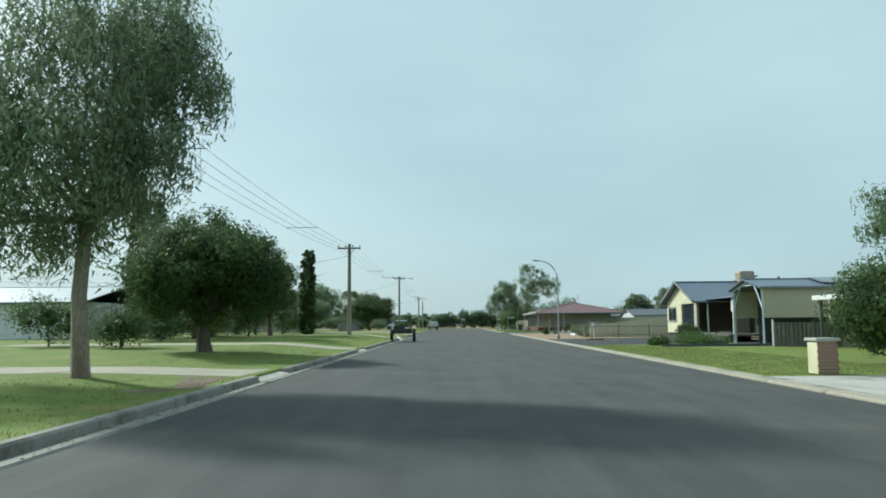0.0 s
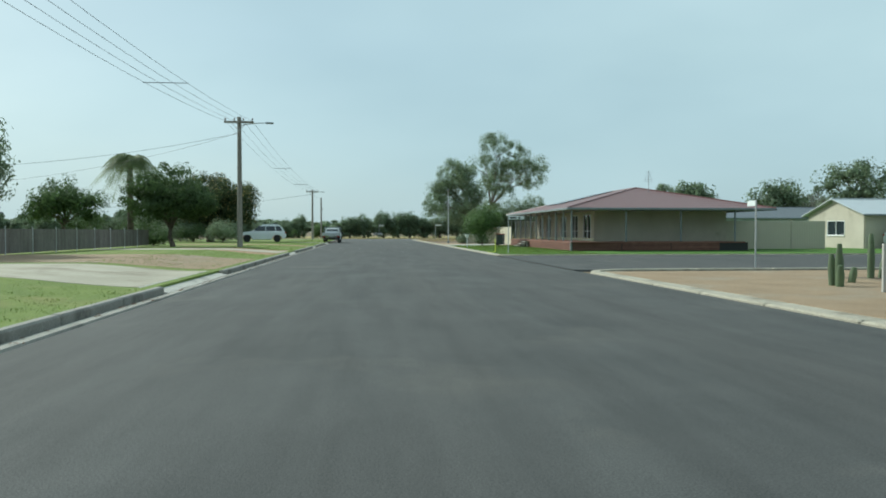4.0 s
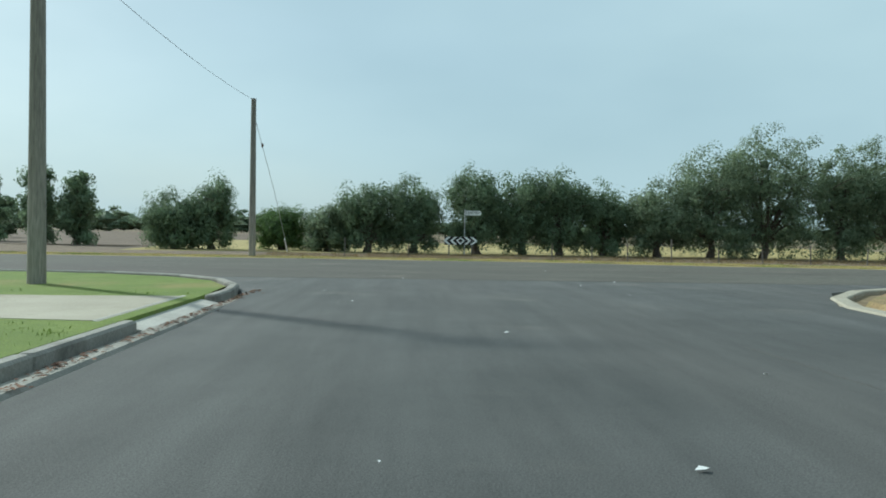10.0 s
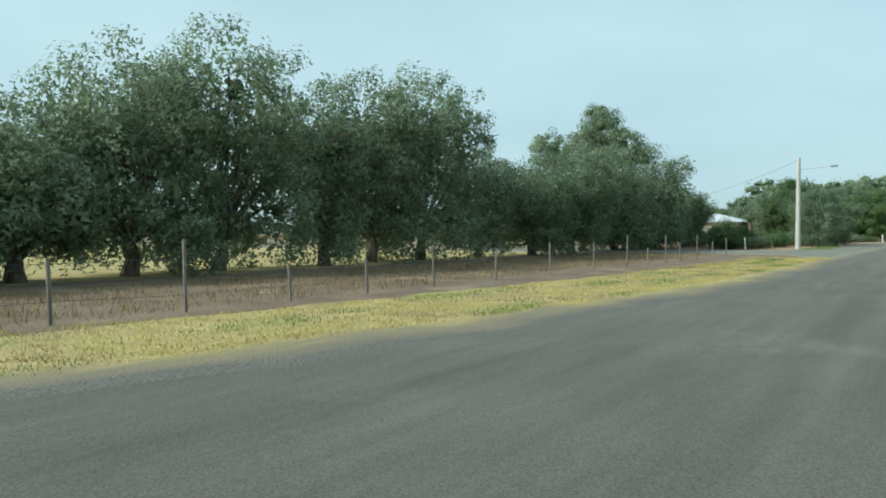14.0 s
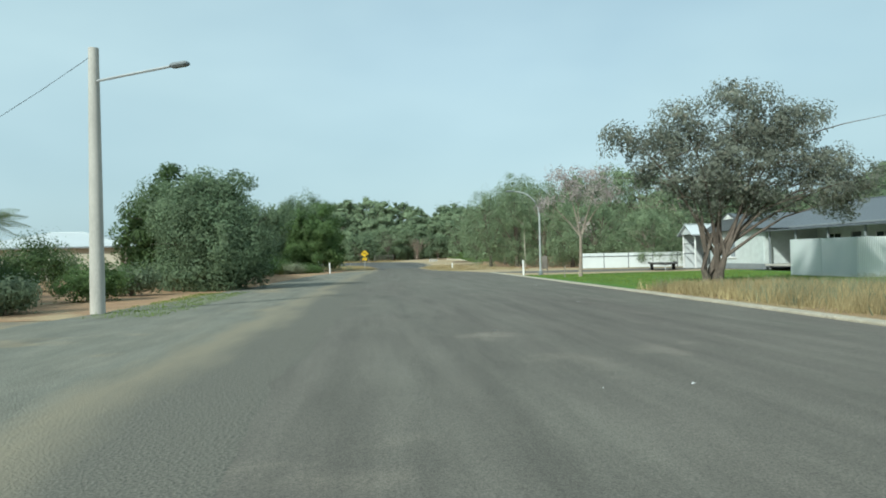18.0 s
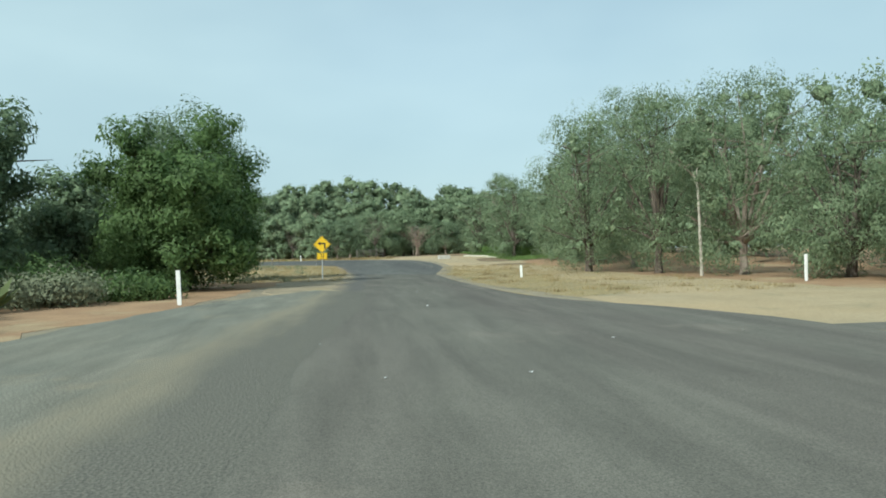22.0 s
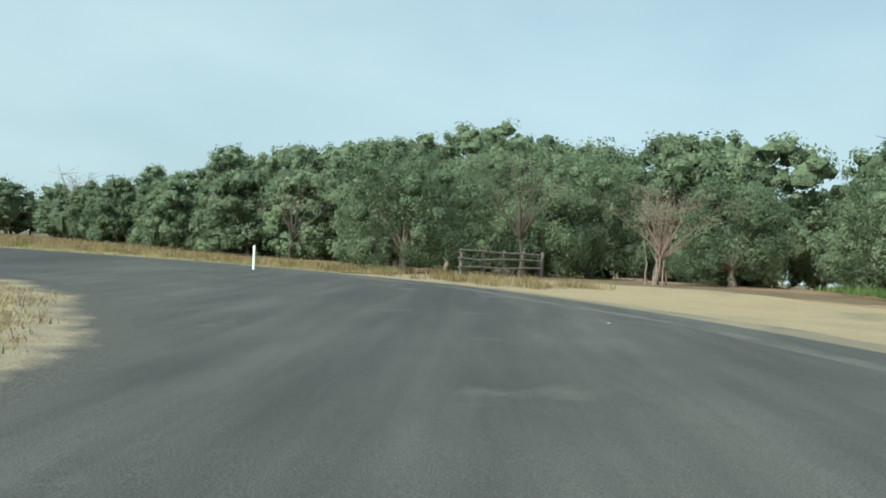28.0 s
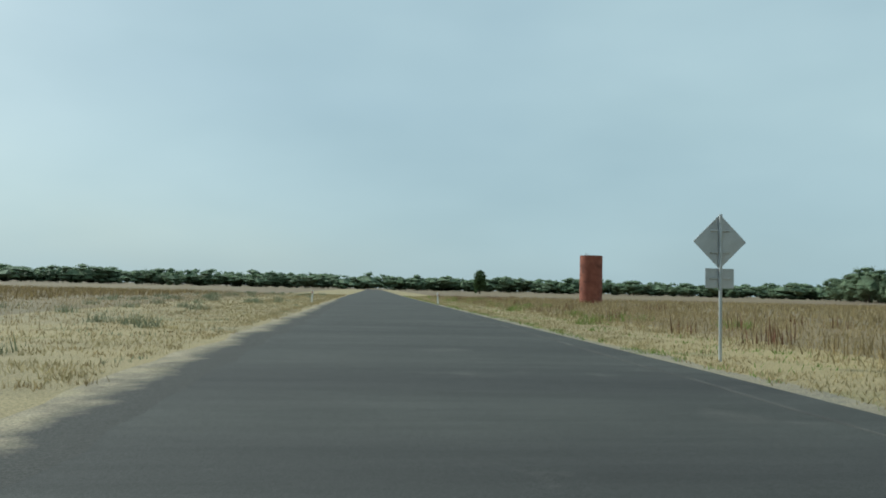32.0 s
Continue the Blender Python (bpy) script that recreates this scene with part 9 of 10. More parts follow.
def suv(x, y, z, rz, label="white family SUV with tinted windows parked across the lawn drive"):
    """A mid-size white SUV; it points to +y before it is turned."""
    ob = thing("parked_suv", label, "car", (x, y, z), rz)
    low = [(-2.25, 0.42), (-2.3, 0.62), (-2.28, 0.98), (-2.1, 1.06), (0.95, 1.04), (1.75, 0.95), (2.2, 0.82), (2.32, 0.62), (2.28, 0.38), (1.95, 0.28), (1.86, 0.5), (1.66, 0.68), (1.36, 0.72), (1.08, 0.66), (0.92, 0.46), (0.86, 0.26), (-0.92, 0.26), (-0.98, 0.46), (-1.14, 0.66), (-1.42, 0.72), (-1.72, 0.68), (-1.92, 0.5), (-2.0, 0.32)]
    part("body", side_shell(low, 0.9), "car_white", ob, smooth=True)
    part("sill_trim", Form().box((0, 0, 0.3), (1.74, 1.8, 0.12), 0.03), "black_plastic", ob)
    ring = lambda hw, z, y0, y1: [(-hw, y0, z), (hw, y0, z), (hw, y1, z), (-hw, y1, z)]
    cab = loft([ring(0.86, 1.02, -2.14, 0.98), ring(0.80, 1.32, -1.98, 0.52), ring(0.70, 1.63, -1.72, 0.02), ring(0.62, 1.69, -1.55, -0.15)])
    part("cabin", cab, "car_white", ob, smooth=True)
    for s in (-1, 1):
        def g(y0, y1, y2, y3, name="side_window"):
            x0, x1 = 0.868, 0.745
            part(name, Form().quad((s * x0, y0, 1.09), (s * x0, y1, 1.09), (s * x1, y2, 1.53), (s * x1, y3, 1.53)).quad((s * (x0 - 0.02), y0, 1.09), (s * (x0 - 0.02), y1, 1.09), (s * (x1 - 0.02), y2, 1.53), (s * (x1 - 0.02), y3, 1.53)), "car_glass", ob)
        g(-0.35, 0.80, 0.25, -0.35)
        g(-1.30, -0.42, -0.42, -1.22)
        g(-1.95, -1.37, -1.30, -1.72)
        m = part("mirror", Form().box((s * 0.98, 0.62, 1.08), (0.2, 0.12, 0.15), 0.04), "car_white", ob)
        part("headlamp", Form().box((s * 0.66, 2.14, 0.76), (0.36, 0.2, 0.14), 0.04), "lamp_clear", ob)
        part("tail_lamp", Form().box((s * 0.76, -2.22, 0.92), (0.36, 0.16, 0.14), 0.04), "lamp_red", ob)
        part("roof_rail", Form().tube([(s * 0.62, -1.4, 1.70), (s * 0.63, -0.8, 1.74), (s * 0.62, -0.2, 1.70)], 0.02, 6), "rim", ob)
        for yy in (1.38, -1.44):
            wheel(ob, s * 0.80, yy, 0.35, 0.35, 0.24, s)
    part("windscreen", Form().quad((-0.78, 0.93, 1.08), (0.78, 0.93, 1.08), (0.66, 0.12, 1.60), (-0.66, 0.12, 1.60)).quad((-0.78, 0.91, 1.06), (0.78, 0.91, 1.06), (0.66, 0.10, 1.58), (-0.66, 0.10, 1.58)), "car_glass", ob)
    part("rear_window", Form().quad((-0.72, -2.12, 1.12), (0.72, -2.12, 1.12), (0.62, -1.80, 1.58), (-0.62, -1.80, 1.58)).quad((-0.72, -2.10, 1.12), (0.72, -2.10, 1.12), (0.62, -1.78, 1.58), (-0.62, -1.78, 1.58)), "car_glass", ob)
    part("rear_bumper", Form().box((0, -2.24, 0.48), (1.6, 0.14, 0.2), 0.05), "black_plastic", ob)
    part("front_bumper", Form().box((0, 2.26, 0.42), (1.6, 0.14, 0.2), 0.05), "black_plastic", ob)
    part("number_plate", Form().box((0, -2.31, 0.78), (0.37, 0.012, 0.13), 0.004), "plate", ob)
    return ob


suv(-10.3, 139.0, 0.10 + rise(-10.3, 139.0), 97)
suv(35.0, 109.6, 0.055, 176, "pale SUV parked before a low beige house")


def ute(x, y, z, rz, label, tray=True, mat="car_white"):
    """A pick-up with a drop-side alloy tray; it points to +y."""
    ob = thing("parked_ute", label, "pick-up truck", (x, y, z), rz)
    low = [(-0.35, 0.40), (-0.35, 0.95), (0.95, 0.98), (1.15, 1.02), (2.1, 0.95), (2.48, 0.82), (2.55, 0.60), (2.5, 0.40), (2.2, 0.34), (2.1, 0.56), (1.9, 0.70), (1.62, 0.74), (1.34, 0.68), (1.18, 0.50), (1.12, 0.34), (-0.1, 0.34)]
    part("body", side_shell(low, 0.86), mat, ob, smooth=True)
    ring = lambda hw, z, y0, y1: [(-hw, y0, z), (hw, y0, z), (hw, y1, z), (-hw, y1, z)]
    part("cabin", loft([ring(0.82, 0.95, -0.36, 1.15), ring(0.76, 1.25, -0.34, 0.80), ring(0.68, 1.52, -0.28, 0.42), ring(0.60, 1.57, -0.18, 0.28)]), mat, ob, smooth=True)
    for s in (-1, 1):
        part("side_window", Form().quad((s * 0.825, -0.2, 1.02), (s * 0.825, 0.95, 1.02), (s * 0.72, 0.48, 1.44), (s * 0.72, -0.18, 1.44)).quad((s * 0.80, -0.2, 1.02), (s * 0.80, 0.95, 1.02), (s * 0.76, 0.48, 1.44), (s * 0.76, -0.18, 1.44)), "car_glass", ob)
        part("mirror", Form().box((s * 0.98, 0.85, 1.05), (0.2, 0.1, 0.17), 0.03), "black_plastic", ob)
        part("headlamp", Form().box((s * 0.62, 2.44, 0.72), (0.34, 0.16, 0.16), 0.03), "lamp_clear", ob)
        part("guard_flare", Form().tube([(s * 0.86, 1.2, 0.42), (s * 0.88, 1.38, 0.70), (s * 0.88, 1.64, 0.77), (s * 0.88, 1.9, 0.70), (s * 0.86, 2.08, 0.44)], 0.035, 5), "black_plastic", ob)
        wheel(ob, s * 0.74, 1.64, 0.34, 0.34, 0.22, s)
        wheel(ob, s * 0.74, -1.40, 0.34, 0.34, 0.22, s)
    part("rear_cab_window", Form().box((0, -0.33, 1.25), (1.2, 0.02, 0.36), 0.01), "car_glass", ob)
    part("windscreen", Form().quad((-0.74, 1.12, 1.0), (0.74, 1.12, 1.0), (0.64, 0.52, 1.48), (-0.64, 0.52, 1.48)).quad((-0.74, 1.10, 0.98), (0.74, 1.10, 0.98), (0.64, 0.50, 1.46), (-0.64, 0.50, 1.46)), "car_glass", ob)
    part("chassis", Form().box((-0.35, -1.3, 0.52), (0.08, 2.4, 0.14), 0.01).box((0.35, -1.3, 0.52), (0.08, 2.4, 0.14), 0.01), "black_plastic", ob)
    part("rear_bumper", Form().box((0, -2.42, 0.45), (1.5, 0.1, 0.14), 0.02), "black_plastic", ob)
    if tray:
        tr = part("tray_floor", Form().box((0, -1.45, 0.78), (1.82, 2.15, 0.06), 0.01), "alloy_tray", ob)
        for s in (-1, 1):
            part("drop_side", Form().box((s * 0.9, -1.45, 0.93), (0.03, 2.15, 0.26), 0.008), "alloy_tray", tr)
            part("mudguard", Form().box((s * 0.74, -1.40, 0.70), (0.28, 0.85, 0.03), 0.01).box((s * 0.74, -1.84, 0.52), (0.28, 0.03, 0.36), 0.008), "black_plastic", ob)
            part("rack_upright", Form().tube([(s * 0.86, -0.42, 0.8), (s * 0.84, -0.44, 1.66)], 0.028, 6), "alloy_tray", tr)
            part("rack_upright", Form().tube([(s * 0.86, -2.45, 0.8), (s * 0.86, -2.45, 1.1)], 0.02, 6), "alloy_tray", tr)
            part("tail_lamp", Form().box((s * 0.72, -2.54, 0.68), (0.26, 0.05, 0.1), 0.01), "lamp_red", ob)
        part("tailgate", Form().box((0, -2.52, 0.93), (1.82, 0.03, 0.26), 0.008), "alloy_tray", tr)
        part("headboard", Form().tube([(-0.84, -0.44, 1.64), (0.84, -0.44, 1.64)], 0.028, 6).tube([(-0.85, -0.43, 1.3), (0.85, -0.43, 1.3)], 0.02, 6), "alloy_tray", tr)
    else:
        tr = part("tub", Form().box((0, -1.4, 0.75), (1.7, 2.2, 0.5), 0.05), mat, ob)
        for s in (-1, 1):
            part("tail_lamp", Form().box((s * 0.78, -2.5, 0.8), (0.14, 0.05, 0.3), 0.01), "lamp_red", ob)
    part("number_plate", Form().box((0.0, -2.53, 0.70) if tray else (0, -2.53, 0.5), (0.37, 0.012, 0.12), 0.004), "plate", ob)
    return ob


ute(-3.85, 146.3, 0.0, -1, "white tray-back ute parked against the kerb")
ute(31.3, 103.6, 0.05, 184, "dark grey pick-up parked before the low house", tray=False, mat="grey_trim")

# box trailer tipped on its drawbar at the kerb
bt = thing("box_trailer", "dark steel box trailer resting on its drawbar at the kerb", "trailer", (-3.45, 52.0, 0.02), 2)
part("body", Form().box((0, 0.2, 0.58), (1.18, 2.2, 0.06), 0.01).box((0, -0.9, 0.80), (1.18, 0.03, 0.46), 0.01).box((0, 1.3, 0.80), (1.18, 0.03, 0.46), 0.01).box((-0.58, 0.2, 0.80), (0.03, 2.2, 0.46), 0.01).box((0.58, 0.2, 0.80), (0.03, 2.2, 0.46), 0.01), "dark_metal", bt)
part("cover", Form().box((0, 0.2, 1.03), (1.22, 2.22, 0.05), 0.02), "black_plastic", bt, "black vinyl cover")
for s in (-1, 1):
    wheel(bt, s * 0.76, 0.2, 0.33, 0.33, 0.2, s, "dark_metal")
    part("mudguard", Form().tube([(s * 0.76, -0.28, 0.5), (s * 0.76, -0.12, 0.72), (s * 0.76, 0.2, 0.80), (s * 0.76, 0.52, 0.72), (s * 0.76, 0.68, 0.5)], 0.11, 6), "dark_metal", bt)
part("drawbar", Form().tube([(-0.45, -0.9, 0.5), (0, -2.0, 0.12)], 0.035, 6).tube([(0.45, -0.9, 0.5), (0, -2.0, 0.12)], 0.035, 6), "steel", bt)
part("coupling", Form().box((0, -2.1, 0.12), (0.1, 0.3, 0.1), 0.02), "steel", bt)
part("number_plate", Form().box((0.34, -0.93, 0.93), (0.37, 0.012, 0.12), 0.004), "plate", bt)

rng_b = np.random.default_rng(3)
part("load", quads_mesh("load", leaves(np.array([[-0.2, 0.3, 1.12], [0.2, 0.6, 1.15], [-0.1, 0.9, 1.1]]), np.array([0.4, 0.4, 0.2]), 0.2, 130, rng_b), "leaf_dark", 3), "leaf_dark", bt, "heap of dark garden cuttings")

# flat trailer on the green lawn
ft = thing("flat_trailer", "long low grey flat-bed trailer beside the house", "trailer", (92.6, 167.6, 0.04), 72)
part("deck", Form().box((0, 0, 0.42), (1.7, 3.6, 0.1), 0.02), "dark_metal", ft)
for s in (-1, 1):
    for yy in (-0.35, 0.4):
        wheel(ft, s * 0.7, yy, 0.22, 0.22, 0.16, s, "dark_metal")
    part("side_rail", Form().box((s * 0.85, 0, 0.5), (0.05, 3.6, 0.06), 0.01), "dark_metal", ft)
part("drawbar", Form().tube([(-0.5, 1.8, 0.4), (0, 3.0, 0.38)], 0.04, 6).tube([(0.5, 1.8, 0.4), (0, 3.0, 0.38)], 0.04, 6), "dark_metal", ft)
part("jockey_stand", Form().tube([(0, 2.8, 0.0), (0, 2.8, 0.45)], 0.03, 6), "steel", ft)

# rusty tank in the paddock
tk = thing("water_tank", "tall rust-red riveted steel tank standing in the paddock", "tank", (219.5, 323.0, 0.0))
part("shell", Form().lathe([(1.25, 0), (1.25, 5.3)], 36), "rust", tk, smooth=True)
for z in (0.05, 1.35, 2.25, 3.15, 4.2, 5.3):
    part("hoop", Form().lathe([(1.25, z - 0.03), (1.285, z - 0.03), (1.285, z + 0.03), (1.25, z + 0.03)], 36), "rust", tk)
part("ladder_hook", Form().tube([(-0.9, -0.85, 5.2), (-0.95, -0.9, 5.5), (-0.6, -0.7, 5.45)], 0.03, 5), "rust", tk)


# ---- small things ----
cb = thing("concrete_block", "pale square-edged concrete culvert block on the sandy bank", "concrete block", (175.2, 176.2, gz(175.2, 176.2)), 14)
part("block", Form().box((0, 0, 0.14), (0.6, 1.35, 0.58), 0.03), "pale_conc", cb)
bag = Form()
for k in range(7):
    t = k / 6
    bag.v += [((t - 0.5) * 0.58, math.cos(a) * 0.17 * (0.5 + 0.5 * math.sin(math.pi * t) ** 0.5), 0.07 + math.sin(a) * 0.075 * (0.45 + 0.55 * math.sin(math.pi * t) ** 0.5)) for a in [2 * math.pi * i / 8 for i in range(8)]]
for k in range(6):
    bag.f += [(k * 8 + i, k * 8 + (i + 1) % 8, k * 8 + 8 + (i + 1) % 8, k * 8 + 8 + i) for i in range(8)]
bag.f += [tuple(range(8)), tuple(range(48, 56))]
bag_mesh = mesh_of("sandbag", bag, "sandbag", True)
sw = thing("sandbag_wall", "low wall of bleached sandbags along the bank", "sandbags")
for k in range(34):
    t = (k % 20) / 20 if k < 20 else (k - 20 + 0.5) / 20
    x, y = 178.4 - 10.6 * t, 173.4 - 2.2 * t
    o = part("sandbag", bag_mesh, "sandbag", sw)
    o.matrix_local = pose(x, y, gz(x, y) + (0.0 if k < 20 else 0.115) - 0.01, 0, 0, 12 + R.uniform(-9, 9))

# old timber yard rails at the wood's edge
yr = thing("yard_rails", "old grey timber stockyard rails at the wood's edge", "fence")
for k in range(5):
    x, y = 195.5 + 0.9 * k, 186.2 - 0.935 * k
    part("post", Form().tube([(x, y, gz(x, y) - 0.2), (x + R.uniform(-0.05, 0.05), y, gz(x, y) + 1.25)], 0.07, 6), "grey_timber", yr)
for zz in (0.45, 0.8, 1.12):
    part("rail", Form().tube([(195.3 + 0.9 * k, 186.3 - 0.935 * k, gz(195.5 + 0.9 * k, 186.2 - 0.935 * k) + zz + R.uniform(-0.06, 0.06)) for k in range(5)], 0.045, 5), "grey_timber", yr)

# broken roadside bits inside the bend
st = thing("leaning_timber", "two old grey timbers leaning together like an A", "timber", (176.5, 195.8, gz(176.5, 195.8)))
for s in (-1, 1):
    part("timber", Form().tube([(s * 0.27, s * 0.05, -0.1), (s * 0.02, 0, 0.8)], [0.075, 0.06], 6), "grey_timber", st)
rd = thing("bent_rod", "thin rusty rod leaning out of the grass", "rod", (169.2, 194.3, 0))
part("rod", Form().tube([(-0.1, 0, -0.1), (0.16, 0, 0.72)], 0.02, 5), "dark_metal", rd)
sk = thing("survey_stake", "short white survey stake in dry grass", "stake", (164.4, 190.2, 0))
part("stake", Form().box((0, 0, 0.14), (0.05, 0.02, 0.48), 0.004), "white", sk)
for i, (x, y, h) in enumerate(((172.2, 196.6, 0.5), (173.6, 198.0, 0.4), (170.0, 197.5, 0.45), (178.8, 199.4, 0.5), (184.5, 214.5, 0.6), (183.0, 220.0, 0.7))):
    fpst = thing("old_post", "short weathered fence post stub in dry grass", "post", (x, y, gz(x, y)), group="post stubs inside the bend")
    part("post", Form().tube([(0, 0, -0.15), (0.03, 0.02, h)], 0.05, 6), "grey_timber", fpst)

# low power line beyond the paddock
lp = [(296.6, 278), (319, 294), (324.6, 342), (352, 400), (416, 491)]
for x, y in lp:
    o = thing("line_pole", "slim pale pole of a low power line across the paddock", "power pole", (x, y, 0), group="low line poles")
    part("pole", Form().tube([(0, 0, -0.3), (0, 0, 5.2)], [0.14, 0.1], 8), "pale_conc", o)
    part("crossarm", Form().box((0, 0, 5.0), (0.9, 0.1, 0.1), 0.01), "wood_pole", o)
for (xa, ya), (xb, yb) in zip([(290, 236)] + lp, lp):
    span((xa, ya, 5.0), (xb, yb, 5.0), 0.8, 0.018)

# garden ornaments and edging by the gravel yard
lw = thing("low_wall", "low white-painted block garden wall", "wall", (0, 0, 0.05))
for k in range(3):
    part("block", Form().box((10.92 - 0.05 * k, 71.3 - 1.33 * k, 0.1), (1.32, 0.2, 0.2), 0.015, rz=87.8), "white", lw)
pl2 = thing("planter", "square grey concrete planter", "planter", (11.0, 72.7, 0.05), 20)
part("tub", Form().box((0, 0, 0.18), (0.45, 0.45, 0.36), 0.03), "concrete", pl2)
part("soil", Form().box((0, 0, 0.355), (0.36, 0.36, 0.03), 0.005), "mulch", pl2)
tr = thing("stock_trough", "long dull galvanised trough lying in the garden", "trough", (13.3, 78.6, 0.05), 8)
part("trough", Form().prism([(-0.28, 0.0), (0.28, 0.0), (0.34, 0.36), (0.29, 0.36), (0.24, 0.06), (-0.24, 0.06), (-0.29, 0.36), (-0.34, 0.36)], "x", -1.1, 1.1), "steel", tr)
for i, (x, y, h, r) in enumerate(((11.3, 79.7, 0.42, 0.13), (11.8, 79.3, 0.3, 0.12), (12.4, 79.1, 0.34, 0.11), (10.8, 78.2, 0.26, 0.1))):
    o = thing("garden_pot", "small white garden pot with a plant", "pot", (x, y, 0.05), group="white garden pots")
    part("pot", Form().lathe([(r * 0.7, 0), (r, h * 0.75), (r * 1.12, h * 0.78), (r * 1.12, h * 0.88), (r * 0.9, h * 0.88), (r * 0.85, h * 0.7)], 12), "white", o, smooth=True)
    part("plant", quads_mesh("plant", leaves(np.array([[0, 0, h]]), np.array([0.1, 0.1, 0.1]), 0.1, 40, np.random.default_rng(i)), "leaf_olive", 3), "leaf_olive", o)
be = thing("garden_bench", "small white garden bench", "bench", (12.6, 80.4, 0.05), 10)
part("seat", Form().box((0, 0, 0.4), (0.95, 0.34, 0.05), 0.01), "white", be)
for s in (-1, 1):
    part("leg", Form().box((s * 0.4, 0, 0.18), (0.06, 0.3, 0.4), 0.008), "white", be)
for i, (x, y) in enumerate(((14.8, 76.0), (16.6, 74.0), (9.6, 77.5))):
    o = thing("garden_stake", "thin pale garden post", "post", (x, y, 0.05), group="garden posts")
    part("post", Form().box((0, 0, 0.45), (0.06, 0.06, 0.95), 0.006), "pale_conc", o)

# aerial mast and frame above the back fence
fm = thing("tv_aerial", "thin steel television aerial on a roof mast", "aerial", (38.3, 115.55, 3.45))
part("mast", Form().tube([(0, 0, -0.5), (0, 0, 2.6)], 0.025, 6), "steel", fm)
part("boom", Form().tube([(-0.7, 0, 2.4), (0.7, 0, 2.4)], 0.015, 5), "steel", fm)
for k in range(6):
    part("element", Form().tube([(-0.6 + 0.24 * k, -0.3, 2.4), (-0.6 + 0.24 * k, 0.3, 2.4)], 0.008, 4), "steel", fm)

# litter on the carriageway, and a drain grate in the gutter
lit = []
lr = np.random.default_rng(8)
for k in range(110):
    if k < 70:
        x, y = lr.uniform(-3.6, 5.0), lr.uniform(100, 190)
    else:
        x, y = lr.uniform(20, 180), lr.uniform(180.5, 187)
    s, a = lr.uniform(0.015, 0.05), lr.uniform(0, 6.28)
    c, d = s * math.cos(a), s * math.sin(a)
    z = gz(x, y) + 0.026
    lit.append([(x - c, y - d, z), (x + d * 0.6, y - c * 0.6, z + 0.008), (x + c, y + d, z + 0.004), (x - d * 0.6, y + c * 0.6, z + 0.012)])
solo("road_litter", quads_mesh("road_litter", lit, "white"), "white", "scattered pale scraps and chips on the road", "litter", kind="stuff")
leaf_l = []
for k in range(1500):
    x, y = -4.06 + abs(lr.normal()) * 0.10, lr.uniform(150, 176) if k % 2 else lr.uniform(0, 150)
    s, a = lr.uniform(0.02, 0.05), lr.uniform(0, 6.28)
    c, d = s * math.cos(a), s * math.sin(a)
    leaf_l.append([(x - c, y - d, 0.02), (x + d * 0.5, y - c * 0.5, 0.03), (x + c, y + d, 0.026), (x - d * 0.5, y + c * 0.5, 0.034)])
solo("gutter_leaves", quads_mesh("gutter_leaves", leaf_l, "blade_red"), "blade_red", "dead leaves gathered in the gutter", "leaf litter", kind="stuff")
gr = thing("drain_grate", "dark iron drain inlet in the kerb", "drain", (-4.24, 66.0, 0.0))
part("frame", Form().box((0, 0, 0.1), (0.2, 0.9, 0.12), 0.01), "dark_metal", gr)
for k in range(6):
    part("bar", Form().box((0.1, -0.36 + 0.144 * k, 0.09), (0.03, 0.03, 0.1), 0.004), "dark_metal", gr)


# ---- grass and weeds ----
def strip(line, w0, w1, n, seed, jag=0.0):
    """Random points beside a line, w0 to w1 metres to its left."""
    r = np.random.default_rng(seed)
    p = np.array(line, float)
    seg = np.diff(p, axis=0)
    ln = np.hypot(*seg.T)
    i = r.choice(len(seg), n, p=ln / ln.sum())
    t = r.random((n, 1))
    nrm = np.c_[-seg[:, 1], seg[:, 0]] / ln[:, None]
    return p[i] + seg[i] * t + nrm[i] * (w0 + (w1 - w0) * r.random((n, 1)) ** (1 + jag))


def mixed_turf(name, pts, seed, height, width, per, spread, label, off, mats=("blade_dry", "blade_tan", "blade_grey"), bare=-0.30):
    """Uneven turf: bleached, tan and grey-green patches with bare ground between."""
    m = np.array([noise.noise(Vector((x * 0.45, y * 0.45, seed))) + 0.5 * noise.noise(Vector((x * 1.7, y * 1.7, seed + 5))) for x, y in pts])
    for lo, hi, mat, k in ((0.06, 9, mats[0], 1.0), (bare, 0.06, mats[1], 0.75), (bare - 0.10, bare, mats[2], 1.1)):
        pick = pts[(m >= lo) & (m < hi)]
        if len(pick):
            tufts(name, pick, mat, seed, height * k, width, per, spread, label, off=off)


BEND_IN = ROAD_N[10:29]
BEND_OUT = ROAD_S[17:29][::-1]
SOUTH = ROAD_S[9:14][::-1]
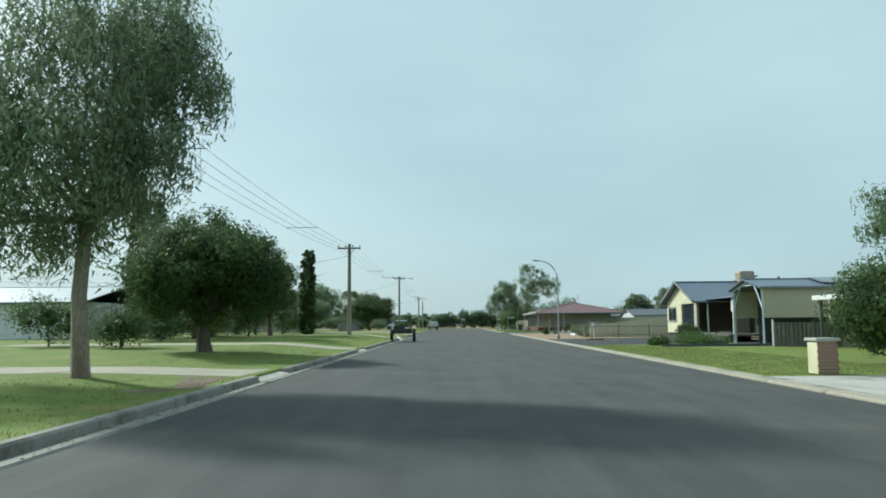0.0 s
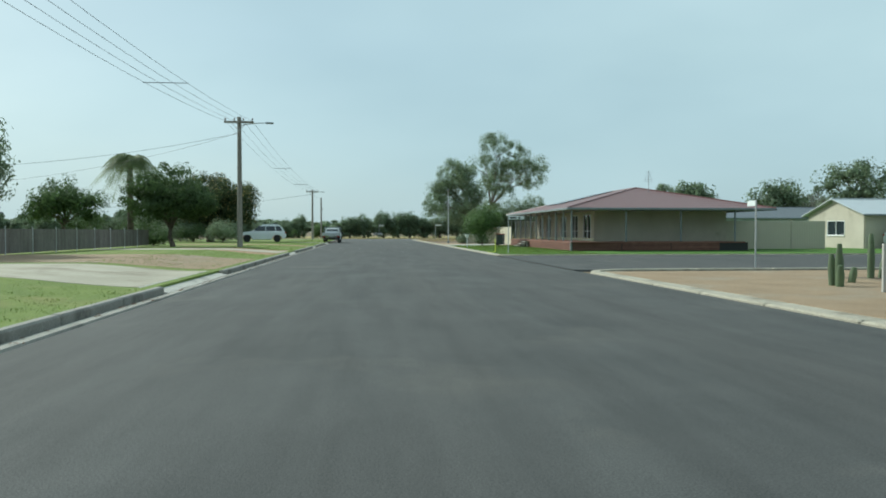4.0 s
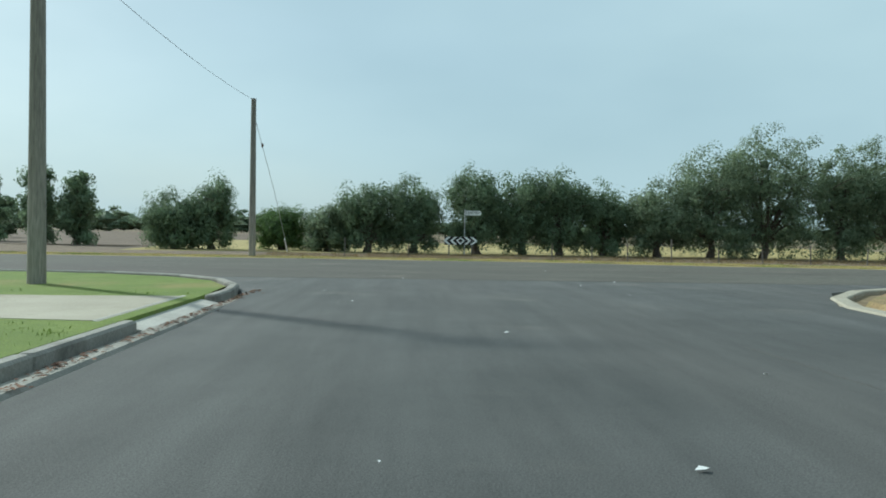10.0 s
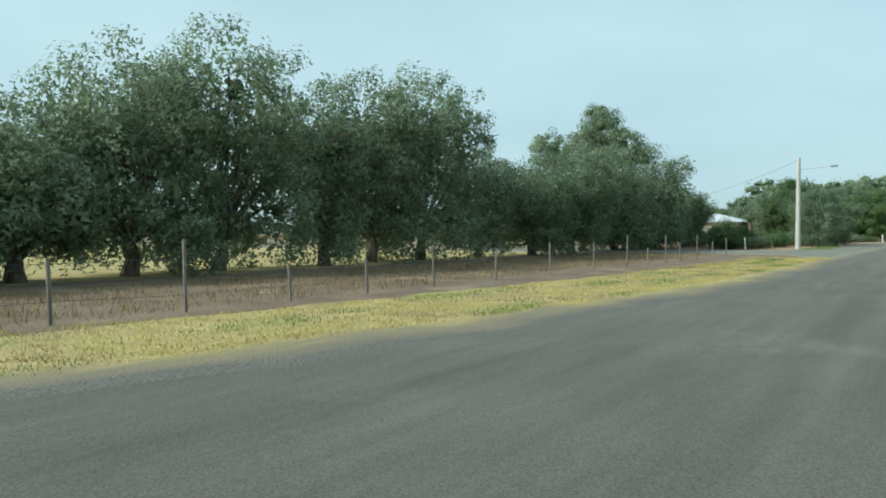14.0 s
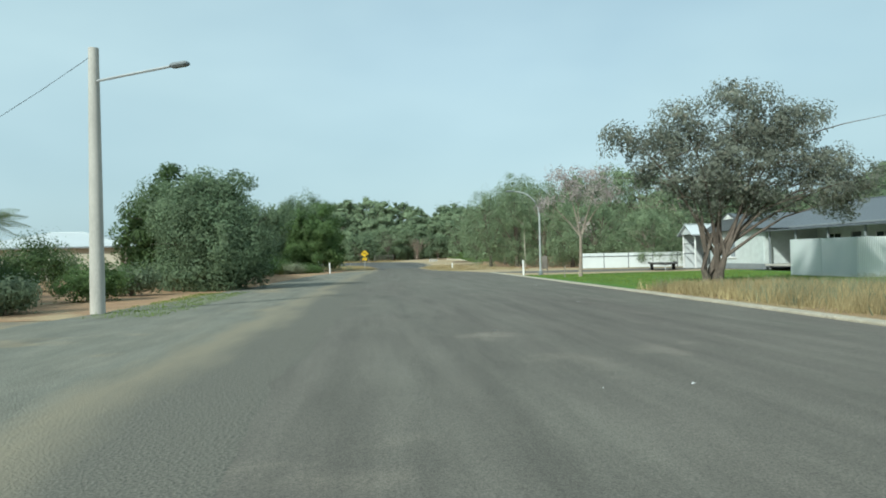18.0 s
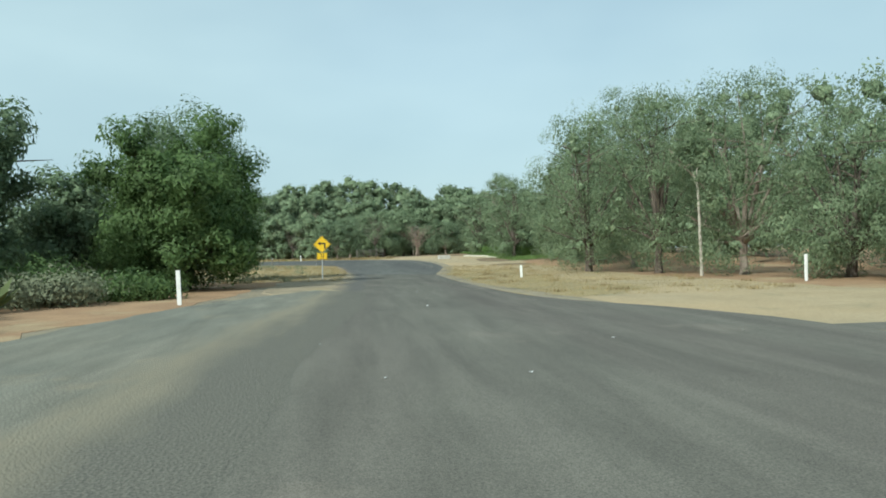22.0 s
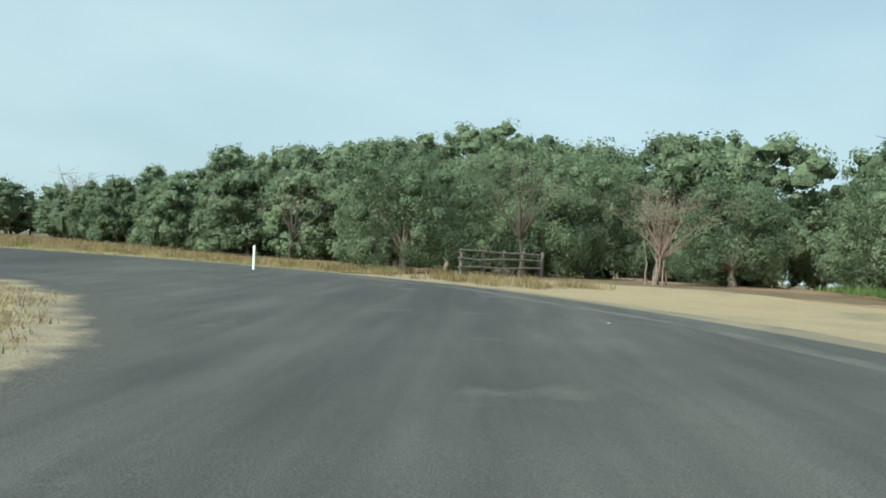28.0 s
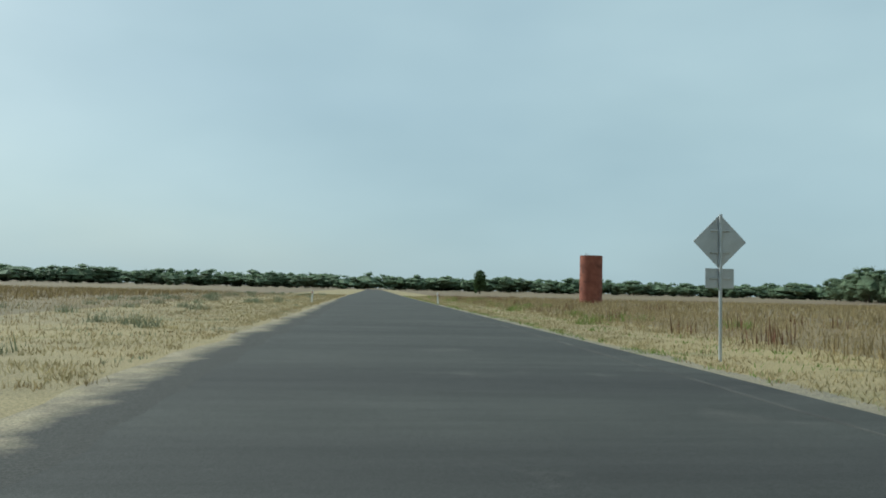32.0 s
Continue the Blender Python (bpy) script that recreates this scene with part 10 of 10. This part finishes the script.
# mown lawns
tufts("lawn_blades", scatter(9000, (-8.5, -4.34, 2, 174), 1, lambda x, y: not any(a - 0.25 < y < b + 0.25 for a, b in DRIVES)), "blade_green", 1, 0.035, 0.007, 4, 0.06, "short mown lawn grass along the kerb", off=0.112)
tufts("lawn_blades", np.c_[np.random.default_rng(3).uniform(6.65, 11, 9000), np.random.default_rng(4).uniform(16.6, 39, 9000)], "blade_lawn", 2, 0.03, 0.007, 4, 0.06, "short mown lawn grass beside the drive", off=0.05)
tufts("lawn_blades", np.c_[np.random.default_rng(5).uniform(6.65, 12, 9000), np.random.default_rng(6).uniform(102.5, 126.6, 9000)], "blade_green", 3, 0.035, 0.007, 4, 0.06, "short watered lawn grass before the verandah", off=0.05)
tufts("lawn_blades", np.c_[np.random.default_rng(7).uniform(67, 86, 6000), np.random.default_rng(8).uniform(166, 178.4, 6000)], "blade_green", 4, 0.06, 0.008, 5, 0.08, "short bright lawn grass before the grey house", off=0.04)
# corner block and verges along the country road
tufts("dry_turf", scatter(7000, (6.8, 22, 146.5, 178.4), 5, lambda x, y: x > 7 + max(0, y - 172) * 1.1 and (x > 18.5 or y > 161 or int(x * 977) % 6 == 0)), "blade_dry", 5, 0.07, 0.010, 6, 0.08, "short bleached grass on the corner block", off=0.05)
verge = strip([(-30, 193.4), (-8, 193.4), (4, 192.9), (13, 191.2), (22, 190.3), (42, 190.0)], 0.0, 3.0, 13000, 6, 0.2)
mask = np.array([noise.noise(Vector((x * 0.5, y * 1.1, 3.0))) for x, y in verge])
tufts("straw_turf", verge[mask > 0.0], "blade_straw", 6, 0.05, 0.008, 7, 0.08, "cut straw-yellow grass along the road", off=0.012)
tufts("straw_turf", verge[(mask <= 0.0) & (mask > -0.22)], "blade_dry", 61, 0.05, 0.008, 7, 0.08, "bleached cut grass along the road", off=0.012)
tufts("straw_turf", verge[mask <= -0.22], "blade_green", 7, 0.055, 0.008, 6, 0.1, "patchy green grass in the straw verge", off=0.012)
tufts("weed_stubble", scatter(3500, (-8, 46, 195.5, 201), 8), "blade_dull", 8, 0.12, 0.007, 6, 0.15, "thin dead stubble along the wire fence", off=0.006)
tufts("long_grass", scatter(4200, (40, 66.5, 173.5, 178.6), 9), "blade_dry", 9, 0.30, 0.009, 11, 0.16, "long bleached grass on the unmown verge", off=0.03)
tufts("long_grass", scatter(500, (36, 66.5, 170.5, 178.4), 10), "blade_grey", 10, 0.38, 0.012, 22, 0.16, "grey-green tussocks on the unmown verge", off=0.03)
tufts("verge_turf", strip(SOUTH, 0.3, 8.5, 6500, 11, 0.2), "blade_dry", 11, 0.04, 0.008, 5, 0.16, "thin dry grass on the sandy verge", off=0.008)
tufts("tussocks", strip(SOUTH, 0.8, 9.0, 70, 12), "blade_tan", 12, 0.13, 0.010, 50, 0.16, "scattered tan tussocks on the sandy verge", off=0.008)
tufts("verge_turf", scatter(700, (60, 72, 191.8, 193.6), 36), "blade_green", 36, 0.06, 0.008, 6, 0.1, "thin green grass at the foot of the pole", off=0.012)
# inside the bend
mixed_turf("verge_turf", strip(BEND_IN, 0.5, 5.0, 14000, 13, 0.4), 13, 0.085, 0.010, 5, 0.12, "dry golden grass inside the bend", 0.006)
mixed_turf("verge_turf", strip(BEND_IN, 4.0, 17.0, 8500, 14), 14, 0.15, 0.011, 5, 0.2, "dull dry grass inside the bend", 0.006, ("blade_tan", "blade_dull", "blade_grey"), -0.36)
tufts("tussocks", strip(BEND_IN, 2.5, 16.0, 160, 15), "blade_grey", 15, 0.32, 0.014, 60, 0.22, "grey-green tussocks inside the bend", off=0.006)
tufts("far_turf", strip(BEND_IN, 17.0, 70.0, 7000, 16), "blade_dull", 16, 0.45, 0.03, 8, 0.5, "rank dry grass in the inner paddock")
# outside the bend and the tall paddock
mixed_turf("verge_turf", strip(BEND_OUT, 0.35, 4.2, 10000, 17, 0.3), 17, 0.085, 0.010, 5, 0.12, "dry golden grass along the outer verge", 0.008, ("blade_dry", "blade_tan", "blade_green"))
clumps = strip(ROAD_S[16:20][::-1], 2.0, 7.0, 190, 27)
tufts("tussocks", clumps[:110], "blade_dry", 27, 0.32, 0.010, 46, 0.26, "straw-coloured grass clumps before the wood", off=0.0)
tufts("tussocks", clumps[110:], "blade_dull", 28, 0.36, 0.011, 40, 0.24, "brown grass clumps before the wood", off=0.0)
dots = strip(BEND_OUT, 0.0, 0.5, 260, 29)
tufts("edge_tufts", dots, "blade_green", 29, 0.10, 0.008, 14, 0.08, "small green tufts along the asphalt edge", off=0.006)
tufts("edge_tufts", strip(BEND_IN, 0.1, 0.9, 300, 35), "blade_tan", 35, 0.10, 0.008, 14, 0.10, "small dry tufts along the inner road edge", off=0.02)
tufts("tall_grass", strip(BEND_OUT[:11], 3.2, 16.0, 9000, 18), "blade_tan", 18, 0.26, 0.012, 6, 0.2, "tall golden grass at the paddock edge")
tufts("tall_grass", strip(BEND_OUT[:9], 15.0, 100.0, 7000, 19), "blade_tan", 19, 0.40, 0.034, 6, 0.6, "tall golden grass across the paddock", lean=0.25)
tufts("tall_grass", strip(BEND_OUT[:10], 4.0, 80.0, 900, 20), "blade_dull", 20, 0.42, 0.018, 14, 0.35, "brown seeding grass in the paddock", lean=0.2)
tufts("dock_stalks", strip(BEND_OUT[:10], 4.0, 20.0, 60, 21), "blade_red", 21, 0.55, 0.022, 16, 0.32, "dark red-brown dock stalks in the tall grass", lean=0.1)
tufts("dock_stalks", strip([(199.5, 262), (198.5, 225)], 1.5, 12.0, 30, 22), "blade_red", 22, 0.65, 0.024, 18, 0.3, "dark red-brown dock stalks beside the signs", lean=0.1)
tufts("tussocks", strip(BEND_OUT, 2.5, 9.0, 80, 23), "blade_green", 23, 0.3, 0.014, 50, 0.25, "green weeds on the outer verge", off=0.008)
tufts("bank_weeds", scatter(2600, (158, 196, 163.5, 171.5), 24), "blade_weed", 24, 0.28, 0.016, 9, 0.2, "bright green weeds on the bank")


# ---- loose gravel along the ragged road edges ----
def pebbles(name, pts, mat, seed, size, off, label):
    """Small three-sided stones scattered on the road, as one mesh."""
    r = np.random.default_rng(seed)
    p = np.array([(x, y, gz(x, y) + off) for x, y in pts])
    n = len(p)
    s = size * r.uniform(0.4, 1.5, (n, 1)) ** 1.5
    a = r.uniform(0, 2 * math.pi, n)
    ring = [p + np.c_[np.cos(a + k), np.sin(a + k) * 0.8, np.zeros(n)] * s * r.uniform(0.7, 1.3, (n, 1)) for k in (0.0, 2.1, 4.2)]
    top = p + np.c_[np.zeros((n, 2)), np.ones(n)] * s * 0.45
    tri = np.concatenate([np.stack([ring[i], ring[(i + 1) % 3], top], 1) for i in range(3)])
    return solo(name, quads_mesh(name, tri, mat, 3), mat, label, "gravel", kind="stuff")


def ragged(line, half, n, seed):
    """Points gathered about a line, thinning out to either side."""
    r = np.random.default_rng(seed)
    return strip(line, 0.0, 0.0, n, seed) + r.normal(size=(n, 2)) * half


pebbles("loose_gravel", ragged([(44, 189.3), (58, 188.9), (74, 188.5), (98, 187.5), (107, 186.8), (113, 186.5)], 0.30, 7000, 30), "gravel", 30, 0.007, 0.021, "loose grey gravel spilled over the road edge")
pebbles("loose_gravel", ragged(ROAD_N[9:18], 0.2, 5000, 31), "shoulder", 31, 0.008, 0.016, "loose sandy gravel along the inner road edge")
pebbles("loose_gravel", ragged(ROAD_S[10:18], 0.28, 5000, 32), "bank", 32, 0.008, 0.018, "loose sandy gravel along the outer road edge")
pebbles("loose_gravel", ragged(ROAD_N[2:7], 0.16, 5000, 33), "worn", 33, 0.008, 0.016, "loose gravel at the edge of the cut verge")
